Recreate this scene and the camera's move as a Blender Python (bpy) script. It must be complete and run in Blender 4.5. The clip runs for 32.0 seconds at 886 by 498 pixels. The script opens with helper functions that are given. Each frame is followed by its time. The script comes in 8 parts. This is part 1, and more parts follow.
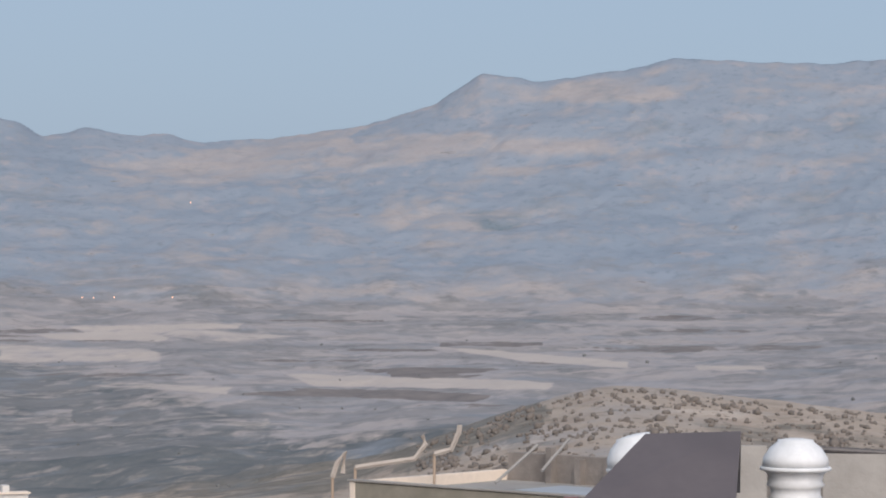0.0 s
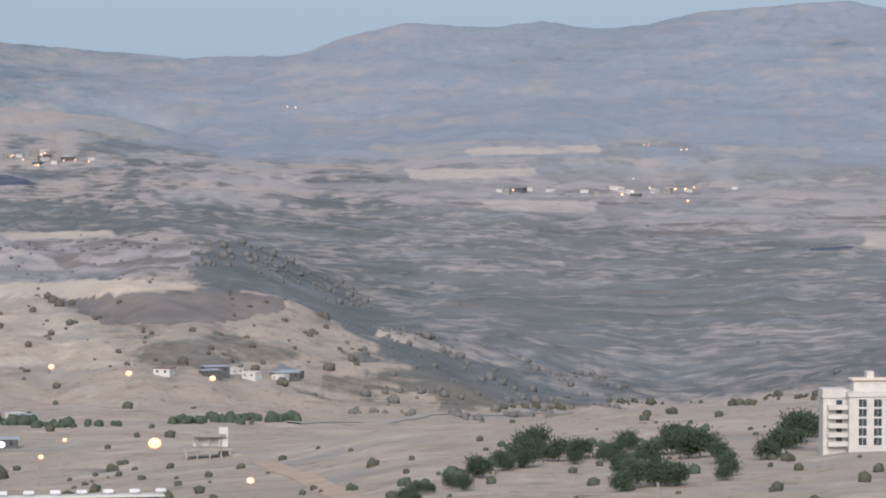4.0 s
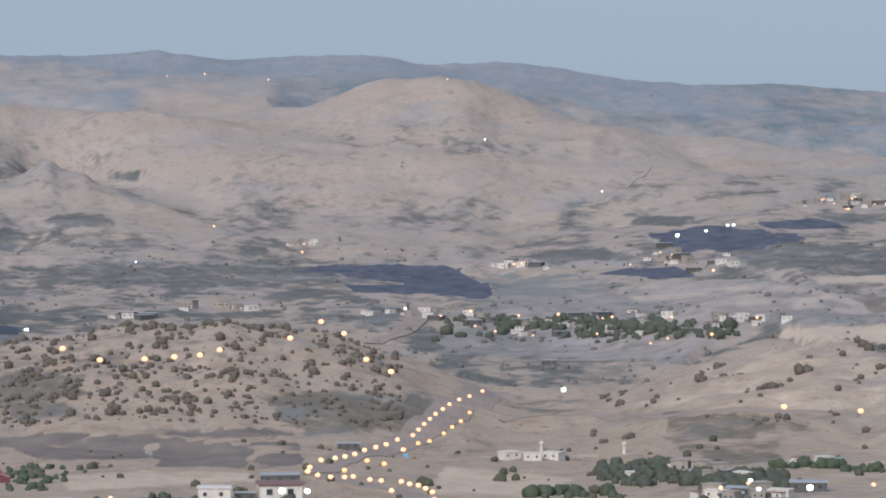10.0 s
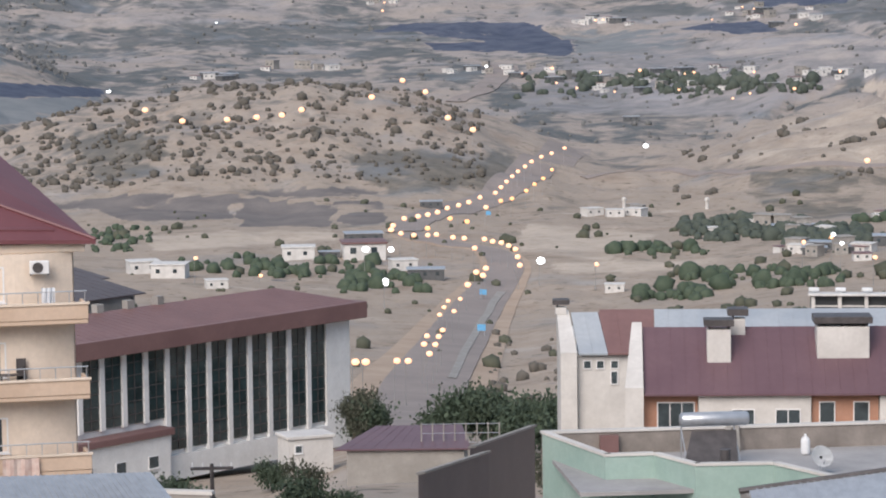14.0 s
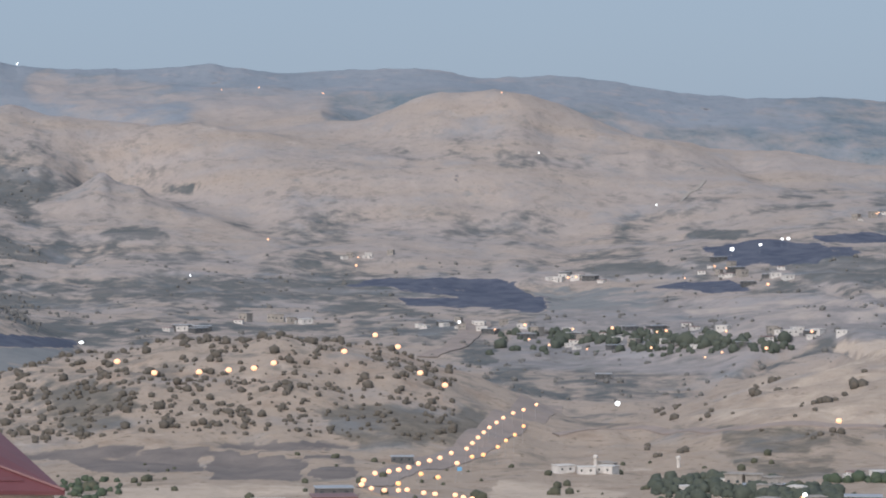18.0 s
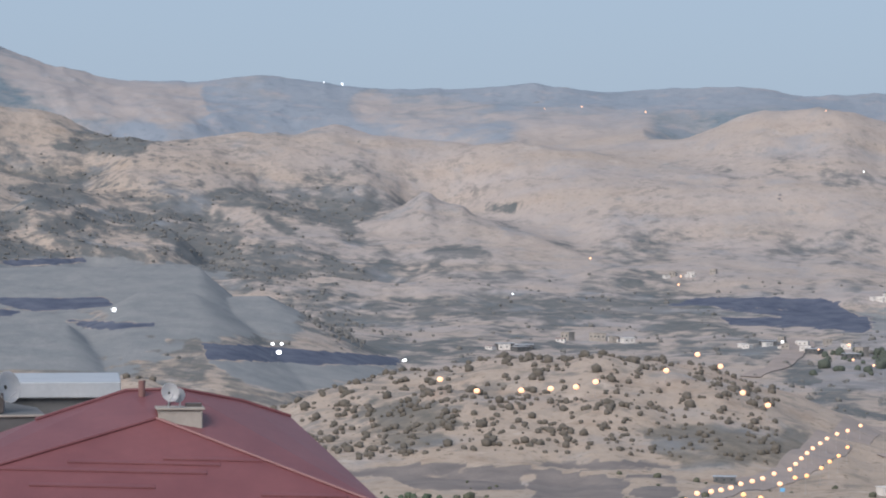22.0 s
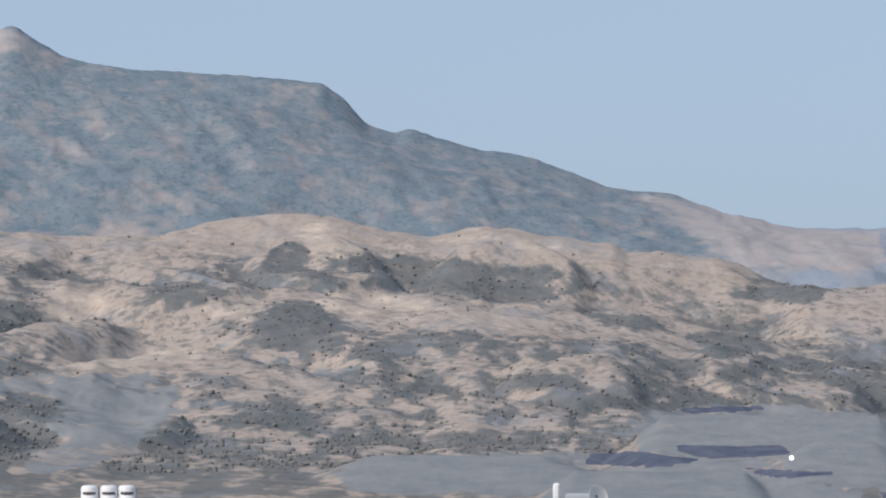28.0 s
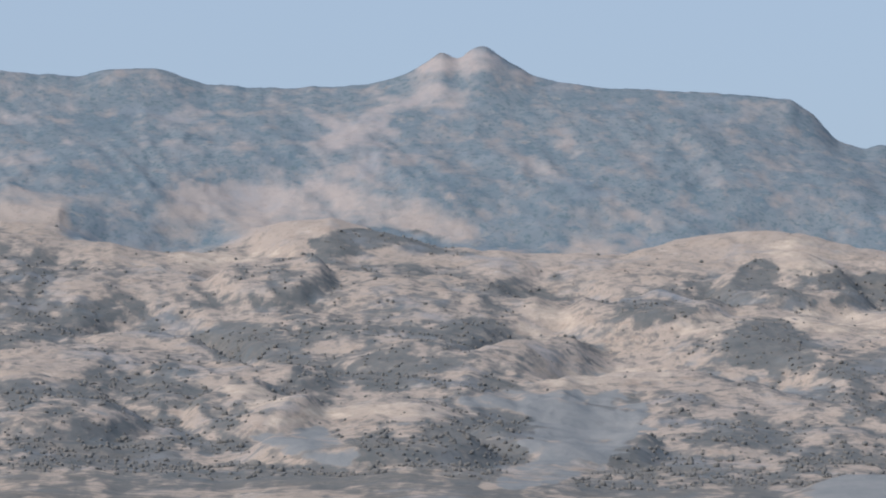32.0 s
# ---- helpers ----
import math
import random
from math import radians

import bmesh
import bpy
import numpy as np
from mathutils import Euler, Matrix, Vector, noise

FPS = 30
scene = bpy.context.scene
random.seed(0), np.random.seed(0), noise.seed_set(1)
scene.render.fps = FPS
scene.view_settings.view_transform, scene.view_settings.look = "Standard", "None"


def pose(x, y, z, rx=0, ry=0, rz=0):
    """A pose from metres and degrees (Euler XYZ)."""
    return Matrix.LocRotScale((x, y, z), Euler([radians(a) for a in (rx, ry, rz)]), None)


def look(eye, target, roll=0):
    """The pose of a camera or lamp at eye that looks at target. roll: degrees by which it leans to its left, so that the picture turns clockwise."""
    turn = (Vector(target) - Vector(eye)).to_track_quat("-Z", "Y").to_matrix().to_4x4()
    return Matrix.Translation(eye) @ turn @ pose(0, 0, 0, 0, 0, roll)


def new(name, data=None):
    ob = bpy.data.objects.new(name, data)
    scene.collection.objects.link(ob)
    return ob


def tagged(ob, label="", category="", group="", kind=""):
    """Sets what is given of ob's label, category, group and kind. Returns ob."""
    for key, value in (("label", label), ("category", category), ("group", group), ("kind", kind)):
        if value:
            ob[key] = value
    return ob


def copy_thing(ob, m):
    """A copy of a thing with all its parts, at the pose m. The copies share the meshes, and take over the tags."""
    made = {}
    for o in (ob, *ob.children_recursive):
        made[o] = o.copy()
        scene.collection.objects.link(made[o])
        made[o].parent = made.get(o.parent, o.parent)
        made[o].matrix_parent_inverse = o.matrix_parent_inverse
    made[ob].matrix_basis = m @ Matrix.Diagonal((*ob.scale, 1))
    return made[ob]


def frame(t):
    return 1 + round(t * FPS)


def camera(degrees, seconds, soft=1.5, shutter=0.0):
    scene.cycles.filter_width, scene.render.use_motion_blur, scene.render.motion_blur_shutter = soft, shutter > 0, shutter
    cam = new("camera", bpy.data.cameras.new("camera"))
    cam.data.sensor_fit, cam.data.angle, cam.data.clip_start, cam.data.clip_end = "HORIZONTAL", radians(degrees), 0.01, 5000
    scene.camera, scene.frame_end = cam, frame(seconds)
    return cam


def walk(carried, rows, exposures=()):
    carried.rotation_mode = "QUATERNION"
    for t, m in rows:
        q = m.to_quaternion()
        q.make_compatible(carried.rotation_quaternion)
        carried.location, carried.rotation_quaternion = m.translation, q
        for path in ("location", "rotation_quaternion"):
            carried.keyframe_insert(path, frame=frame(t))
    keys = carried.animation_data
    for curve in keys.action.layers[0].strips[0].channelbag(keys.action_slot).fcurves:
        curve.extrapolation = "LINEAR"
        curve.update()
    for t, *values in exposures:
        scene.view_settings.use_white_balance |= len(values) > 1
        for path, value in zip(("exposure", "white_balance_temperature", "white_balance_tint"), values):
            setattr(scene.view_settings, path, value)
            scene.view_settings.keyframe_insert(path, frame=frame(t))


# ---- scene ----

# ---- camera: held at one spot on the lookout, panning from the east to the north-west ----
cam = camera(17.01, 32.0, soft=2.0)
LOOKOUT = (0, 0, 200)


def aim(yaw, tilt, lean):
    return pose(*LOOKOUT, 90 + tilt, 0, yaw) @ pose(0, 0, 0, 0, 0, lean)


walk(cam, [
    (0.0, aim(0.000, 0.191, 0.196)),
    (0.5, aim(1.468, 0.171, -0.101)),
    (1.0, aim(2.991, 0.164, -0.208)),
    (1.5, aim(5.229, 0.128, -0.210)),
    (2.0, aim(7.881, 0.036, -0.289)),
    (2.5, aim(10.494, -0.065, -0.499)),
    (3.0, aim(12.637, -0.341, -0.329)),
    (3.5, aim(14.757, -1.064, -0.161)),
    (4.0, aim(16.606, -2.043, 0.070)),
    (4.5, aim(18.055, -2.667, 0.179)),
    (6.5, aim(22.538, -2.958, 0.407)),
    (7.0, aim(23.811, -2.278, 0.134)),
    (7.5, aim(24.995, -1.571, 0.052)),
    (8.0, aim(26.198, -1.118, 0.007)),
    (8.5, aim(27.593, -0.991, -0.092)),
    (9.0, aim(29.101, -1.048, -0.047)),
    (9.5, aim(30.695, -1.124, -0.045)),
    (10.0, aim(32.188, -1.208, 0.007)),
    (10.5, aim(33.366, -1.564, -0.056)),
    (11.0, aim(34.041, -2.136, -0.186)),
    (11.5, aim(34.275, -2.811, -0.404)),
    (12.0, aim(34.133, -3.503, -0.547)),
    (12.5, aim(33.983, -4.270, -0.609)),
    (13.0, aim(33.975, -5.060, -0.672)),
    (13.5, aim(33.912, -5.689, -0.709)),
    (15.5, aim(33.564, -5.983, -0.813)),
    (16.0, aim(33.479, -5.269, -0.645)),
    (16.5, aim(33.361, -4.425, -0.505)),
    (17.0, aim(33.227, -3.430, -0.273)),
    (17.5, aim(33.180, -2.136, -0.072)),
    (18.0, aim(33.233, -0.949, 0.048)),
    (18.5, aim(33.269, -0.303, 0.091)),
    (19.0, aim(33.269, -0.092, 0.113)),
    (19.5, aim(33.356, -0.153, 0.201)),
    (20.0, aim(33.811, -0.283, 0.350)),
    (20.5, aim(34.784, -0.205, 0.326)),
    (21.0, aim(36.244, -0.027, 0.183)),
    (21.5, aim(37.953, -0.177, 0.079)),
    (22.0, aim(39.459, -0.590, 0.078)),
    (22.5, aim(40.447, -0.850, 0.140)),
    (23.0, aim(41.245, -0.980, 0.215)),
    (23.5, aim(41.754, -1.007, 0.282)),
    (24.0, aim(42.022, -0.828, 0.351)),
    (24.5, aim(42.599, -0.434, 0.355)),
    (25.0, aim(43.899, -0.013, 0.321)),
    (25.5, aim(45.414, 0.224, 0.248)),
    (27.5, aim(50.971, 1.778, 0.054)),
    (28.0, aim(52.499, 2.253, 0.061)),
    (28.5, aim(54.008, 2.700, 0.118)),
    (29.0, aim(55.294, 2.882, 0.299)),
    (29.5, aim(56.403, 2.851, 0.365)),
    (30.0, aim(57.537, 2.677, 0.484)),
    (30.5, aim(58.625, 2.524, 0.516)),
    (31.0, aim(59.649, 2.581, 0.567)),
    (31.5, aim(60.445, 2.663, 0.315)),
    (32.0, aim(61.560, 2.560, 0.323)),
], exposures=[(0, 0.3), (4, 0.4), (7, 0.46), (8, 0.28), (9, 0.28), (10, 0.22), (11, 0.32), (13, 0.4), (16, 0.4), (17.5, 0.28), (19, 0.12), (20.5, 0.13), (21, 0.2), (22, 0.4), (25, 0.44), (32, 0.46)])

# ---- dusk sky and light ----
world = bpy.data.worlds.new("world")
scene.world = world
world.use_nodes = True
wn = world.node_tree.nodes
wl = world.node_tree.links
wn.clear()
sky = wn.new("ShaderNodeTexSky")
sky.sky_type = "NISHITA"
sky.sun_disc = False
sky.sun_elevation = radians(36)
sky.sun_rotation = radians(171)
sky.air_density, sky.dust_density, sky.ozone_density = 1.0, 2.0, 3.0
haze_mix = wn.new("ShaderNodeMix")
haze_mix.data_type = "RGBA"
haze_mix.inputs["Factor"].default_value = 0.8
haze_mix.inputs["B"].default_value = (2.92, 3.74, 4.98, 1)
wl.new(sky.outputs["Color"], haze_mix.inputs["A"])
back = wn.new("ShaderNodeBackground")
back.inputs["Strength"].default_value = 0.1
wl.new(haze_mix.outputs["Result"], back.inputs["Color"])
wout = wn.new("ShaderNodeOutputWorld")
wl.new(back.outputs["Background"], wout.inputs["Surface"])

sun_data = bpy.data.lights.new("sun", "SUN")
sun_data.energy = 2.8
sun_data.angle = radians(42)
sun_data.color = (1.0, 0.89, 0.82)
sun = new("sun", sun_data)
sun.matrix_world = look((253, -1600, 1180), (0, 0, 0))

# ---- materials ----
def nodes_of(name):
    m = bpy.data.materials.new(name)
    m.use_nodes = True
    n, l = m.node_tree.nodes, m.node_tree.links
    return m, n, l, n["Principled BSDF"]


def mixer(n, l, fac, a, b, blend="MIX"):
    """A colour mix node; each input is a socket or a plain value."""
    x = n.new("ShaderNodeMix")
    x.data_type, x.blend_type = "RGBA", blend
    for key, v in (("Factor", fac), ("A", a), ("B", b)):
        if isinstance(v, (int, float)):
            x.inputs[key].default_value = v
        elif isinstance(v, tuple):
            x.inputs[key].default_value = (*v, 1)
        else:
            l.new(v, x.inputs[key])
    return x.outputs["Result"]


def noise_fac(n, l, scale, detail=4, rough=0.6, lo=0.35, hi=0.65, stretch=None, coords="Object"):
    tc = n.new("ShaderNodeTexCoord")
    src = tc.outputs[coords]
    if stretch:
        mp = n.new("ShaderNodeMapping")
        mp.inputs["Scale"].default_value = stretch
        l.new(src, mp.inputs["Vector"])
        src = mp.outputs["Vector"]
    t = n.new("ShaderNodeTexNoise")
    t.inputs["Scale"].default_value, t.inputs["Detail"].default_value, t.inputs["Roughness"].default_value = scale, detail, rough
    l.new(src, t.inputs["Vector"])
    r = n.new("ShaderNodeMapRange")
    r.inputs["From Min"].default_value, r.inputs["From Max"].default_value = lo, hi
    l.new(t.outputs["Fac"], r.inputs["Value"])
    return r.outputs["Result"]


def surface(name, a, b, scale=3.0, rough=0.8, bump=0.15, metal=0.0, fine=None, vary=0.0):
    """A matt surface of two tones, mottled at two scales, with a fine relief."""
    m, n, l, p = nodes_of(name)
    c = mixer(n, l, noise_fac(n, l, scale), a, b)
    f2 = noise_fac(n, l, scale * 9, 3, 0.7)
    c = mixer(n, l, f2, c, mixer(n, l, 0.22, c, tuple(x * 0.6 for x in b)))
    if vary:
        oi = n.new("ShaderNodeObjectInfo")
        mr = n.new("ShaderNodeMapRange")
        mr.inputs["To Min"].default_value, mr.inputs["To Max"].default_value = 1 - vary, 1 + vary
        l.new(oi.outputs["Random"], mr.inputs["Value"])
        hs = n.new("ShaderNodeHueSaturation")
        l.new(mr.outputs["Result"], hs.inputs["Value"])
        l.new(c, hs.inputs["Color"])
        c = hs.outputs["Color"]
    l.new(c, p.inputs["Base Color"])
    p.inputs["Roughness"].default_value, p.inputs["Metallic"].default_value = rough, metal
    if bump:
        b2 = n.new("ShaderNodeBump")
        b2.inputs["Strength"].default_value, b2.inputs["Distance"].default_value = bump, 0.03
        l.new(f2, b2.inputs["Height"])
        l.new(b2.outputs["Normal"], p.inputs["Normal"])
    return m


def glow(name, colour, strength):
    m, n, l, p = nodes_of(name)
    p.inputs["Base Color"].default_value = (*colour, 1)
    p.inputs["Emission Color"].default_value = (*colour, 1)
    p.inputs["Emission Strength"].default_value = strength
    return m


def glass(name, tint=(0.03, 0.04, 0.045)):
    m, n, l, p = nodes_of(name)
    l.new(mixer(n, l, noise_fac(n, l, 0.6), tint, tuple(x * 2 for x in tint)), p.inputs["Base Color"])
    p.inputs["Roughness"].default_value = 0.08
    p.inputs["Specular IOR Level"].default_value = 0.7
    return m


def land_material():
    """Dry grass, grey scrub, bare stone, ploughed soil and mine spoil, mixed by the cover that grows or lies there; far
    covers carry distance haze in their colours.
    """
    m, n, l, p = nodes_of("land")

    def cover(key):
        a = n.new("ShaderNodeAttribute")
        a.attribute_name = key
        return a.outputs["Fac"]

    def spread_by(key, scale, width=0.05, reach=0.46):
        """Where the cover's density beats a ragged noise: full patches with broken, dotted edges."""
        tc = n.new("ShaderNodeTexCoord")
        t = n.new("ShaderNodeTexNoise")
        t.inputs["Scale"].default_value, t.inputs["Detail"].default_value, t.inputs["Roughness"].default_value = scale, 8, 0.62
        l.new(tc.outputs["Object"], t.inputs["Vector"])
        k = n.new("ShaderNodeMath")
        k.operation = "MULTIPLY_ADD"
        k.inputs[1].default_value, k.inputs[2].default_value = reach, -0.5 - reach / 2
        l.new(cover(key), k.inputs[0])
        s = n.new("ShaderNodeMath")
        l.new(t.outputs["Fac"], s.inputs[0])
        l.new(k.outputs[0], s.inputs[1])
        r = n.new("ShaderNodeMapRange")
        r.inputs["From Min"].default_value, r.inputs["From Max"].default_value = -width, width
        l.new(s.outputs[0], r.inputs["Value"])
        return r.outputs["Result"]

    grass = mixer(n, l, noise_fac(n, l, 0.012, 5, 0.65), (0.40, 0.336, 0.286), (0.36, 0.305, 0.26))
    grass = mixer(n, l, noise_fac(n, l, 0.09, 4, 0.7), grass, (0.335, 0.285, 0.24))
    grass = mixer(n, l, noise_fac(n, l, 0.45, 4, 0.65, 0.4, 0.75), grass, (0.34, 0.28, 0.22))
    grass = mixer(n, l, noise_fac(n, l, 0.035, 7, 0.68, 0.54, 0.66, (1, 1, 2.5)), grass, (0.285, 0.228, 0.182))
    grass = mixer(n, l, noise_fac(n, l, 0.028, 6, 0.6, 0.6, 0.72), grass, (0.485, 0.415, 0.352))
    grass = mixer(n, l, noise_fac(n, l, 0.22, 5, 0.6, 0.6, 0.66), grass, (0.19, 0.155, 0.12))
    # pale grey-mauve that imitates haze over the distant ground
    far_haze = mixer(n, l, noise_fac(n, l, 0.01, 5, 0.65), (0.292, 0.288, 0.302), (0.350, 0.322, 0.314))
    far_haze = mixer(n, l, noise_fac(n, l, 0.07, 4, 0.65, 0.5, 0.75), far_haze, (0.28, 0.26, 0.265))
    grass = mixer(n, l, cover("far_haze"), grass, far_haze)
    # bluish scrub tone for the distance, with haze in its colour
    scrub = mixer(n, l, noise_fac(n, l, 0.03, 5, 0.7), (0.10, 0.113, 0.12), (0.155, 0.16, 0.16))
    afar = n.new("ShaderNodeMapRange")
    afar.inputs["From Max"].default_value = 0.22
    l.new(cover("far_haze"), afar.inputs["Value"])
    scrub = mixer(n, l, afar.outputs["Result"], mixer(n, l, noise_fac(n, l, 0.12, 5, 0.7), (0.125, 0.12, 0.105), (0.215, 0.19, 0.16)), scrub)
    # the furthest scrub fades into the painted haze tone
    scrub_haze = n.new("ShaderNodeMapRange")
    scrub_haze.inputs["From Min"].default_value, scrub_haze.inputs["To Max"].default_value = 0.65, 0.78
    l.new(cover("far_haze"), scrub_haze.inputs["Value"])
    scrub = mixer(n, l, scrub_haze.outputs["Result"], scrub, far_haze)
    # far mountain stone: blue distance haze is put into this base colour
    hazy_rock = mixer(n, l, noise_fac(n, l, 0.008, 6, 0.65, 0.3, 0.7), (0.135, 0.18, 0.217), (0.175, 0.21, 0.238))
    soil = mixer(n, l, noise_fac(n, l, 0.05, 3, 0.6), (0.15, 0.138, 0.136), (0.205, 0.185, 0.175))
    spoil = mixer(n, l, noise_fac(n, l, 0.03, 7, 0.7), (0.172, 0.19, 0.203), (0.23, 0.24, 0.246))
    coal = mixer(n, l, noise_fac(n, l, 0.05, 5, 0.6), (0.065, 0.08, 0.12), (0.11, 0.125, 0.165))
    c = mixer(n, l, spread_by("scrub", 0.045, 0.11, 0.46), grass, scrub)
    bush = mixer(n, l, noise_fac(n, l, 0.075, 5, 0.62, 0.51, 0.6), c, (0.15, 0.15, 0.148))
    c = mixer(n, l, cover("bush"), c, bush)
    stone = mixer(n, l, noise_fac(n, l, 0.045, 4, 0.6, 0.52, 0.68), hazy_rock, (0.105, 0.155, 0.195))
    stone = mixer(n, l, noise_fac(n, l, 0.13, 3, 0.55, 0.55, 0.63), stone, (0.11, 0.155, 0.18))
    hazy_rock = mixer(n, l, noise_fac(n, l, 0.02, 6, 0.68, 0.5, 0.7), stone, (0.265, 0.25, 0.25))
    c = mixer(n, l, spread_by("hazy_rock", 0.014, 0.16), c, hazy_rock)
    # paler ranges further off: more haze mixed into the colour itself
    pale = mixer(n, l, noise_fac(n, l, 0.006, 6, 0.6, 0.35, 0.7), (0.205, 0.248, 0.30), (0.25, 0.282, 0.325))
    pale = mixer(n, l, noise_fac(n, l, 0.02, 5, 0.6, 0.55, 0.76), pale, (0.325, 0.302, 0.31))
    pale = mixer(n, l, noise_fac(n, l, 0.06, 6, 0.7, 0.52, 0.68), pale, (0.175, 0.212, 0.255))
    c = mixer(n, l, spread_by("hazy_range", 0.012, 0.18), c, pale)
    # distant stubble is paled in colour to match the hazy ground
    straw_haze = n.new("ShaderNodeMapRange")
    straw_haze.inputs["From Min"].default_value, straw_haze.inputs["To Max"].default_value = 0.2, 0.85
    l.new(cover("far_haze"), straw_haze.inputs["Value"])
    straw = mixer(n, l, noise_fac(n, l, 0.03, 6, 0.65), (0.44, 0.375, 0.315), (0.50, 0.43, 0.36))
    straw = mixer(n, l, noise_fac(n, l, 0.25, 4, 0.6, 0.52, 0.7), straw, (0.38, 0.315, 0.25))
    straw = mixer(n, l, straw_haze.outputs["Result"], straw, (0.395, 0.36, 0.34))
    c = mixer(n, l, spread_by("stubble", 0.03, 0.12), c, straw)
    c = mixer(n, l, spread_by("soil", 0.03, 0.06), c, soil)
    c = mixer(n, l, spread_by("spoil", 0.02, 0.06), c, spoil)
    c = mixer(n, l, spread_by("coal", 0.03, 0.04), c, coal)
    l.new(c, p.inputs["Base Color"])
    p.inputs["Roughness"].default_value = 0.95
    p.inputs["Specular IOR Level"].default_value = 0.1
    b = n.new("ShaderNodeBump")
    b.inputs["Strength"].default_value, b.inputs["Distance"].default_value = 0.5, 2.5
    l.new(noise_fac(n, l, 0.06, 6, 0.7, 0.2, 0.8), b.inputs["Height"])
    l.new(b.outputs["Normal"], p.inputs["Normal"])
    return m


LAND = land_material()

# ---- the land: one sheet from the town's slope over the valley to the mountains ----
# az: degrees to the left of north (+y); heights are given as slopes seen from the lookout at EYE.
rng = np.random.default_rng(7)
PERM = rng.permutation(512)
GRAD = rng.uniform(0, 2 * np.pi, 512)


def perlin(x, y):
    xi, yi = np.floor(x).astype(int), np.floor(y).astype(int)
    fx, fy = x - xi, y - yi
    u, v = fx * fx * fx * (fx * (fx * 6 - 15) + 10), fy * fy * fy * (fy * (fy * 6 - 15) + 10)

    def corner(i, j):
        a = GRAD[PERM[(PERM[(xi + i) % 512] + yi + j) % 512]]
        return np.cos(a) * (fx - i) + np.sin(a) * (fy - j)

    return (corner(0, 0) * (1 - u) + corner(1, 0) * u) * (1 - v) + (corner(0, 1) * (1 - u) + corner(1, 1) * u) * v


def fbm(x, y, octaves=4, gain=0.5, ridged=False):
    total, amp, norm = 0, 1.0, 0
    for o in range(octaves):
        s = perlin(x * 2 ** o + 17.3 * o, y * 2 ** o + 5.1 * o)
        total = total + amp * ((1 - 2.6 * np.abs(s)) if ridged else 1.4 * s)
        norm += amp
        amp *= gain
    return total / norm


BANDS = []


def band(r, *knots, soft=0.25):
    """The height of the land, as degrees above the lookout's level, along the arc of radius r."""
    BANDS.append((r, knots, soft))


band(8, (-12, -51.33), (348, -51.33))
band(40, (-12, -25.67), (348, -25.67))
band(110, (-12, -14.54), (25.67, -14.54), (35.93, -12.41), (49.62, -11.55), (348, -12.83))
band(270, (-12, -8.56), (17.11, -9.41), (29.09, -10.27), (34.22, -9.7), (35.6, -9.8), (37.2, -10.4), (41.06, -10.8), (45, -10.2), (51.33, -8.6), (348, -7.7))
band(520, (-12, -5.56), (0, -5.99), (8.56, -7.1), (17.11, -7.53), (25.67, -7.96), (32.51, -9.15), (35.93, -8.81), (42.78, -8.13), (74, -7.27), (348, -5.99))
band(900, (-12, -3.17), (-8.56, -2.82), (-4.53, -2.4), (-3.17, -2.28), (-2.4, -2.48), (-1.28, -2.82), (0, -3.29), (1.71, -3.94), (4.28, -4.36),
     (8.04, -4.79), (11.12, -4.96), (13.09, -5.1), (15.31, -5.3), (17.54, -5.43), (19.68, -5.99), (23.1, -6.33), (29.09, -6.84), (32.51, -7.1), (35.93, -6.84),
     (39.35, -6.67), (42.78, -6.42), (47.91, -5.99), (74, -5.99), (348, -3.42))
band(1100, (-12, -3.59), (0, -4.11), (6.84, -5.39), (12.83, -5.9), (17.11, -5.82), (19.68, -5.65), (23.95, -5.65), (29.09, -5.9), (34.22, -5.99), (39.35, -5.99), (42.78, -5.82), (51.33, -5.13), (74, -4.71), (348, -3.42))
band(1400, (-12, -3.42), (0, -3.94), (6.84, -5.05), (11.98, -5.56), (15.4, -5.39), (17.11, -5.22), (20.53, -5.05), (25.67, -4.96), (29.09, -5.05), (37.64, -5.05), (42.78, -5.05), (47.91, -4.45), (53.04, -3.94), (74, -3.42), (348, -3.42))
band(1750, (-12, -2.74), (0, -3.25), (6.84, -4.19), (11.98, -4.88), (13.94, -4.71), (15.74, -4.28), (17.97, -3.51), (19.51, -3.04), (21.39, -2.82), (22.84, -2.74),
     (23.95, -2.82), (25.07, -2.91), (26.69, -3.29), (29.09, -3.98), (30.46, -4.23), (31.4, -4.02), (32.51, -3.51), (33.96, -2.99), (35.25, -2.61), (36.53, -2.48),
     (38.76, -2.65), (40.72, -2.99), (41.75, -3.34), (42.78, -3.68), (44.06, -3.42), (45.34, -2.91), (46.63, -3.17), (47.91, -3.59), (51.33, -3.08), (59.89, -2.74), (74, -2.57), (348, -2.74))
band(2000, (-12, -2.4), (6.84, -3.59), (12.83, -3.94), (15.4, -3.68), (17.97, -3.59), (20.53, -3.17), (23.95, -3.34), (28.23, -3.85), (30.8, -3.76), (34.22, -3.59), (42.78, -3.68), (46.2, -3.42), (51.33, -2.57), (59.89, -2.4), (74, -2.22), (348, -2.22))
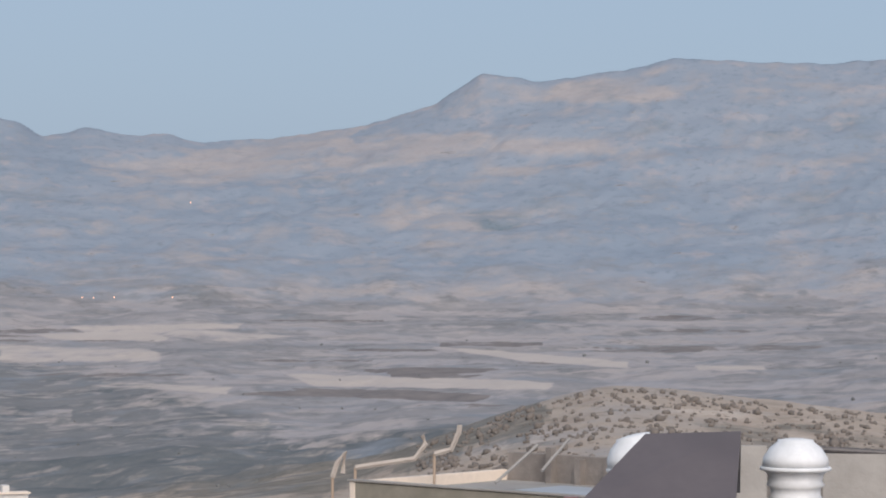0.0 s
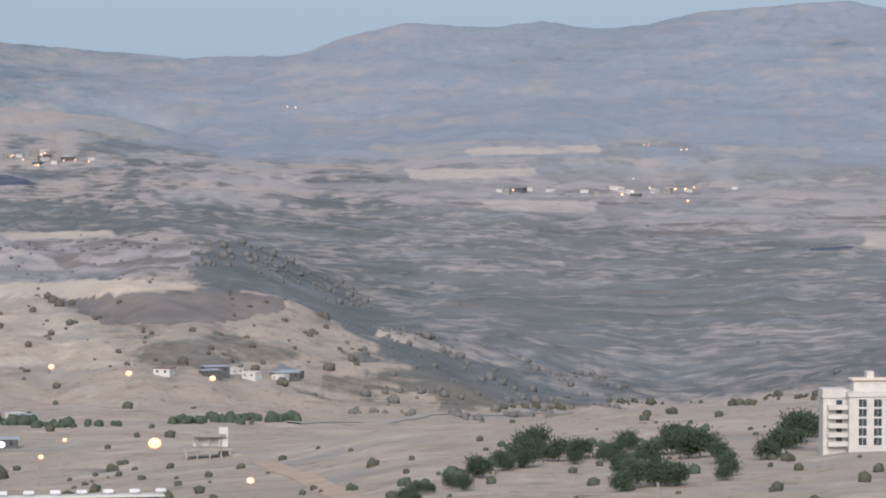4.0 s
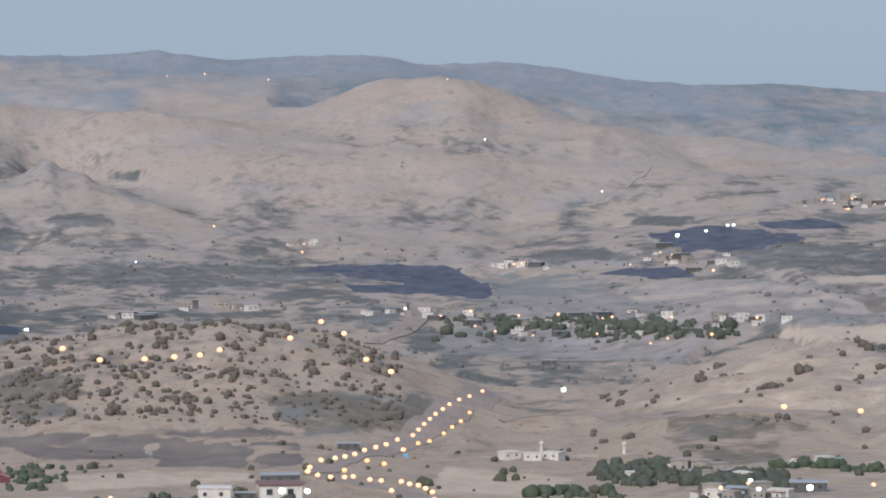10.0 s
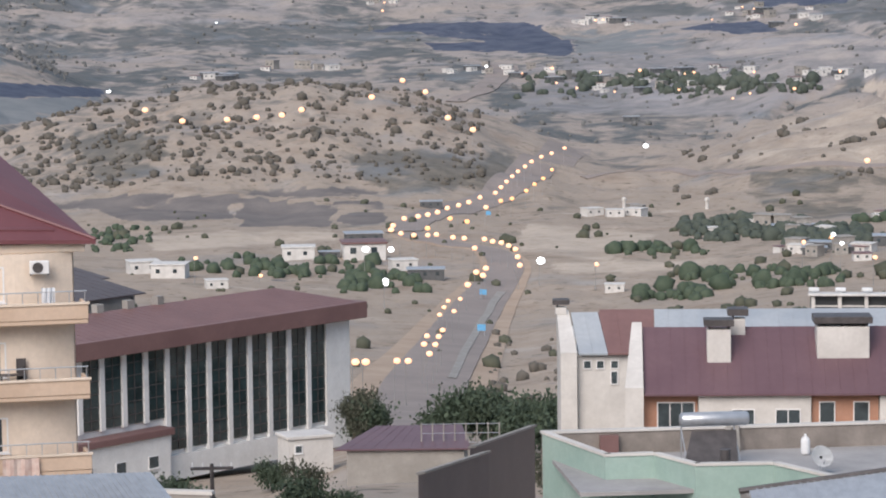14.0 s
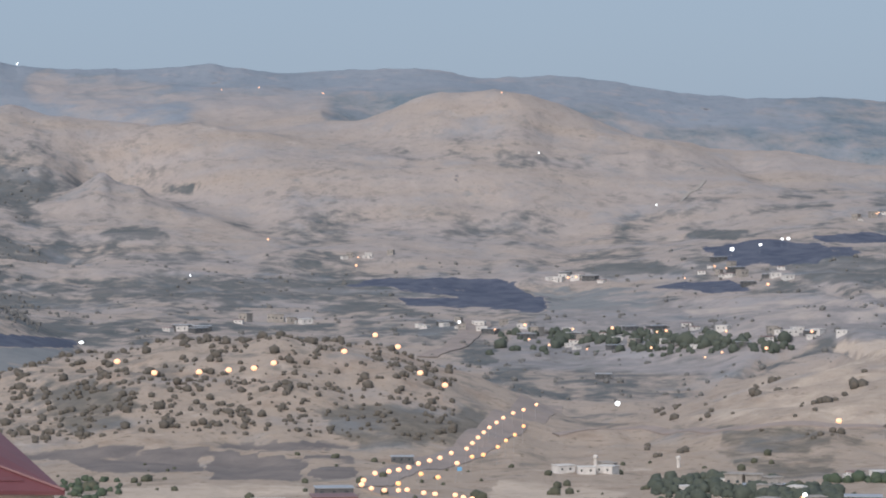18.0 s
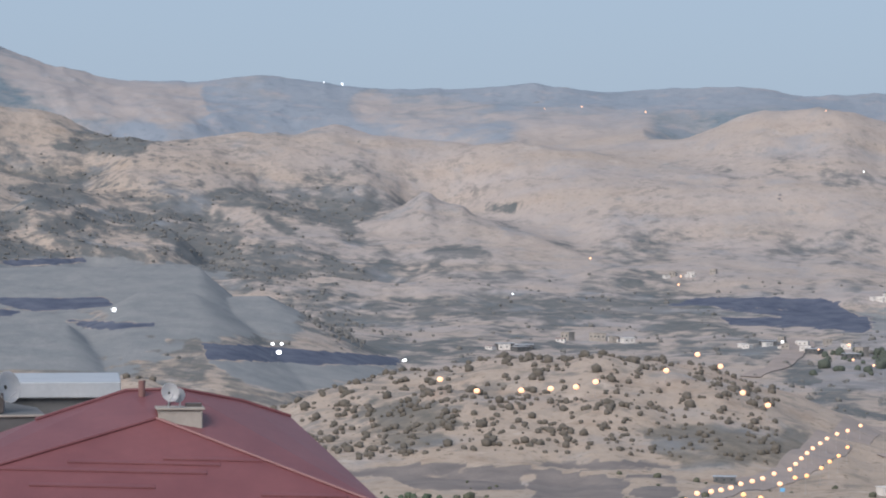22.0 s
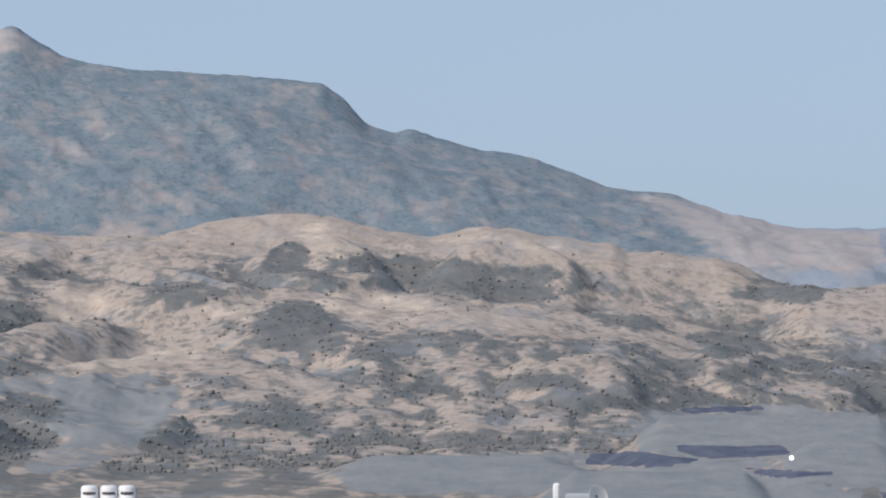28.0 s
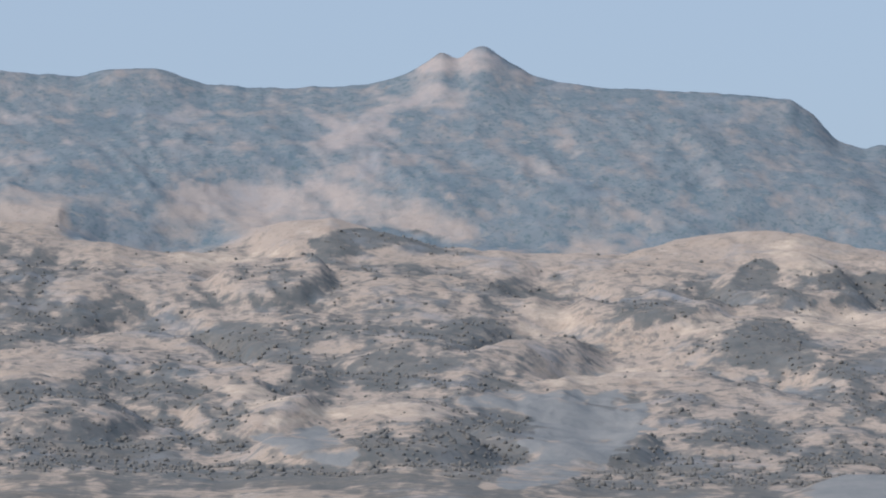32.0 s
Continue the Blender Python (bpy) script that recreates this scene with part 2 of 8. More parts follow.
band(2350, (-12, -1.97), (6.84, -2.74), (12.83, -2.99), (17.11, -3.08), (18.39, -2.91), (19.68, -2.18), (20.53, -1.8), (21.13, -1.84), (22.24, -1.97), (23.95, -2.05), (25.67, -1.92),
     (26.95, -2.05), (28.23, -2.48), (30.8, -2.82), (39.35, -2.82), (42.78, -2.74), (46.2, -2.48), (51.33, -1.97), (59.89, -1.71), (74, -1.54), (348, -1.71))
band(2550, (-12, -1.71), (6.84, -2.4), (17.11, -2.57), (18.82, -2.4), (26.52, -2.4), (30.8, -2.48), (39.35, -2.48), (46.2, -2.05), (51.33, -1.45), (74, -1.03), (348, -1.28))
band(3000, (-12, -1.37), (6.84, -1.71), (12.83, -1.71), (17.11, -1.63), (21.39, -1.37), (25.67, -1.28), (30.8, -1.8), (35.93, -1.8), (41.06, -1.71), (46.2, -1.2), (51.33, -0.34), (59.89, 0.17), (74, 0.34), (348, -0.86))
band(3500, (-12, -0.77), (0, -1.03), (6.84, -0.86), (12.83, -0.68), (17.11, -0.6), (21.39, -0.51), (25.67, -0.43), (30.8, -0.86), (35.93, -0.68), (41.06, -0.51), (44.49, -0.17), (47.91, 0.51), (53.04, 1.2), (59.89, 1.37), (74, 1.45), (348, 0))
band(4000, (-12, 1.03), (0, 0.68), (4.28, 0.51), (6.84, 0.43), (10.27, 0.51), (14.54, 0.68), (17.11, 0.34), (19.68, 0.09), (21.39, 0.17), (22.33, 0.26), (23.44, 0.56), (24.64, 0.56),
     (25.58, 0.68), (27.63, 0.94), (29.77, 1.41), (30.63, 1.63), (31.65, 1.97), (32.77, 2.1), (34.14, 1.88), (35.93, 1.75), (37.64, 1.67), (41.06, 1.63), (42.78, 1.71), (44.49, 1.97),
     (46.2, 2.05), (47.91, 2.14), (49.62, 2.4), (51.67, 2.65), (53.3, 2.53), (55.1, 2.74), (57.75, 2.57), (60.57, 2.48), (63.48, 2.91), (65.02, 2.57), (68.44, 2.99), (74, 3.08), (348, 0.86))
band(4200, (-12, 1.88), (0, 1.28), (4.28, 1.03), (10.27, 1.03), (17.11, 0.77), (21.39, 0.51), (25.67, 0.68), (29.94, 1.28), (32.77, 1.88), (35.93, 1.63), (41.06, 1.54), (44.49, 1.88),
     (47.91, 2.22), (51.67, 2.82), (56.46, 3.34), (63.31, 3.59), (68.44, 3.68), (74, 3.59), (348, 1.71))

SKYLINE_EAST = [(-12, 3.76), (-8.56, 3.85), (-7.61, 3.76), (-5.65, 3.81), (-4.53, 3.89), (-3.42, 3.65), (-1.8, 3.42), (-0.72, 3.59), (0.17, 2.99), (0.94, 2.74), (2.01, 2.48),
                (3.76, 2.27), (4.88, 2.24), (5.3, 2.4), (5.95, 2.34), (6.84, 2.5), (7.7, 2.33), (8.13, 2.57), (8.81, 2.74), (10.35, 2.65), (11.72, 2.53), (12.83, 2.26)]
SKYLINE_MID = [(13.69, 2.22), (14.71, 2.35), (15.83, 2.22), (17.28, 2.33), (18.39, 2.09), (19.46, 1.67), (21.64, 1.63), (23.53, 1.8), (26.01, 1.97), (27.21, 1.97), (28.64, 2.06), (29.95, 2.29), (31.03, 2.4), (32.55, 2.35),
               (33.73, 2.56), (34.69, 2.52), (36.56, 2.45), (37.65, 2.62), (38.41, 2.53), (40.2, 2.5)]
SKYLINE_WEST = [(40.98, 2.52), (41.92, 2.63), (42.95, 2.77), (44.06, 2.63), (45.6, 2.65), (47.05, 2.93), (48.08, 3.31), (49.19, 3.4), (50.05, 3.76), (50.9, 4.06), (51.67, 4.14),
                (52.79, 4.45), (53.17, 4.62), (53.47, 4.5), (53.98, 4.66), (54.41, 5.13), (54.84, 5.48), (55.78, 5.56), (58.6, 5.71), (59.8, 5.9)]
SKYLINE_PEAK = [(60.3, 6.2), (60.75, 6.5), (61.05, 6.46), (61.28, 6.2), (61.62, 6.38), (62.28, 5.95), (63.05, 5.73), (65.02, 5.65), (66.22, 5.73), (67.07, 5.99), (68.18, 5.96), (68.61, 5.82),
                (70.15, 5.9), (74, 5.56), (200, 3.42), (348, 3.76)]
band(4550, (-12, 3.2), (-4, 3.2), (0, 2.5), (4.3, 1.85), (10, 2.15), (17, 1.85), (21.4, 1.25), (25.7, 1.55), (30, 1.95), (33, 2.3), (36, 2.15), (41, 2.15), (44.5, 2.35), (48, 2.9), (50, 3.3), (52, 3.8),
     (54, 4.3), (56, 4.9), (60, 5.25), (62, 5.25), (66, 5.1), (74, 5.0), (348, 3.2), soft=0.5)
band(4700, *SKYLINE_EAST, *SKYLINE_MID, *SKYLINE_WEST, *SKYLINE_PEAK, soft=0.08)
band(4960, (-12, 2.14), (17.11, 0.86), (42.78, 1.71), (51.33, 2.57), (74, 4.28), (348, 2.14))

EYE = Vector((0, 0, 200))
AZ = np.concatenate([np.arange(-12, 74, 0.056), np.arange(74, 348, 3.0)])
U_BAND = np.log([b[0] for b in BANDS])
U = np.concatenate([np.linspace(np.log(8), np.log(250), 22, endpoint=False), np.linspace(np.log(250), np.log(900), 50, endpoint=False),
                    np.linspace(np.log(900), np.log(2250), 120, endpoint=False), np.linspace(np.log(2250), np.log(4960), 340)])


def smoothed(values, sigma):
    k = np.arange(-int(3 * sigma) - 1, int(3 * sigma) + 2)
    w = np.exp(-0.5 * (k / max(sigma, 0.3)) ** 2)
    pad = np.pad(values, len(k) // 2, mode="edge")
    return np.convolve(pad, w / w.sum(), "valid")


# flat-topped spoil heaps of the mine: az, half width of the top, slope of its edge, distance, fall of the left and the right flank
HEAPS = [(46.2, 2.0, -0.97, 2480, 0.75, 0.85), (43.15, 0.3, -1.52, 2400, 0.4, 0.5), (44.8, 0.55, -1.46, 2270, 0.5, 0.62), (48.3, 1.6, -2.05, 2090, 0.6, 0.8), (52.2, 1.6, -1.75, 2250, 0.3, 0.3)]


# rounded hills of the western range, in the same terms
HILLOCKS = [(63.0, 2450, 2.4, 0.05, 0.35), (65.2, 2750, 1.3, 0.05, 0.3), (59.1, 2600, 1.8, 0.05, 0.3), (54.8, 3700, 1.5, 0.04, 0.35), (69.3, 2700, 2.0, 0.06, 0.35), (64.9, 3650, 1.2, 0.04, 0.3), (57.6, 3500, 1.6, 0.04, 0.3),
            (51.2, 3750, 1.6, 0.04, 0.3), (50.0, 3000, 1.4, 0.05, 0.3), (46.0, 3300, 1.8, 0.05, 0.3)]

# crest lines of the hills, as (az, el) of their tops: depth of the hollow behind, what grows behind, crest
RIDGES = [
    (0.5, "hazy_rock", [(68.96, 2.60), (66.81, 2.56), (63.77, 3.03), (61.36, 2.50), (59.72, 2.37), (58.20, 2.44), (56.89, 2.59), (55.47, 2.79), (54.71, 2.82), (53.83, 2.66), (52.74, 2.47),
                   (51.65, 2.66), (50.01, 2.49), (48.92, 2.13), (48.06, 2.19), (46.76, 2.05), (50.81, 2.58), (49.19, 2.31), (47.88, 2.15), (46.36, 1.93), (44.83, 1.65), (43.19, 1.80), (41.55, 1.80), (39.91, 1.55), (37.96, 1.23)]),
    (0.55, "hazy_rock", [(35.60, 1.59), (34.51, 1.80), (33.85, 2.02), (33.31, 2.13), (32.22, 2.10), (31.13, 1.85), (30.04, 1.62), (28.42, 1.23), (29.30, 1.40), (28.21, 1.16), (27.12, 0.90), (25.48, 0.70), (23.29, 0.51), (21.12, 0.10)]),
    (0.4, "scrub", [(52.41, 0.98), (51.12, 1.04), (49.72, 0.92), (48.85, 1.04), (47.87, 0.74), (46.78, 0.42), (45.47, 0.29)]),
    (0.25, "scrub", [(47.23, 1.51), (45.92, 1.21), (44.82, 1.19), (43.19, 1.33), (41.55, 1.16)]),
    (0.25, "", [(41.03, -0.36), (40.38, 0.08), (39.72, 0.23), (38.74, -0.20), (37.10, -0.63), (36.01, -0.88)]),
    (0.2, "", [(38.74, 1.37), (37.10, 1.30), (36.01, 1.12), (33.84, 0.74), (31.69, 0.52)]),
    (0.25, "scrub", [(43.95, 0.43), (43.07, 0.28), (42.09, -0.10), (40.99, -0.53)]),
    (0.2, "", [(40.99, -0.04), (39.91, 0.26), (39.04, 0.19), (38.28, -0.24)]),
    (0.3, "scrub", [(54.49, 1.51), (52.96, 1.40), (51.65, 1.21), (49.47, 1.15), (47.85, 0.95), (45.51, 0.54)]),
    (0.25, "scrub", [(57.43, 1.06), (56.45, 1.28), (55.47, 1.36), (54.27, 1.05), (52.74, 0.53)]),
    (0.4, "spoil", [(60.13, -0.11), (59.27, 0.10), (58.19, 0.26), (56.88, 0.22), (55.46, -0.04), (53.83, -0.37)]),
    (0.3, "scrub", [(65.47, -0.90), (64.28, -0.59), (62.87, -0.34), (62.00, -0.37), (61.13, -0.55)]),
    (0.4, "scrub", [(68.94, 0.85), (67.65, 0.97), (66.46, 0.89), (65.70, 0.46), (64.61, -0.08)]),
    (0.3, "scrub", [(61.57, 0.32), (60.91, 0.57), (59.93, 0.91), (58.95, 0.87), (58.08, 0.50)]),
    (0.3, "scrub", [(60.48, 1.49), (59.72, 1.72), (58.95, 1.48), (58.08, 1.05)]),
    (0.25, "scrub", [(64.09, 1.78), (62.89, 2.00), (61.58, 1.96), (60.48, 1.80)]),
    (0.25, "scrub", [(67.88, 2.07), (66.59, 2.41), (65.40, 2.31), (64.41, 1.99)]),
    (0.22, "scrub", [(29.10, -4.00), (27.80, -3.62), (26.70, -3.22), (25.70, -2.95), (24.50, -2.96), (23.70, -3.20), (22.60, -3.58), (21.60, -3.95)]),
    (0.2, "", [(32.01, 0.42), (30.38, 0.53), (29.30, 0.84), (28.21, 0.64), (26.57, 0.10)]),
    (0.2, "", [(40.60, -0.25), (39.84, 0.24), (38.76, -0.03), (37.35, -0.42)]),
    (0.15, "", [(38.21, 1.05), (36.58, 0.83), (34.40, 0.33), (32.77, 0.06)]),
    (0.2, "scrub", [(28.64, -1.98), (27.12, -1.82), (25.48, -1.89), (24.27, -2.20)]),
]
CRESTS = []


def raise_ridges(el):
    """Sets each crest where the slope reaches its height, and sinks a hollow behind it."""
    base, deg = el.copy(), AZ
    for depth, behind, crest in RIDGES:
        pts = sorted(crest)
        a0, a1 = pts[0][0], pts[-1][0]
        ids = np.nonzero((deg > a0 - 1.2) & (deg < a1 + 1.2))[0]
        want = np.interp(deg[ids], [q[0] for q in pts], [q[1] for q in pts])
        uc = np.zeros(len(ids))
        for n, i in enumerate(ids):
            j = int(np.argmax(base[i, 100:] >= want[n] - 0.04)) + 100
            uc[n] = min(U[j], math.log(4030))
        uc = smoothed(uc, 8)
        edge = min(0.9, (a1 - a0) * 0.3)
        fade = np.clip((deg[ids] - a0) / edge, 0, 1) * np.clip((a1 - deg[ids]) / edge, 0, 1)
        d = U[None, :] - uc[:, None]
        hump = np.where(d < 0, np.exp(-(d / 0.035) ** 2), np.exp(-(d / 0.012) ** 2))
        deep = depth * np.exp(-((d - 0.042) / 0.024) ** 2)
        lift = np.array([w - np.interp(x, U, base[i]) for w, x, i in zip(want, uc, ids)])
        el[ids] += fade[:, None] * (np.clip(lift + 0.02, -0.1, 0.4)[:, None] * hump - deep)
        CRESTS.append((behind, depth, ids, uc, fade))
    return el


def land_heights():
    fine = AZ < 74
    rows = []
    for r, knots, soft in BANDS:
        e = np.interp(AZ, [k[0] for k in knots], [k[1] for k in knots])
        e[fine] = smoothed(e[fine], soft / 0.056)
        rows.append(e)
    rows = np.array(rows)
    el = np.zeros((len(AZ), len(U)))
    bend = 0.05 * fbm(AZ / 4.0, AZ * 0 + 3.3, 3)
    for i in range(len(AZ)):
        u = U + bend[i] * np.clip((U - 5.6) / 0.6, 0, 1) * np.clip((8.35 - U) / 0.3, 0, 1)
        el[i] = np.interp(u, U_BAND, rows[:, i])
    for i in range(len(AZ)):
        near, distant = smoothed(el[i], 2.2), smoothed(el[i], 5.5)
        el[i, 22:192] = near[22:192]
        el[i, 192:-40] = distant[192:-40]
    raise_ridges(el)
    a, u = np.meshgrid(np.radians(AZ), U, indexing="ij")
    r = np.exp(u)
    # folds and gullies, larger and sharper on the mountains
    far = np.clip((u - np.log(900)) / (np.log(3300) - np.log(900)), 0, 1)
    crest = np.exp(-((u - np.log(4700)) / 0.035) ** 2)
    lift = 0.9 * el
    big = fbm(a * 20 + 1.5 * u, u * 13 + lift * 0.6, 3)
    warp = fbm(a * 30 + 7, u * 20 + 3, 2)
    fold = fbm(a * 15 - 7.0 * u + 0.5 * warp, u * 15 + a * 8 + 0.8 * el + 0.6 * warp, 4, 0.42, ridged=True)
    gully = fbm(a * 52 - 10 * u + 0.8 * warp, u * 18 + a * 14 + 1.3 * el + 0.5 * warp, 3, 0.5, ridged=True)
    deg = np.degrees(a)
    hills = np.clip((deg - 36) / 8, 0, 1) * np.clip((u - np.log(np.where(deg < 50, 2480, 2280))) / 0.2, 0, 1)
    face = np.clip((u - np.log(4080)) / 0.03, 0, 1)
    east = np.clip((10 - np.degrees(a)) / 7, 0, 1) * np.clip((u - np.log(3600)) / 0.1, 0, 1)
    el += (0.06 + 0.12 * far) * big * (1 - 0.85 * crest)
    el += 0.05 * far * (1 - hills) * (fold - 0.3) * (1 - 0.85 * crest)
    el += (0.025 * far + 0.05 * hills + 0.06 * east) * (gully - 0.3) * (1 - 0.85 * crest)
    # rounded hills with sharp creases between them; their backs run down to the right
    x, y = -r * np.sin(a), r * np.cos(a)
    wx, wy = 90 * fbm(x / 600 + 3, y / 600, 2), 90 * fbm(x / 600, y / 600 + 9, 2)
    along, across = 0.94 * x + 0.33 * y + wx, -0.33 * x + 0.94 * y + wy
    swell = [np.abs(perlin(along / w * 0.6 + k, across / w + 3.7 * k)) for k, w in enumerate((430, 210, 100, 48))]
    clear = np.ones(a.shape)
    for behind, depth, ids, uc, fade in CRESTS:
        clear[ids] *= 1 - 0.7 * fade[:, None] * np.exp(-((U[None, :] - uc[:, None]) / 0.05) ** 2)
    downs = np.clip((deg - 19) / 4, 0, 1) * (1 - hills) * np.clip((u - np.log(2650)) / 0.12, 0, 1)
    tall = (hills + 0.45 * downs) * (1 - face) * clear
    el += np.degrees(tall * (40 * swell[0] + 20 * swell[1] + 9 * swell[2] + 4 * swell[3] - 16) / r)
    close = np.clip((u - np.log(1250)) / 0.15, 0, 1) * np.clip((np.log(2050) - u) / 0.1, 0, 1)
    el += np.degrees(close * (13 * np.abs(perlin(x / 120, y / 120)) + 6 * np.abs(perlin(x / 50 + 5, y / 50)) - 4.5) / r)
    # spurs and gullies down the faces of the high ranges
    fall = deg - 1.1 * el + 0.35 * warp
    spur = [np.abs(perlin(fall / w, el * 0.3 + 0.1 * deg + 7 * k)) for k, w in enumerate((2.6, 1.0, 0.45))]
    steep = face * np.clip((deg - 40) / 6, 0.25, 1) * (1 - 0.85 * crest)
    el += steep * (0.13 * spur[0] + 0.1 * spur[1] + 0.07 * spur[2] - 0.07)
    el += crest * 0.05 * fbm(deg * 1.7, deg * 0 + 2.2, 4, 0.6)
    el += 0.022 * fbm(a * 130 + 9 * u, u * 26 - 31 * a + 3 * el, 3) * np.clip((u - np.log(400)) / 0.5, 0, 1)
    for maz, mr, wide, deep, high in HILLOCKS:
        q = ((np.degrees(a) - maz) / wide) ** 2 + ((u - math.log(mr)) / deep) ** 2 + 0.15 * big
        top = np.clip((1.25 - q) / 0.7, 0, 1)
        el += high * top * top * (3 - 2 * top)
    for haz, half, top, hr, left, right in HEAPS:
        d = deg - haz + 0.12 * big
        v = u - math.log(hr)
        side = left * np.clip(d - half, 0, 9) + right * np.clip(-d - half, 0, 9)
        form = top - np.hypot(side, 9 * np.clip(-v, 0, 9) + 9 * np.clip(v - 0.03, 0, 9)) + 0.025 * gully
        el = np.maximum(el, form)
    z = EYE.z + r * np.tan(np.radians(el))
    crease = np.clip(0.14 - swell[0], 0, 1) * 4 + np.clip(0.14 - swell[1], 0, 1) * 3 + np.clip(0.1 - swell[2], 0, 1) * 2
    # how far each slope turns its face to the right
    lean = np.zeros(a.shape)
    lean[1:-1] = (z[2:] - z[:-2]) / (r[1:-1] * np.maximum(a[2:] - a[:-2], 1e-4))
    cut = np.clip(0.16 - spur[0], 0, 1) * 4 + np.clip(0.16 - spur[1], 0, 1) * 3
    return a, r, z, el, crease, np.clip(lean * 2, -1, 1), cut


LA, LR, LZ, LE, CREASE, LEAN, CUT = land_heights()


def height_at(x, y):
    """The land's height at a place in the plan."""
    az, u = math.degrees(math.atan2(-x, y)), math.log(max(8.1, math.hypot(x, y)))
    if az < -12:
        az += 360
    i = min(max(int(np.searchsorted(AZ, az)) - 1, 0), len(AZ) - 2)
    j = min(max(int(np.searchsorted(U, u)) - 1, 0), len(U) - 2)
    s, t = (az - AZ[i]) / (AZ[i + 1] - AZ[i]), (u - U[j]) / (U[j + 1] - U[j])
    return float((LZ[i, j] * (1 - t) + LZ[i, j + 1] * t) * (1 - s) + (LZ[i + 1, j] * (1 - t) + LZ[i + 1, j + 1] * t) * s)


def place(az, r):
    """The point on the land r metres out in the direction az."""
    x, y = -r * math.sin(radians(az)), r * math.cos(radians(az))
    return Vector((x, y, height_at(x, y)))


def slope_spot(az, el, beyond=300):
    """The first point of the land past that distance that lies el degrees above the lookout's level in the direction az."""
    i = min(max(int(np.searchsorted(AZ, az)), 0), len(AZ) - 1)
    j0 = int(np.searchsorted(U, math.log(beyond)))
    e = LE[i, j0:]
    hit = np.nonzero(e >= el)[0]
    j = j0 + int(hit[0]) if len(hit) else len(U) - 8
    u = U[j]
    if j > j0 and LE[i, j] > LE[i, j - 1]:
        u = U[j - 1] + (U[j] - U[j - 1]) * (el - LE[i, j - 1]) / (LE[i, j] - LE[i, j - 1])
    return place(az, math.exp(u))


COVER = {k: np.zeros(LA.shape) for k in ("scrub", "bush", "hazy_rock", "far_haze", "hazy_range", "soil", "spoil", "coal", "stubble")}


def patch(kind, az, el, wide, tall, amount=1.0, beyond=300, lean=0.0, ragged=0.45):
    """Lays a patch of ground cover over the land round a spot; wide and tall in degrees."""
    i0, i1 = np.searchsorted(AZ, (az - 1.6 * wide, az + 1.6 * wide))
    j0 = int(np.searchsorted(U, math.log(beyond)))
    s = np.s_[i0:i1, j0:]
    d = np.degrees(LA[s]) - az
    e = LE[s] - el - lean * d
    q = (d / wide) ** 2 + (e / tall) ** 2 + ragged * fbm(LA[s] * 90 + az, np.log(LR[s]) * 40 + LE[s] * 3, 4, 0.6) * 2.4
    far = LR[s] < 2.0 * slope_spot(az, el, beyond).xy.length
    m = np.clip((1.1 - q) / (0.16 if ragged < 0.4 else 0.55), 0, 1) * amount * far
    if amount > 0:
        COVER[kind][s] = np.maximum(COVER[kind][s], m)
        for other in ("coal", "spoil", "soil"):
            if other != kind and kind != "scrub":
                COVER[other][s] *= 1 - m
    else:
        COVER[kind][s] *= 1 + m


def field(kind, corners, amount=1.0, beyond=300, soft=0.06):
    """Fills a field between its corners (az, el) with one ground cover, with slightly uneven edges."""
    ca, ce = [c[0] for c in corners], [c[1] for c in corners]
    i0, i1 = np.searchsorted(AZ, (min(ca) - 0.4, max(ca) + 0.4))
    s = np.s_[i0:i1, int(np.searchsorted(U, math.log(beyond))):]
    wob = fbm(LA[s] * 110 + ca[0], LE[s] * 5 + ce[0], 4, 0.6)
    d, e = np.degrees(LA[s]) + 4.5 * soft * wob, LE[s] + 0.8 * soft * wob
    inside, near = np.zeros(d.shape, bool), np.full(d.shape, 9.0)
    for k in range(len(corners)):
        (x0, y0), (x1, y1) = corners[k - 1], corners[k]
        if y0 != y1:
            inside ^= ((y0 > e) != (y1 > e)) & (d < (x1 - x0) * (e - y0) / (y1 - y0) + x0)
        w = np.clip(((d - x0) * (x1 - x0) + (e - y0) * (y1 - y0)) / ((x1 - x0) ** 2 + (y1 - y0) ** 2), 0, 1)
        near = np.minimum(near, np.hypot(d - x0 - w * (x1 - x0), e - y0 - w * (y1 - y0)))
    mid = slope_spot(sum(ca) / len(ca), sum(ce) / len(ce), beyond).xy.length
    m = np.clip(0.5 + np.where(inside, near, -near) / soft, 0, 1) * amount * (LR[s] < 1.7 * mid)
    if amount < 0:
        COVER[kind][s] *= 1 + m
        return
    COVER[kind][s] = np.maximum(COVER[kind][s], m)
    for other in ("coal", "spoil", "soil", "stubble", "scrub", "bush"):
        if other != kind and kind not in ("scrub", "far_haze"):
            COVER[other][s] *= 1 - m
    if kind == "scrub":
        COVER["stubble"][s] *= 1 - m


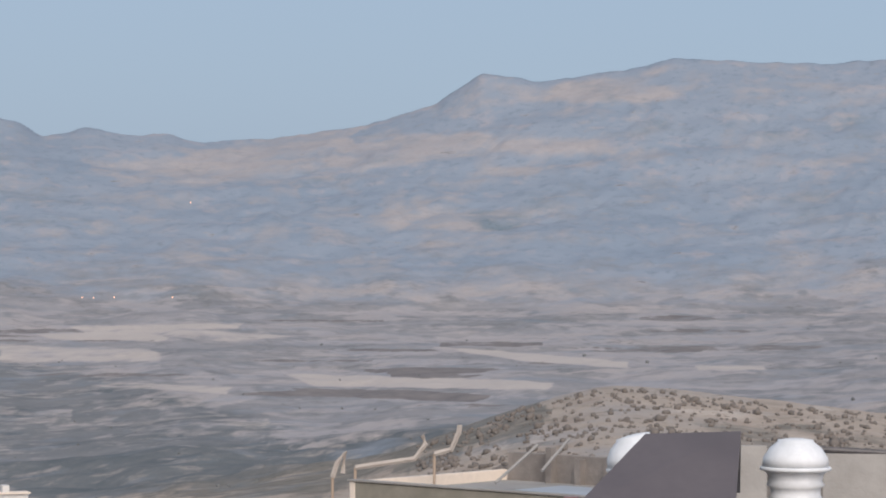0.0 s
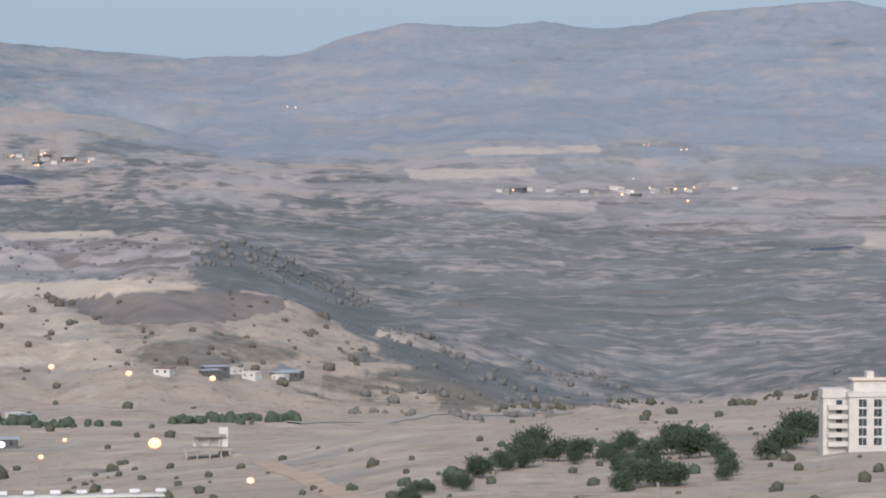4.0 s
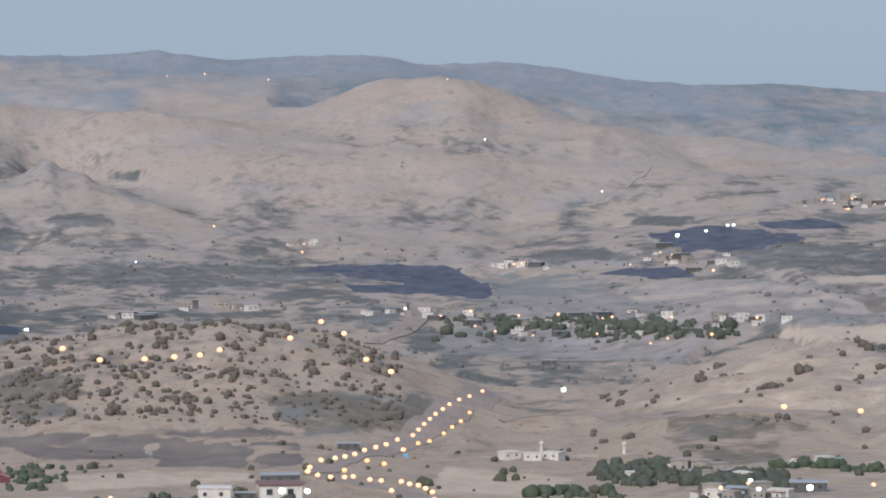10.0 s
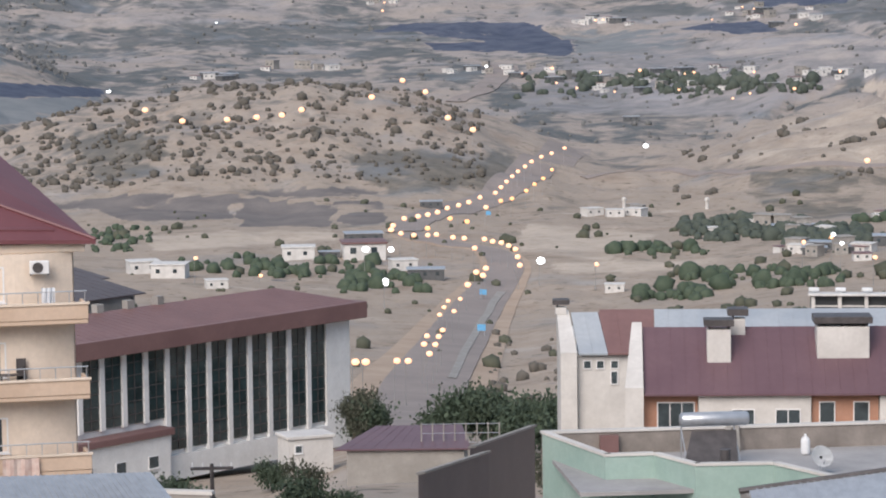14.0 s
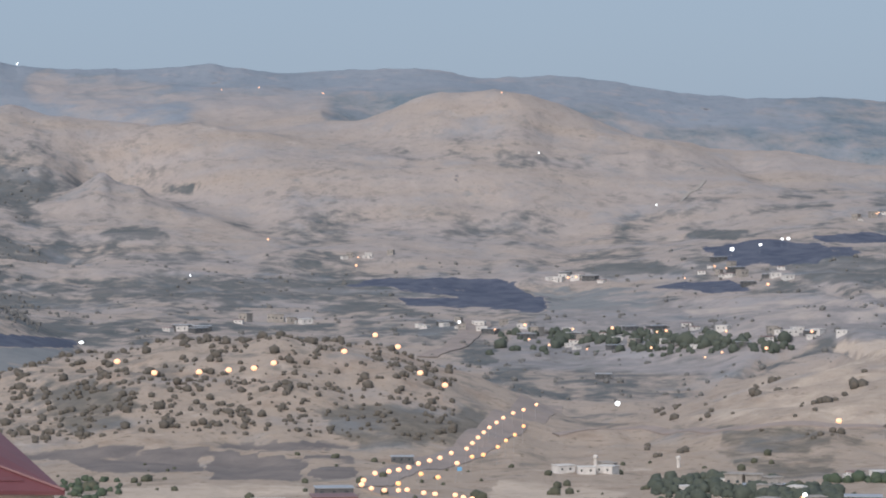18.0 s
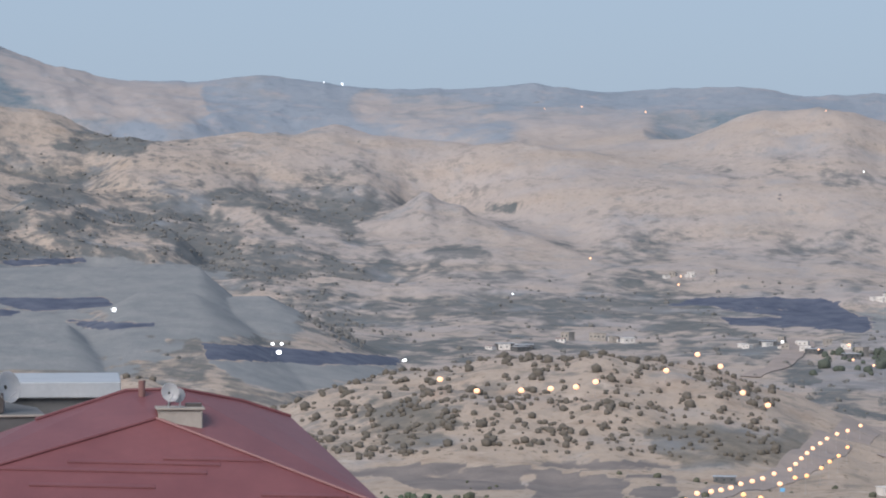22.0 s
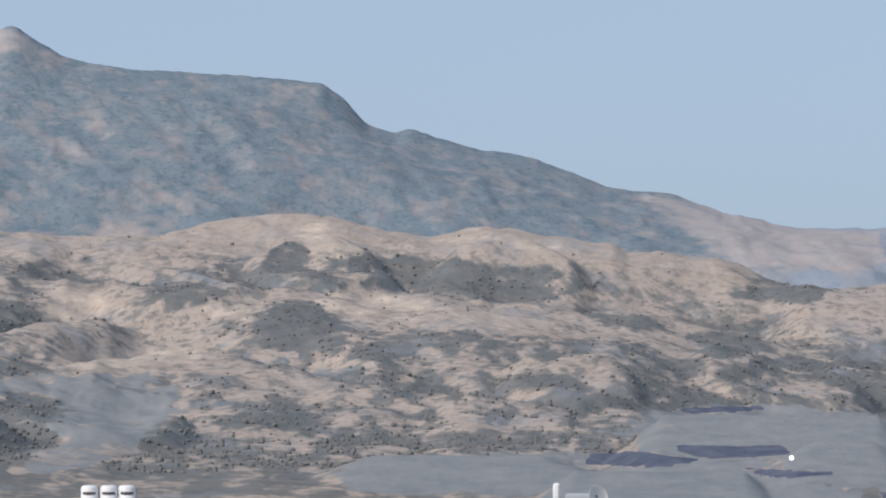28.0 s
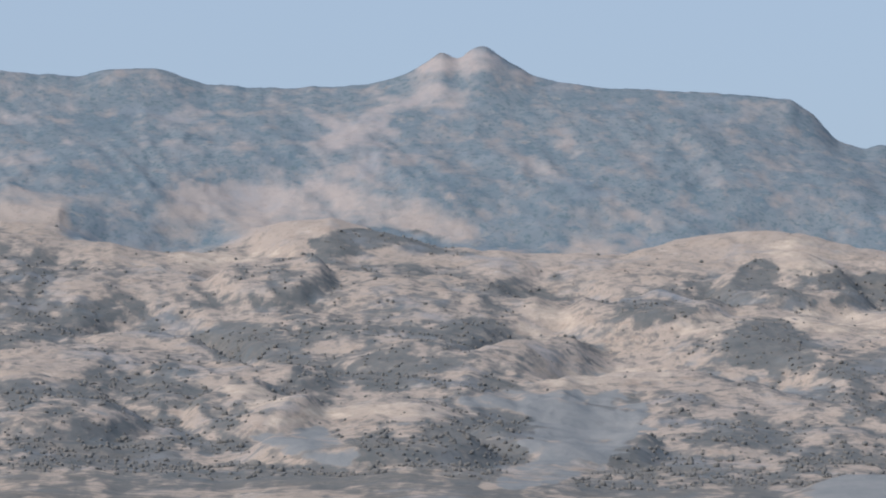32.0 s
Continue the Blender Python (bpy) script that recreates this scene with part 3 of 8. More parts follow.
def lay_cover():
    az, u = np.degrees(LA), np.log(LR)
    n1 = fbm(LA * 26 + 3 * u, u * 10 + LE * 0.7, 4, 0.6)
    n2 = fbm(LA * 80 + 4, u * 16 + LE * 2.2, 3, 0.65)
    n3 = fbm(az * 1.5 + LE * 1.0, LE * 2.1 - az * 0.5, 5, 0.62)
    streak = fbm(LA * 14 + 2 * u, u * 34 + 9 + LE * 1.5, 3, 0.6)
    hills = np.clip((az - 37.5) / 7, 0, 1)
    plain = np.clip((20.5 - az) / 5, 0, 1) * np.clip((u - np.log(1150)) / 0.2, 0, 1)
    downs = np.clip((az - 19) / 4, 0, 1) * np.clip((u - np.log(2650)) / 0.12, 0, 1)
    # denser scrub in creases and on right-facing slopes also paints their shade
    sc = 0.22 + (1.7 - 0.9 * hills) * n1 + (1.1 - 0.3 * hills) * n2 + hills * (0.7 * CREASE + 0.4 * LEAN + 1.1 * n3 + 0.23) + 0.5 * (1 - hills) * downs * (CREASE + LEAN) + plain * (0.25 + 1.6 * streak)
    sc = sc + 0.2 * np.clip((u - np.log(1900)) / 0.2, 0, 1) * (1 - hills)
    downs = np.clip((az - 23) / 3, 0, 1) * np.clip((42 - az) / 3, 0, 1) * np.clip((u - np.log(2800)) / 0.08, 0, 1)
    sc = sc * (1 - 0.45 * downs)
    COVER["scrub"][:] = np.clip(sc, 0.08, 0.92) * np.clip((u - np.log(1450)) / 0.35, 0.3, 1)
    COVER["bush"][:] = np.clip(0.22 + 0.9 * n2 + 0.6 * n1 + 0.6 * hills, 0, 1) * np.clip((u - np.log(1300)) / 0.2, 0, 1)
    # stone and oak scrub of the far ranges, their blue-grey painted in as distance haze
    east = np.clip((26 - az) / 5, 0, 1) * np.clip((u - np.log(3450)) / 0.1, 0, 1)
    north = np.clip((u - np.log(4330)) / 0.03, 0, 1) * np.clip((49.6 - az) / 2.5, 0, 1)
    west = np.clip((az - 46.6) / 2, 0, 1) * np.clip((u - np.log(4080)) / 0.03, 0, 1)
    COVER["hazy_range"][:] = east * np.clip(0.84 + 0.4 * n1 + 0.4 * streak + 0.6 * n3, 0.2, 1)
    # gullies and right-facing mountain faces take more blue, partly as painted shade
    COVER["hazy_rock"][:] = np.maximum(west * np.clip(0.84 + 0.4 * n1 + 1.1 * n3 + 0.5 * CUT + 0.2 * LEAN, 0.25, 0.96), north * np.maximum(np.clip((az - 45.5) / 2, 0, 1), 0.72 * np.clip((az - 20) / 4, 0, 1) * np.clip((44 - az) / 2, 0, 1)))
    COVER["hazy_range"][:] = np.maximum(COVER["hazy_range"], north * np.clip((az - 24) / 4, 0, 1) * np.clip((44.5 - az) / 2, 0, 1))
    for haz, half, top, hr, left, right in HEAPS:
        d = np.abs(az - haz) + 0.2 * n2
        v = u - math.log(hr) + 0.01 * n1
        COVER["spoil"][:] = np.maximum(COVER["spoil"], np.clip((half + 0.75 - d) / 0.3, 0, 1) * np.clip((v + 0.1) / 0.03, 0, 1) * np.clip((0.06 - v) / 0.02, 0, 1))
    for kind in ("scrub", "bush"):
        COVER[kind][:] *= 1 - np.clip((u - np.log(3750)) / 0.08, 0, 1)
    # scrub thinned on crests and thickened in hollows, partly as painted shade
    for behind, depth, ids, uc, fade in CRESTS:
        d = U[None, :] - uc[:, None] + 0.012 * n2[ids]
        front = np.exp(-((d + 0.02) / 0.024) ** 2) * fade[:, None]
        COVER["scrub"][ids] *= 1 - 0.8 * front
        if behind == "hazy_rock":
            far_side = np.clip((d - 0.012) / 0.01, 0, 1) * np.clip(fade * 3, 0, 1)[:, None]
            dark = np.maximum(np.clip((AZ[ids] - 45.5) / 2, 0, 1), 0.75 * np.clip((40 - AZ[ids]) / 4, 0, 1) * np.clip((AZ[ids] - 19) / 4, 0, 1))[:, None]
            for kind, share in (("hazy_rock", dark), ("hazy_range", 1 - dark)):
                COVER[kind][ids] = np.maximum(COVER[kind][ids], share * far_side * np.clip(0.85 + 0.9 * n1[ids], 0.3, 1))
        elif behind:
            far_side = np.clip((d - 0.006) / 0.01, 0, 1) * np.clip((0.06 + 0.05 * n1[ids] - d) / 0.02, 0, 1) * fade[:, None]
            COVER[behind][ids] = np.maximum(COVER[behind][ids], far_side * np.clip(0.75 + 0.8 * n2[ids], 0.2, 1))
    # far plain and northern downs grow paler with distance: haze painted as ground cover
    COVER["far_haze"][:] = np.clip((u - np.log(1500)) / 0.6, 0, 1) * np.clip(0.75 + 0.7 * streak, 0.3, 1) * np.clip((27 - az) / 6, 0.78, 1)
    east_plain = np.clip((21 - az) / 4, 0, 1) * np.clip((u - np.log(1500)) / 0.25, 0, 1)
    COVER["far_haze"][:] = np.maximum(COVER["far_haze"], east_plain * np.clip(0.9 + 0.25 * streak, 0.75, 1))
    COVER["far_haze"][:] *= 1 - 0.55 * np.clip((az - 41) / 5, 0, 1)
    COVER["far_haze"][:] = np.maximum(COVER["far_haze"], 0.95 * np.clip((u - np.log(3900)) / 0.1, 0, 1))


lay_cover()

# ---- fields, mine spoil, coal banks and scrub on the slopes ----
patch("spoil", 46.52, -1.15, 2.9, 0.42, 0.9, beyond=2100)
patch("spoil", 47.27, -2.40, 3.0, 0.75, 0.95, beyond=1900)
patch("spoil", 44.02, -1.96, 1.3, 0.5, 0.9, beyond=1900)
patch("spoil", 42.16, -2.99, 1.6, 0.28, 0.85, beyond=1900)
patch("spoil", 50.68, -1.96, 2.2, 0.35, 0.6, beyond=1900)
patch("spoil", 58.82, -0.94, 1.3, 0.7, 0.8, beyond=1900, lean=-0.2)
patch("spoil", 51.88, -2.14, 3.0, 0.3, 0.55, beyond=1700)
patch("coal", 33.57, -1.61, 1.2, 0.11, beyond=2000)
patch("coal", 33.14, -1.97, 0.8, 0.08, beyond=2000)
patch("coal", 33.53, -1.61, 1.6, 0.11, beyond=2000)
patch("coal", 32.11, -1.99, 1.0, 0.13, beyond=2000)
patch("coal", 26.31, -0.98, 1.2, 0.16, 0.8, beyond=2300)
patch("coal", 25.33, -0.71, 0.7, 0.08, 0.9, beyond=2300)
patch("coal", 28.27, -1.66, 0.9, 0.08, 0.9, beyond=2300)
patch("scrub", 29.58, -1.33, 1.2, 0.12, 1.0, beyond=2300)
patch("scrub", 27.94, -0.66, 0.75, 0.11, 1.0, beyond=2300)
patch("scrub", 24.02, -1.42, 2.4, 0.36, 0.7, beyond=2300, ragged=0.8)
patch("spoil", 30.46, -1.91, 1.6, 0.25, 0.6, beyond=2000)
patch("scrub", 21.70, -4.09, 1.4, 0.22, 0.75, beyond=1250, ragged=0.8)
patch("scrub", 17.87, -4.65, 1.5, 0.28, 0.8, beyond=1100, lean=-0.12, ragged=0.8)
patch("soil", 21.71, -3.11, 2.0, 0.28, 0.75, beyond=1400, ragged=0.12)
patch("scrub", 20.62, -2.39, 0.9, 0.55, 1.0, beyond=1900)
patch("scrub", 16.35, -4.19, 2.2, 0.35, 1.0, beyond=1300, lean=0.45)
patch("scrub", 20.47, -2.25, 1.2, 0.45, 1.0, beyond=1900)
patch("scrub", 15.33, -4.76, 2.2, 0.25, 0.9, beyond=1100, lean=0.2)
patch("scrub", 26.40, -4.71, 1.5, 0.28, 0.5, beyond=1100)
patch("soil", 36.87, -5.12, 1.0, 0.2, 0.9, beyond=1000, ragged=0.15)
patch("soil", 39.27, -5.00, 1.1, 0.16, 0.9, beyond=1000, ragged=0.15)
patch("soil", 35.34, -5.27, 0.5, 0.13, 0.8, beyond=1000, ragged=0.15)
patch("scrub", 33.24, -4.35, 1.2, 0.4, 1.0, beyond=1100)
patch("scrub", 40.22, -4.02, 1.0, 0.35, 0.8, beyond=1100)
patch("scrub", 31.59, -3.00, 1.6, 0.3, 0.8, beyond=1900)
patch("soil", 1.73, -2.61, 2.0, 0.07, 0.9, beyond=1300, ragged=0.3)
patch("soil", 0.33, -2.16, 1.3, 0.06, 0.8, beyond=1300, ragged=0.3)
patch("soil", 9.12, -2.00, 0.4, 0.05, 1.0, beyond=1300, ragged=0.2)
patch("scrub", 5.54, -3.89, 3.5, 0.55, 0.85, beyond=950)
patch("scrub", 15.76, -4.23, 3.0, 0.5, 0.8, beyond=1000)
patch("scrub", 4.72, -3.95, 3.0, 0.6, 0.85, beyond=950)
patch("scrub", 13.17, -3.08, 4.0, 0.5, 0.9, beyond=1100)
patch("scrub", 12.61, -2.46, 4.5, 0.6, 0.6, beyond=1300)
patch("scrub", 3.90, -1.72, 2.5, 0.2, 0.8, beyond=1300)
patch("scrub", 37.28, -3.58, 5.2, 0.95, -0.75, beyond=1350)
patch("scrub", 36.37, -1.72, 5.5, 0.28, 0.75, beyond=1950)
patch("scrub", 29.27, -2.25, 3.5, 0.2, 0.6, beyond=1950)
patch("scrub", 24.54, -5.14, 4.0, 0.5, -0.7, beyond=900)
patch("scrub", 12.05, -5.72, 4.5, 0.8, -0.8, beyond=420)
for k in range(26):
    # pale stubble strips on the plain
    rs = random.Random(k)
    a, e = rs.uniform(-8, 15), rs.uniform(-3.0, -0.9)
    patch("scrub", a, e, rs.uniform(0.8, 2.4), rs.uniform(0.03, 0.09), -0.9, 1250, 0.0, 0.25)
    patch("soil", a + rs.uniform(-2, 2), e - 0.15, rs.uniform(0.5, 1.8), rs.uniform(0.02, 0.05), 0.6, 1250, 0.0, 0.3)
# dark oak scrub and bright dry shoulders on the western hills
patch("scrub", 52.32, 1.83, 1.7, 0.38, 1.0, beyond=3000)
patch("scrub", 55.38, 0.73, 1.2, 0.55, 1.0, beyond=2600)
patch("scrub", 53.41, 0.30, 0.9, 0.2, 0.9, beyond=2400, lean=-0.2)
patch("scrub", 57.45, 1.38, 0.9, 0.3, 0.8, beyond=2700)
patch("scrub", 60.35, -0.90, 0.9, 0.4, 0.9, beyond=2000)
patch("scrub", 46.01, 1.39, 1.0, 0.16, 1.0, beyond=2900)
patch("scrub", 65.41, 0.80, 1.0, 0.33, 1.0, beyond=2500)
patch("scrub", 62.57, 0.22, 0.75, 0.45, 1.0, beyond=2300)
patch("scrub", 60.71, -1.13, 1.1, 0.5, 1.0, beyond=2000)
patch("scrub", 62.70, 2.78, 1.2, 0.2, 0.9, beyond=3300)
patch("scrub", 66.81, -0.30, 1.0, 0.3, 0.7, beyond=2200)
patch("scrub", 44.58, -0.31, 1.6, 0.25, 1.0, beyond=2500, lean=0.3)
patch("scrub", 51.24, 1.73, 1.2, 0.25, 0.9, beyond=3000)
patch("scrub", 46.12, 1.38, 0.9, 0.14, 1.0, beyond=3000)
patch("scrub", 50.68, -0.33, 1.0, 0.18, 0.8, beyond=2400)
patch("scrub", 43.60, 0.46, 0.6, 0.15, 0.8, beyond=2700)
patch("scrub", 39.14, -0.66, 0.7, 0.12, 0.8, beyond=2500)
patch("scrub", 39.32, -0.63, 0.5, 0.12, 0.8, beyond=2500)
patch("scrub", 38.22, 0.24, 0.4, 0.06, 0.8, beyond=2800)
for a, e, w, h in ((56.64, 1.11, 0.6, 0.2), (59.63, 1.27, 0.9, 0.35), (58.10, 0.30, 1.6, 0.3), (54.85, 2.59, 0.8, 0.25), (50.14, 0.95, 2.2, 0.5),
                   (54.95, 2.59, 0.6, 0.3), (51.23, 2.26, 1.2, 0.2), (69.19, 0.34, 0.9, 0.4), (51.78, 2.16, 1.4, 0.3), (42.51, 1.34, 2.5, 0.4), (59.06, 0.07, 1.0, 0.2), (33.07, 1.69, 1.2, 0.4), (31.11, 0.17, 3.0, 0.5),
                   (26.51, -3.95, 2.2, 0.7), (34.91, -5.91, 2.4, 0.4), (32.72, -7.03, 3.0, 0.8)):
    patch("scrub", a, e, w, h, -0.85, 700)
# bare spurs and the pale summit on the mountain, where the haze-blue cover is thinned
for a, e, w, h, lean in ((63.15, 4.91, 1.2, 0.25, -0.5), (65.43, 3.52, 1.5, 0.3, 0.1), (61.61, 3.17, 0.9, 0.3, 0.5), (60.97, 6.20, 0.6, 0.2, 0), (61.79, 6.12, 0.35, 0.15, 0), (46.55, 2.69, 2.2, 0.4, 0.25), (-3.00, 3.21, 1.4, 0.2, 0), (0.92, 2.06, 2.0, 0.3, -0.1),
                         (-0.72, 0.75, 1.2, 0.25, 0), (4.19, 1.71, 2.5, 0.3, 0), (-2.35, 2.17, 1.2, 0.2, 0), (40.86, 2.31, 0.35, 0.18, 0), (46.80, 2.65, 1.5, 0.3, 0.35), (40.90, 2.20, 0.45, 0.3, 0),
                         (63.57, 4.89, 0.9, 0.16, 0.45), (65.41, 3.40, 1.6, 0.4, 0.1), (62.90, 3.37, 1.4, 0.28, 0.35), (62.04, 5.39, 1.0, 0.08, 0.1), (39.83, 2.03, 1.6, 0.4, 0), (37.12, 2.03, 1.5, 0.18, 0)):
    patch("hazy_rock", a, e, w, h, -0.56, 3400, lean)
    patch("hazy_range", a, e, w, h, -0.6, 3400, lean)

# scrub on the stony near hill, the lamp-lit hill and the ploughed strips below it
patch("scrub", -6.71, -3.68, 3.5, 0.6, 0.5, beyond=500)
patch("scrub", 39.23, -2.90, 3.6, 0.8, 0.25, beyond=1350)
patch("scrub", 40.00, -3.81, 1.2, 0.3, 0.9, beyond=1300)
patch("soil", 39.82, -4.88, 2.6, 0.14, 0.7, beyond=1000, ragged=0.25)
patch("soil", 36.23, -4.75, 1.4, 0.1, 0.6, beyond=1000, ragged=0.25)
patch("soil", 24.09, -6.29, 1.5, 0.06, 0.6, beyond=450, ragged=0.4)
patch("soil", 20.14, -6.58, 0.7, 0.05, 0.7, beyond=420, lean=-0.2, ragged=0.4)
patch("scrub", 26.51, -5.20, 0.9, 0.16, 0.7, beyond=1000)


# fields, stubble strips, coal yards and scrub belts of the valley and the plain
field("soil", [(41.00, -4.84), (37.96, -4.90), (37.86, -5.23), (39.82, -5.26)], 0.90, 900, 0.05)
field("soil", [(37.63, -5.00), (36.10, -5.00), (36.00, -5.44), (37.75, -5.38)], 0.90, 900, 0.05)
field("soil", [(35.99, -4.91), (35.00, -4.91), (34.90, -5.13), (35.99, -5.15)], 0.75, 900, 0.05)
field("stubble", [(39.61, -5.52), (36.00, -5.48), (35.78, -5.68), (39.40, -5.83)], 0.80, 850, 0.06)
field("stubble", [(32.16, -5.40), (29.64, -5.63), (30.52, -6.17), (32.38, -5.94)], 0.70, 700, 0.08)
field("stubble", [(31.62, -6.16), (28.33, -6.12), (28.44, -6.34), (31.51, -6.38)], 0.60, 700, 0.08)
field("scrub", [(35.76, -4.04), (34.22, -3.95), (32.80, -4.19), (33.25, -4.62), (34.89, -4.82)], 0.90, 1100, 0.10)
field("scrub", [(27.90, -4.33), (26.17, -4.28), (25.52, -4.66), (26.92, -4.88), (28.00, -4.66)], 0.80, 1000, 0.10)
field("scrub", [(40.80, -3.88), (40.05, -3.67), (39.19, -4.32), (40.37, -4.53)], 0.80, 1200, 0.10)
field("soil", [(23.73, -3.09), (21.22, -2.84), (19.60, -2.97), (19.65, -3.27), (21.11, -3.52), (23.18, -3.45)], 0.85, 1400, 0.04)
field("stubble", [(25.64, -2.72), (22.75, -2.61), (21.28, -2.74), (21.33, -2.84), (23.73, -2.99), (25.69, -2.92)], 1.00, 1400, 0.04)
field("stubble", [(25.15, -1.74), (22.97, -1.69), (22.86, -1.81), (24.93, -1.87)], 0.90, 1900, 0.05)
field("stubble", [(28.65, -4.32), (27.12, -3.40), (24.93, -2.96), (23.62, -3.29), (22.53, -4.32)], 0.45, 1200, 0.08)
field("scrub", [(22.64, -3.88), (21.22, -3.77), (20.46, -4.06), (20.68, -4.42), (21.87, -4.31)], 0.85, 1100, 0.10)
field("spoil", [(20.24, -4.34), (17.68, -4.23), (17.68, -4.35), (20.14, -4.42)], 0.60, 1000, 0.05)
field("far_haze", [(32.56, -3.27), (31.15, -1.97), (24.93, -1.76), (21.22, -1.97), (21.66, -2.52), (26.02, -2.75), (27.99, -3.40)], 0.90, 1950, 0.10)
field("soil", [(25.15, -1.89), (23.18, -1.81), (21.22, -1.97), (21.77, -2.63), (23.84, -2.42)], 0.50, 1950, 0.08)
field("stubble", [(28.65, -2.14), (26.24, -1.87), (25.04, -1.93), (24.06, -2.25), (24.49, -2.36), (28.21, -2.25)], 0.60, 1950, 0.06)
field("coal", [(28.21, -0.94), (27.12, -0.72), (25.70, -0.89), (26.02, -1.22), (27.66, -1.27)], 0.95, 2200, 0.06)
field("coal", [(26.13, -0.69), (24.93, -0.61), (24.38, -0.80), (25.80, -0.83)], 0.85, 2200, 0.05)
field("coal", [(34.71, -1.51), (33.20, -1.56), (32.12, -1.51), (31.26, -1.97), (32.56, -1.92), (34.06, -1.75)], 0.90, 2100, 0.05)
field("coal", [(34.06, -1.91), (31.15, -1.87), (31.37, -2.19), (32.56, -2.06), (33.96, -2.05)], 0.90, 2100, 0.05)
field("coal", [(28.65, -1.60), (27.66, -1.54), (27.23, -1.74), (28.21, -1.78)], 0.90, 2100, 0.04)
field("scrub", [(30.61, -1.27), (29.08, -1.16), (28.65, -1.35), (30.17, -1.52)], 0.90, 2200, 0.08)
field("scrub", [(26.90, -1.22), (25.80, -1.00), (23.84, -1.11), (22.75, -1.43), (24.06, -1.65), (26.02, -1.60)], 0.80, 2300, 0.10)
field("scrub", [(21.45, -2.09), (20.58, -1.87), (19.93, -2.03), (18.62, -2.80), (17.30, -3.40), (16.10, -4.00), (14.46, -4.76), (15.33, -5.09), (16.76, -5.14), (17.09, -4.33), (18.40, -3.67), (19.49, -3.02), (21.56, -2.63)], 0.95, 1400, 0.14)
field("stubble", [(17.85, -3.56), (16.43, -3.83), (13.58, -4.43), (13.69, -4.59), (15.88, -4.22), (17.96, -3.73)], 0.70, 1200, 0.05)
field("scrub", [(22.00, -3.82), (20.47, -3.67), (19.38, -4.05), (19.71, -4.32), (21.56, -4.21)], 0.70, 1100, 0.12)
field("spoil", [(19.71, -4.27), (17.30, -4.27), (17.30, -4.38), (19.60, -4.39)], 0.60, 1000, 0.06)
field("stubble", [(17.31, -0.50), (14.79, -0.48), (14.69, -0.63), (17.20, -0.70)], 0.80, 1500, 0.05)
field("stubble", [(16.22, -0.09), (13.60, -0.02), (13.60, -0.17), (16.11, -0.24)], 0.80, 1500, 0.05)
field("stubble", [(16.00, -1.07), (13.59, -1.13), (13.70, -1.33), (15.56, -1.31)], 0.70, 1500, 0.05)
field("stubble", [(11.52, -3.45), (8.09, -3.62), (8.08, -3.78), (11.41, -3.65)], 0.70, 1200, 0.07)
field("stubble", [(13.69, -4.01), (12.17, -3.96), (12.17, -4.20), (13.58, -4.26)], 0.60, 1200, 0.07)
field("stubble", [(17.09, -2.36), (14.24, -2.27), (14.35, -2.46), (16.87, -2.52)], 0.60, 1300, 0.05)
field("coal", [(9.58, -2.01), (8.72, -1.94), (8.77, -2.01), (9.47, -2.06)], 0.90, 1300, 0.03)
field("scrub", [(19.49, -2.25), (13.15, -2.68), (10.98, -3.32), (14.24, -3.56), (17.52, -3.02)], 0.70, 1300, 0.15)
field("stubble", [(7.86, -1.47), (5.27, -1.36), (2.66, -1.51), (3.97, -1.60), (7.43, -1.58)], 0.90, 1300, 0.04)
field("stubble", [(7.32, -1.32), (3.86, -1.25), (3.97, -1.36), (6.89, -1.41)], 0.80, 1300, 0.04)
field("stubble", [(3.09, -2.23), (0.25, -2.29), (-2.15, -2.37), (-1.93, -2.52), (2.44, -2.47)], 1.00, 1200, 0.04)
field("stubble", [(0.26, -1.70), (-1.60, -1.82), (-3.57, -1.97), (-3.57, -2.10), (-1.71, -1.98)], 1.00, 1200, 0.04)
field("stubble", [(-4.87, -2.05), (-6.28, -2.04), (-6.28, -2.12), (-4.92, -2.14)], 0.80, 1200, 0.04)
field("stubble", [(6.56, -2.36), (4.07, -2.49), (4.18, -2.62), (6.67, -2.47)], 0.80, 1200, 0.04)
field("stubble", [(8.17, -2.94), (7.10, -2.92), (7.10, -3.13), (8.17, -3.12)], 0.70, 1200, 0.05)
field("stubble", [(4.39, -3.08), (3.31, -3.10), (3.42, -3.25), (4.50, -3.23)], 0.70, 1200, 0.05)
field("stubble", [(8.50, -1.67), (5.70, -1.75), (4.94, -1.99), (7.21, -1.99), (8.50, -1.99)], 0.70, 1300, 0.05)
field("soil", [(3.09, -2.51), (0.91, -2.53), (-0.95, -2.63), (-0.62, -2.77), (1.56, -2.69)], 1.00, 1200, 0.04)
field("soil", [(1.13, -2.18), (-0.84, -2.24), (-0.62, -2.31), (1.02, -2.29)], 0.80, 1200, 0.04)
field("soil", [(0.15, -1.60), (-1.93, -1.60), (-1.93, -1.68), (0.04, -1.70)], 0.80, 1200, 0.04)
field("scrub", [(5.38, -1.45), (2.77, -1.55), (2.44, -1.99), (5.48, -2.21)], 0.60, 1250, 0.15)
field("scrub", [(8.49, -3.39), (6.56, -3.62), (3.96, -3.73), (2.87, -4.27), (3.74, -4.62), (8.49, -4.60)], 0.75, 1000, 0.15)

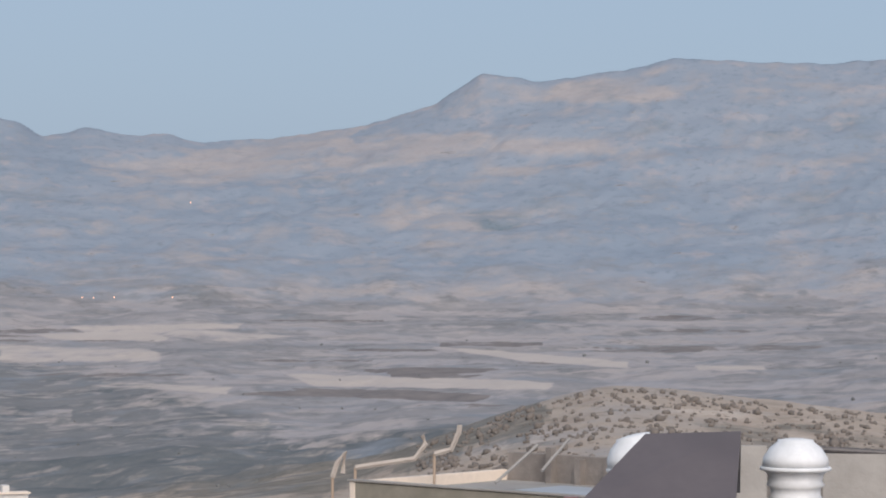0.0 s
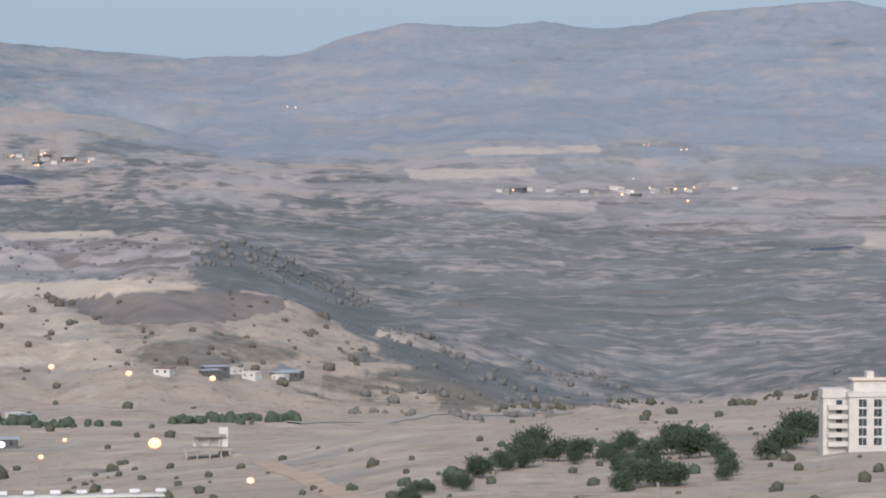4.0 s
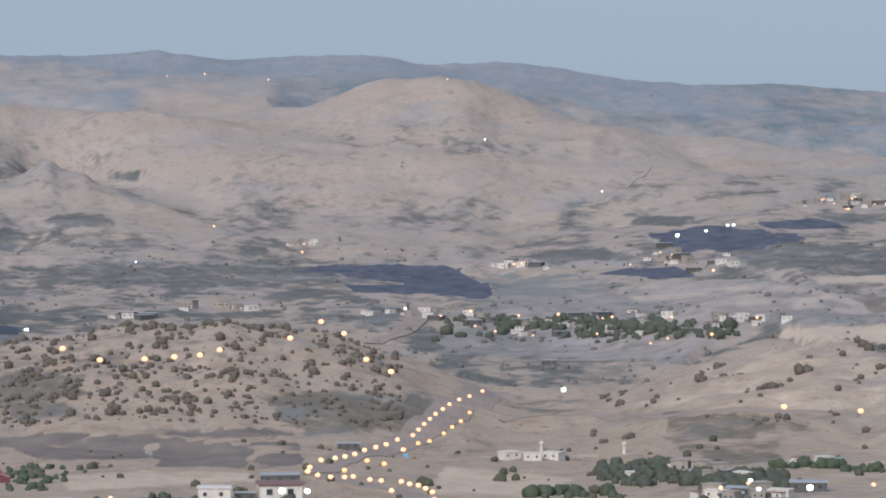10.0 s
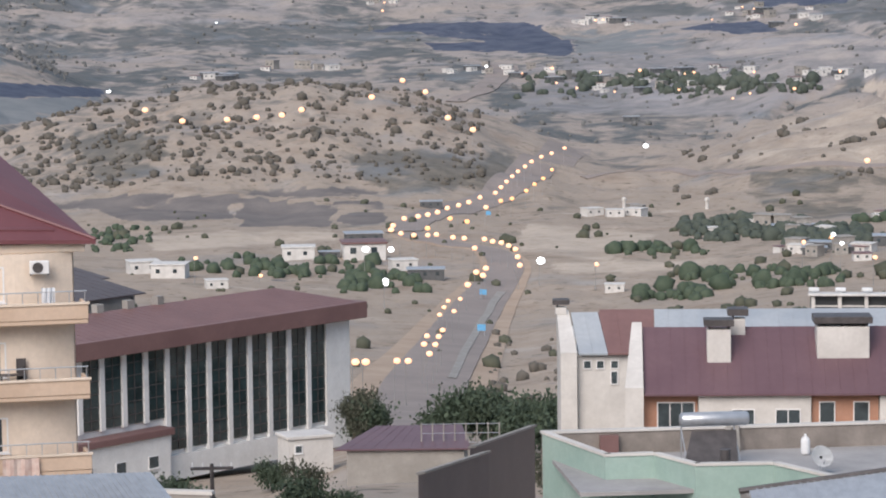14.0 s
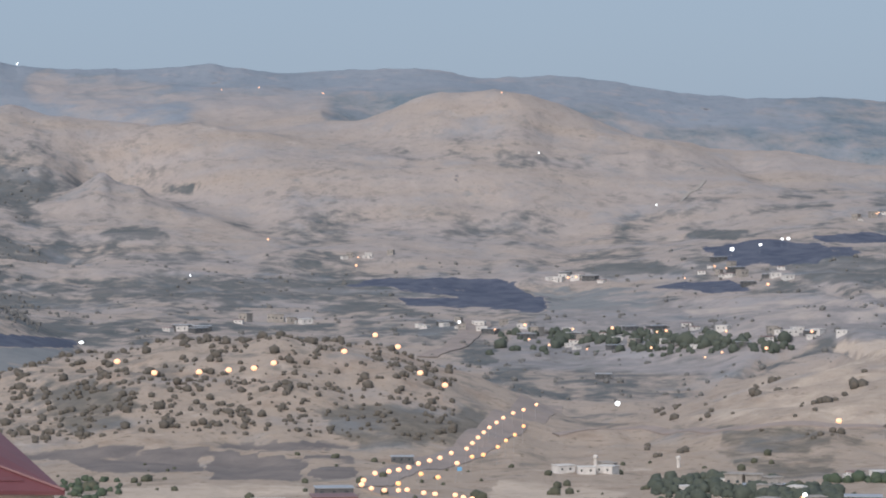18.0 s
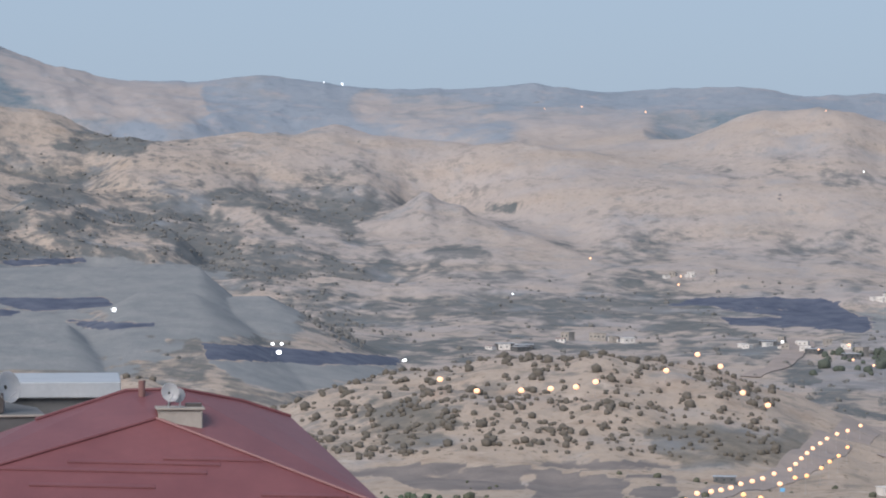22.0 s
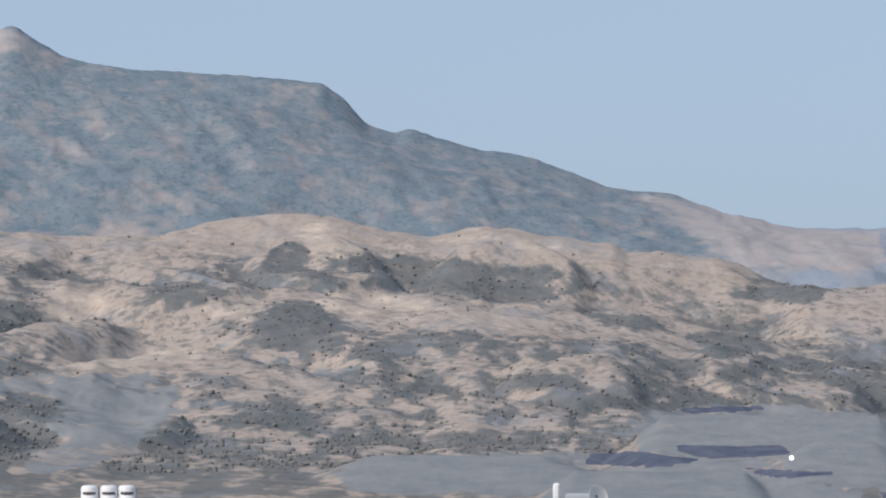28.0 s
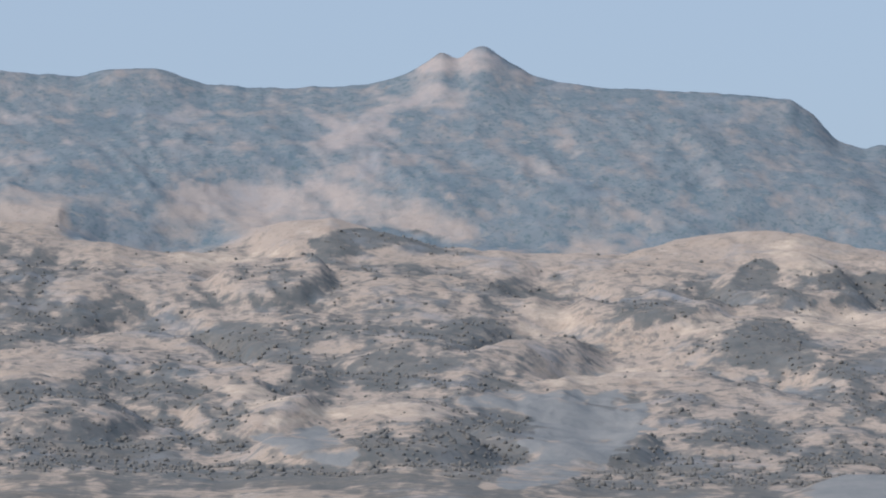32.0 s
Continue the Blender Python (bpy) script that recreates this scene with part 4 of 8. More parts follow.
# scrub belts, dry shoulders and spoil on the western hills, bare spurs on the mountain
field("hazy_rock", [(62.50, 5.51), (62.28, 5.41), (62.60, 4.97), (62.60, 4.09), (63.14, 3.87), (63.69, 4.09), (64.13, 4.52), (64.03, 4.79), (63.15, 5.07)], -0.42, 4080, 0.16)
field("hazy_rock", [(66.85, 3.51), (65.55, 3.80), (64.02, 3.76), (62.49, 3.66), (60.84, 2.90), (61.06, 2.57), (62.48, 3.00), (64.01, 2.88), (64.88, 2.66), (66.84, 3.07)], -0.42, 4080, 0.16)
field("hazy_rock", [(62.34, 5.95), (61.84, 6.30), (61.41, 6.23), (60.97, 6.44), (60.31, 6.12), (59.98, 5.91), (61.07, 5.96)], -0.42, 4080, 0.16)
field("scrub", [(66.45, 1.01), (65.31, 1.13), (64.54, 0.80), (64.65, 0.37), (65.41, 0.25), (65.95, 0.36)], 0.90, 2000, 0.14)
field("scrub", [(63.34, 0.38), (62.47, 0.65), (62.03, 0.17), (62.13, -0.27), (63.33, -0.17)], 0.90, 2000, 0.14)
field("scrub", [(61.80, -0.81), (60.71, -0.59), (59.62, -1.24), (59.73, -1.67), (61.03, -1.79), (61.91, -1.36)], 0.90, 2000, 0.14)
field("scrub", [(57.02, 1.28), (54.85, 1.18), (54.21, 0.42), (55.07, -0.01), (56.04, 0.63)], 0.90, 2000, 0.14)
field("scrub", [(53.99, 2.05), (53.05, 2.16), (53.05, 1.46), (53.88, 1.51)], 0.90, 2000, 0.14)
field("scrub", [(64.23, 2.77), (63.14, 2.89), (63.02, 2.45), (64.01, 2.23)], 0.90, 2000, 0.14)
field("scrub", [(63.14, 2.91), (60.95, 2.49), (61.82, 2.41)], 0.90, 2000, 0.14)
field("scrub", [(69.82, -0.74), (66.48, -1.38), (65.93, -1.81), (67.88, -1.71)], 0.90, 2000, 0.14)
field("stubble", [(59.95, -0.04), (58.54, 0.29), (57.12, 0.30), (57.23, 0.08), (59.19, -0.15)], 0.45, 2000, 0.10)
field("stubble", [(57.18, 1.17), (56.47, 1.34), (55.61, 1.29), (56.36, 0.85), (57.12, 0.95)], 0.45, 2000, 0.10)
field("stubble", [(59.85, 1.60), (59.19, 1.44), (58.65, 1.06), (59.63, 0.72), (60.28, 1.05)], 0.45, 2000, 0.10)
field("stubble", [(66.84, 2.42), (65.10, 2.55), (64.45, 2.55), (64.88, 2.33), (66.51, 2.10)], 0.45, 2000, 0.10)
field("stubble", [(65.29, -0.83), (63.99, -0.50), (62.46, -0.38), (60.93, -0.59), (61.37, -0.70), (63.55, -0.71), (64.85, -0.94)], 0.45, 2000, 0.10)
field("stubble", [(55.50, 2.70), (54.31, 2.70), (54.10, 2.27), (55.07, 2.16)], 0.45, 2000, 0.10)
field("stubble", [(65.95, -0.07), (64.97, -0.07), (64.42, -0.50), (65.18, -0.61)], 0.45, 2000, 0.10)
field("stubble", [(55.07, 1.40), (53.05, 1.46), (53.05, 0.86), (54.64, 0.96)], 0.45, 2000, 0.10)
field("spoil", [(65.29, -1.05), (63.98, -0.83), (63.11, -1.37), (63.32, -1.69), (64.85, -1.37)], 0.62, 1900, 0.08)
field("spoil", [(61.59, -0.38), (60.28, -0.15), (58.75, -0.14), (58.75, -0.69), (59.62, -0.69)], 0.62, 1900, 0.08)
field("spoil", [(60.49, -2.00), (59.40, -0.91), (58.53, -1.01), (58.31, -1.66), (60.27, -2.11)], 0.62, 1900, 0.08)
field("scrub", [(54.07, 1.82), (53.53, 2.15), (52.00, 2.05), (51.12, 1.83), (50.30, 1.39), (50.58, 1.17), (52.00, 1.28), (52.76, 1.39), (53.96, 1.50)], 0.90, 2500, 0.14)
field("scrub", [(46.98, 1.55), (45.80, 1.44), (45.04, 1.28), (46.34, 1.17)], 0.90, 2500, 0.14)
field("scrub", [(50.03, 1.12), (48.40, 0.95), (47.96, 0.63), (49.27, 0.74)], 0.90, 2500, 0.14)
field("scrub", [(47.74, 0.63), (46.55, 0.63), (46.01, 0.30), (47.31, 0.08)], 0.90, 2500, 0.14)
field("stubble", [(55.39, 2.69), (54.51, 2.81), (54.07, 2.26), (54.95, 1.82)], 0.42, 2500, 0.10)
field("stubble", [(52.98, 2.37), (51.67, 2.65), (50.57, 2.43), (49.70, 2.16), (50.57, 2.16), (51.67, 2.37)], 0.42, 2500, 0.10)
field("stubble", [(54.07, 1.50), (52.76, 1.28), (50.79, 0.84), (51.23, 0.63), (53.42, 1.06)], 0.42, 2500, 0.10)
field("scrub", [(46.74, 1.57), (45.22, 1.36), (45.01, 1.20), (46.31, 1.25)], 0.85, 2400, 0.10)
field("scrub", [(44.57, -0.43), (43.69, -0.54), (42.93, -0.87), (43.04, -1.08), (43.91, -0.87)], 0.85, 2400, 0.10)
field("scrub", [(39.65, -0.53), (38.67, -0.52), (38.56, -0.79), (39.54, -0.80)], 0.85, 2400, 0.10)
field("scrub", [(44.13, 0.55), (43.26, 0.44), (43.04, 0.23), (43.91, 0.22)], 0.85, 2400, 0.10)
field("scrub", [(38.56, 0.30), (37.91, 0.25), (38.02, 0.08), (38.56, 0.13)], 0.85, 2400, 0.10)
field("scrub", [(43.04, 0.12), (42.17, -0.21), (42.27, -0.37), (42.93, -0.16)], 0.85, 2400, 0.10)
field("stubble", [(25.13, -4.88), (16.86, -5.36), (14.24, -5.13), (9.35, -4.80), (8.07, -5.45), (8.06, -6.77), (25.14, -6.79)], 0.25, 420, 0.15)
field("scrub", [(16.76, -5.11), (15.33, -4.32), (12.06, -3.87), (8.08, -3.84), (8.08, -4.70), (9.67, -4.74), (14.24, -5.06)], 0.65, 950, 0.12)

# haze-blue masses and pale shoulders of the eastern range
field("hazy_rock", [(-0.94, 1.41), (-3.01, 1.74), (-4.53, 1.52), (-4.86, 0.98), (-3.45, 0.65), (-1.27, 0.42), (-0.39, 0.75)], 0.55, 3500, 0.20)
field("hazy_rock", [(2.89, 1.61), (1.58, 1.78), (2.01, 1.40), (2.67, 1.28)], 0.55, 3500, 0.20)
field("hazy_rock", [(-2.90, 2.83), (-5.50, 3.15), (-5.61, 2.50), (-4.31, 2.18), (-3.22, 2.39)], 0.55, 3500, 0.20)
field("hazy_rock", [(-5.08, 0.87), (-8.50, 1.74), (-8.50, 0.34), (-5.62, 0.44)], 0.55, 3500, 0.20)
field("hazy_rock", [(4.19, 0.84), (2.89, 0.96), (2.45, 0.74), (3.76, 0.62)], 0.55, 3500, 0.20)
field("hazy_rock", [(8.51, 1.36), (7.01, 1.59), (6.79, 0.61), (8.51, 0.49)], 0.55, 3500, 0.20)
field("hazy_rock", [(-5.83, 2.50), (-8.50, 2.93), (-8.50, 2.17), (-6.16, 1.96)], 0.55, 3500, 0.20)
field("hazy_range", [(-2.13, 3.37), (-3.77, 3.48), (-4.74, 3.16), (-3.44, 3.05), (-2.35, 3.05)], -0.75, 3500, 0.14)
field("hazy_range", [(0.93, 2.38), (-0.82, 2.50), (-0.61, 2.12), (0.71, 1.95)], -0.75, 3500, 0.14)
field("hazy_range", [(-1.04, 1.73), (-1.92, 1.85), (-1.59, 1.57)], -0.75, 3500, 0.14)
field("hazy_range", [(-2.03, 2.23), (-3.01, 2.18), (-2.35, 2.01)], -0.75, 3500, 0.14)
field("hazy_range", [(1.58, 0.80), (0.48, 1.07), (-0.17, 0.97), (0.92, 0.53)], -0.75, 3500, 0.14)
field("hazy_range", [(3.54, 1.33), (2.67, 1.45), (2.78, 1.17)], -0.75, 3500, 0.14)
field("hazy_range", [(5.61, 1.81), (3.44, 2.37), (1.58, 2.54), (1.80, 2.16), (4.19, 1.71)], -0.75, 3500, 0.14)
# the dark low plain in the east and mountain spurs laid with the haze-blue tone
field("hazy_rock", [(16.37, 2.30), (14.23, 2.36), (10.31, 2.59), (7.91, 2.69), (7.70, 2.23), (8.79, 1.58), (13.15, 1.27), (16.38, 1.39)], 0.60, 3600, 0.20)
field("far_haze", [(24.6, -1.35), (22.1, -1.1), (19.4, -1.25), (16.39, -1.2), (10.99, -1.68), (6.62, -2.14), (2.82, -3.24), (3.91, -4.78), (16.41, -4.68), (17.7, -3.5), (19.9, -2.75), (21.9, -1.75)], -0.2, 950, 0.35)
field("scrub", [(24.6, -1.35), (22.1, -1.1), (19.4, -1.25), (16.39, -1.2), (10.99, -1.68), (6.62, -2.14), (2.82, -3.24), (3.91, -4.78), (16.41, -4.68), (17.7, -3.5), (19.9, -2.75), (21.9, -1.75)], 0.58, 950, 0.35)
field("hazy_rock", [(52.43, 4.05), (51.79, 4.28), (50.28, 3.76), (48.87, 3.12), (47.23, 2.27), (49.19, 2.14), (52.42, 2.65)], 0.95, 4080, 0.12)
field("hazy_rock", [(54.52, 4.99), (53.42, 4.50), (51.23, 4.01), (49.26, 3.35), (47.09, 2.04), (49.05, 2.26), (51.23, 2.48), (53.20, 2.59), (54.29, 3.46)], 0.95, 4080, 0.12)
field("hazy_range", [(49.05, 3.35), (47.74, 3.08), (45.79, 2.64), (43.99, 2.57), (43.99, 1.82), (46.87, 1.93), (47.96, 2.70)], -0.85, 4000, 0.12)
field("hazy_rock", [(49.05, 3.35), (47.74, 3.08), (45.79, 2.64), (43.99, 2.57), (43.99, 1.82), (46.87, 1.93), (47.96, 2.70)], -0.5, 4000, 0.12)
# the dry cone-shaped knoll stands out from the scrub behind and below it
field("scrub", [(23.82, -3.12), (22.98, -2.90), (21.51, -2.80), (20.59, -2.76), (20.59, -3.25), (21.88, -3.41), (22.90, -3.47)], 0.75, 1150, 0.06)
field("scrub", [(22.54, -3.71), (21.51, -3.74), (20.59, -3.84), (20.59, -4.31), (21.51, -4.23), (22.10, -4.00)], 0.60, 1150, 0.08)
field("scrub", [(31.11, -3.09), (29.33, -3.02), (27.41, -3.10), (26.37, -3.13), (26.96, -3.30), (28.15, -3.43), (28.89, -3.73), (29.45, -3.95), (30.23, -3.61), (31.12, -3.65)], 0.50, 1150, 0.08)
field("scrub", [(27.93, -4.80), (26.96, -4.46), (25.92, -4.42), (25.18, -4.51), (25.63, -4.87), (26.00, -5.16), (27.55, -5.09)], 0.50, 1150, 0.10)
field("scrub", [(28.89, -2.24), (27.26, -2.06), (25.92, -1.95), (24.96, -2.06), (24.23, -2.31), (25.19, -2.54), (26.96, -2.47), (28.15, -2.50)], 0.55, 1150, 0.08)
field("scrub", [(21.66, -2.34), (21.30, -1.94), (20.59, -1.90), (20.59, -2.70), (21.59, -2.67)], 0.60, 1150, 0.08)
# the mine's coal bands and the scrub on the near eastern slope
field("spoil", [(44.12, -2.72), (40.30, -2.84), (41.06, -3.26), (42.81, -3.38), (43.69, -2.94)], 0.90, 1900, 0.06)
field("coal", [(47.98, -1.53), (45.98, -1.53), (45.81, -1.69), (47.28, -1.80), (47.98, -1.64)], 0.95, 1900, 0.04)
field("coal", [(49.75, -1.69), (48.68, -1.64), (47.60, -1.80), (48.14, -1.96), (49.75, -1.91)], 0.95, 1900, 0.04)
field("coal", [(46.68, -1.96), (44.89, -2.02), (45.00, -2.13), (46.30, -2.13)], 0.95, 1900, 0.04)
field("coal", [(44.12, -2.43), (43.03, -2.45), (40.30, -2.69), (40.30, -2.84), (42.16, -2.81), (44.01, -2.72)], 0.95, 1900, 0.04)
field("coal", [(48.14, -0.83), (46.41, -0.75), (46.30, -0.85), (47.60, -0.94)], 0.95, 1900, 0.04)
field("scrub", [(8.49, -4.25), (2.43, -3.73), (0.91, -3.29), (-1.28, -2.63), (-1.82, -2.52), (-2.15, -3.28), (2.43, -4.62), (8.49, -4.60)], 0.80, 430, 0.12)


# ---- building helpers ----
def part(name, bm, material, parent=None, label="", smooth=False):
    """Links a bmesh as one mesh object under a thing or a part."""
    me = bpy.data.meshes.new(name)
    if smooth:
        for fc in bm.faces:
            fc.smooth = True
    bm.to_mesh(me)
    bm.free()
    me.materials.append(material)
    ob = new(name, me)
    if parent is not None:
        ob.parent = parent
    if label:
        tagged(ob, label)
    return ob


def box_bm(x0, x1, y0, y1, z0, z1, bevel=0.0, bm=None):
    own = bm is None
    bm = bm or bmesh.new()
    r = bmesh.ops.create_cube(bm, size=1)
    for vt in r["verts"]:
        vt.co = Vector(((x0, x1)[vt.co.x > 0], (y0, y1)[vt.co.y > 0], (z0, z1)[vt.co.z > 0]))
    if bevel and own:
        bmesh.ops.bevel(bm, geom=bm.edges[:], offset=bevel, segments=1, affect="EDGES")
    return bm


def box(name, x0, x1, y0, y1, z0, z1, material, parent=None, label="", bevel=0.0):
    return part(name, box_bm(min(x0, x1), max(x0, x1), min(y0, y1), max(y0, y1), min(z0, z1), max(z0, z1), bevel), material, parent, label)


def poly(name, verts, faces, material, parent=None, label="", thick=0.0):
    """A mesh from corners; thick gives sheets their depth, downwards."""
    bm = bmesh.new()
    vs = [bm.verts.new(c) for c in verts]
    fs = [bm.faces.new([vs[i] for i in fc]) for fc in faces]
    if thick:
        ext = bmesh.ops.extrude_face_region(bm, geom=fs)
        for g in ext["geom"]:
            if isinstance(g, bmesh.types.BMVert):
                g.co.z -= thick
    bmesh.ops.recalc_face_normals(bm, faces=bm.faces[:])
    return part(name, bm, material, parent, label)


def tube_bm(points, radius, sides=8, bm=None, closed_ends=True):
    """A round bar along the points; radius may be one value or one for each point."""
    bm = bm or bmesh.new()
    radii = radius if isinstance(radius, (list, tuple)) else [radius] * len(points)
    rings = []
    for i, pt in enumerate(points):
        p0, p1 = Vector(points[max(i - 1, 0)]), Vector(points[min(i + 1, len(points) - 1)])
        q = (p1 - p0).to_track_quat("Z", "Y")
        rings.append([bm.verts.new(Vector(pt) + q @ Vector((math.cos(a) * radii[i], math.sin(a) * radii[i], 0))) for a in [2 * math.pi * k / sides for k in range(sides)]])
    for a, b in zip(rings, rings[1:]):
        for k in range(sides):
            bm.faces.new((a[k], a[(k + 1) % sides], b[(k + 1) % sides], b[k]))
    if closed_ends:
        bm.faces.new(rings[0][::-1])
        bm.faces.new(rings[-1])
    return bm


def lathe_bm(profile, sides=24):
    """A turned body from (radius, height) pairs."""
    bm = bmesh.new()
    rings = [[bm.verts.new((r * math.cos(2 * math.pi * k / sides), r * math.sin(2 * math.pi * k / sides), z)) for k in range(sides)] for r, z in profile]
    for a, b in zip(rings, rings[1:]):
        for k in range(sides):
            bm.faces.new((a[k], a[(k + 1) % sides], b[(k + 1) % sides], b[k]))
    bm.faces.new(rings[0][::-1])
    bm.faces.new(rings[-1])
    return bm


def at(az, el, d):
    """The point d metres out from the lookout in the direction az, at the slope el."""
    return EYE + Vector((-d * math.sin(radians(az)), d * math.cos(radians(az)), d * math.tan(radians(el))))


def thing(name, az, el, d, turn=0.0, label="", category="", group=""):
    """An Empty for a thing there; its own x runs to the right and y away, as seen from the lookout, turned by turn degrees."""
    ob = new(name)
    ob.empty_display_size = 0.5
    ob.matrix_world = Matrix.Translation(at(az, el, d)) @ Matrix.Rotation(radians(az + turn), 4, "Z")
    return tagged(ob, label, category, group)


def window(parent, x, z, w, h, y=0.0, panes=2, frame_mat=None, glass_mat=None, sill=True):
    """A window set into a wall whose face is at y; x, z is its lower left corner."""
    fm, gm = frame_mat or WHITE_PVC, glass_mat or DARK_GLASS
    f = box("window", x, x + w, y - 0.04, y + 0.02, z, z + h, gm, parent, "dark glazed window with a pale frame")
    t = 0.07
    for n, (a, b, c, d) in (("frame", (x - t, x, z - t, z + h + t)), ("frame", (x + w, x + w + t, z - t, z + h + t)), ("frame", (x, x + w, z + h, z + h + t)), ("frame", (x, x + w, z - t, z))):
        box(n, a, b, y - 0.09, y, c, d, fm, f)
    for k in range(1, panes):
        box("mullion", x + w * k / panes - 0.03, x + w * k / panes + 0.03, y - 0.08, y - 0.042, z, z + h, fm, f)
    if sill:
        box("sill", x - 0.12, x + w + 0.12, y - 0.18, y - 0.002, z - t - 0.06, z - t - 0.003, fm, f)
    return f


def ribbed_roof(name, corners, step, material, parent, label=""):
    """A sheet-metal roof plane on four corners (eave left, eave right, top right, top left) with standing seams."""
    a, b, c, d = [Vector(p) for p in corners]
    ob = poly(name, [a, b, c, d], [(0, 1, 2, 3)], material, parent, label, 0.12)
    n = max(2, int((b - a).length / step))
    up = (b - a).cross(d - a).normalized() * 0.025
    if up.z < 0:
        up = -up
    bm = bmesh.new()
    for k in range(1, n):
        p, q = a.lerp(b, k / n), d.lerp(c, k / n)
        s = (b - a).normalized() * 0.025
        vs = [bm.verts.new(v) for v in (p - s, p + s, q + s, q - s, p - s + up, p + s + up, q + s + up, q - s + up)]
        for fc in ((4, 5, 6, 7), (0, 1, 5, 4), (1, 2, 6, 5), (2, 3, 7, 6), (3, 0, 4, 7)):
            bm.faces.new([vs[i] for i in fc])
    part("seams", bm, material, ob)
    return ob


CREAM = surface("cream_render", (0.70, 0.595, 0.49), (0.78, 0.67, 0.56), 0.5)
BEIGE = surface("beige_render", (0.56, 0.42, 0.315), (0.62, 0.48, 0.37), 0.6)
WHITE_WALL = surface("white_render", (0.52, 0.50, 0.475), (0.63, 0.61, 0.58), 0.4)
GREY_WALL = surface("grey_render", (0.078, 0.083, 0.088), (0.115, 0.12, 0.125), 0.5)
CONCRETE = surface("concrete", (0.25, 0.235, 0.215), (0.35, 0.33, 0.305), 0.35, bump=0.3)
STAINED = surface("stained_concrete", (0.165, 0.145, 0.13), (0.27, 0.24, 0.215), 0.8, bump=0.3)
OLIVE = surface("olive_render", (0.20, 0.185, 0.145), (0.28, 0.255, 0.205), 0.7, bump=0.3)
VINE = surface("dry_vine", (0.36, 0.31, 0.27), (0.46, 0.41, 0.36), 2.0)
TERRACE = surface("pale_screed", (0.29, 0.285, 0.285), (0.38, 0.37, 0.37), 0.6)
ORANGE_WALL = surface("orange_render", (0.37, 0.19, 0.125), (0.44, 0.245, 0.17), 0.5)
GREEN_WALL = surface("green_render", (0.26, 0.37, 0.33), (0.33, 0.44, 0.395), 0.5)
RED_ROOF = surface("red_sheet_roof", (0.135, 0.046, 0.053), (0.17, 0.062, 0.068), 0.3, 0.5, 0.05)
MAROON_ROOF = surface("maroon_sheet_roof", (0.125, 0.07, 0.083), (0.15, 0.088, 0.10), 0.3, 0.4, 0.05)
BROWN_ROOF = surface("brown_sheet_roof", (0.165, 0.09, 0.086), (0.205, 0.115, 0.108), 0.3, 0.5, 0.05)
DULL_ROOF = surface("dull_brown_roof", (0.15, 0.112, 0.10), (0.19, 0.145, 0.13), 0.4, 0.6, 0.05)
DARK_ROOF = surface("dark_sheet_roof", (0.082, 0.07, 0.074), (0.108, 0.092, 0.095), 0.3, 0.5, 0.05)
BLUE_SHEET = surface("pale_blue_sheet", (0.31, 0.345, 0.385), (0.39, 0.42, 0.45), 0.4, 0.45, 0.05)
DARK_METAL = surface("dark_metal", (0.05, 0.045, 0.045), (0.09, 0.08, 0.08), 2.0, 0.5, 0.05)
GALVANISED = surface("galvanised_metal", (0.45, 0.47, 0.50), (0.55, 0.57, 0.60), 3.0, 0.35, 0.03, 0.6)
WHITE_PVC = surface("white_plastic", (0.72, 0.72, 0.72), (0.80, 0.80, 0.80), 2.0, 0.4, 0.0)
WHITE_TANK = surface("white_tank_plastic", (0.60, 0.62, 0.63), (0.74, 0.75, 0.76), 0.8, 0.6, 0.03)
BLACK_TANK = surface("black_tank_plastic", (0.015, 0.016, 0.017), (0.03, 0.03, 0.03), 2.0, 0.3, 0.03)
DARK_GLASS = glass("dark_glass")
GREEN_GLASS = glass("green_black_glass", (0.020, 0.032, 0.034))
# warm road tone: the street lamps' light is put into the colour
ASPHALT = surface("warm_asphalt", (0.24, 0.207, 0.192), (0.295, 0.252, 0.23), 0.05, 0.9, 0.1)
DIRT = surface("packed_earth", (0.36, 0.27, 0.20), (0.44, 0.34, 0.26), 0.08, 0.95, 0.2)
CLOTH = surface("pale_cloth", (0.55, 0.6, 0.66), (0.7, 0.72, 0.75), 1.5)
LAMP_WARM = glow("lamp_warm", (1.0, 0.54, 0.31), 1.05)
LAMP_WHITE = glow("lamp_white", (0.95, 0.97, 1.0), 2.5)
LAMP_ORANGE = glow("lamp_orange", (1.0, 0.48, 0.2), 1.1)
POLE_METAL = surface("pole_metal", (0.30, 0.30, 0.30), (0.40, 0.40, 0.40), 2.0, 0.5, 0.0, 0.5)
LEAF = surface("olive_leaf", (0.055, 0.062, 0.042), (0.09, 0.095, 0.065), 0.25, 0.8, 0.0)
# leaf colour for far bushes, with bluish haze mixed in
LEAF_FAR = surface("hazy_leaf", (0.115, 0.12, 0.12), (0.155, 0.155, 0.15), 0.3, 0.85, 0.0)
OFFICE_WHITE = surface("white_paint", (0.68, 0.68, 0.67), (0.78, 0.78, 0.77), 0.5, 0.6)
HOUSE_WHITE = surface("whitewash", (0.52, 0.51, 0.49), (0.66, 0.65, 0.63), 0.4)
LEAF_BROWN = surface("brown_leaf", (0.12, 0.105, 0.092), (0.18, 0.155, 0.135), 0.3, 0.85, 0.0)
LEAF_GREEN = surface("green_leaf", (0.042, 0.066, 0.042), (0.068, 0.094, 0.058), 0.3, 0.8, 0.0)
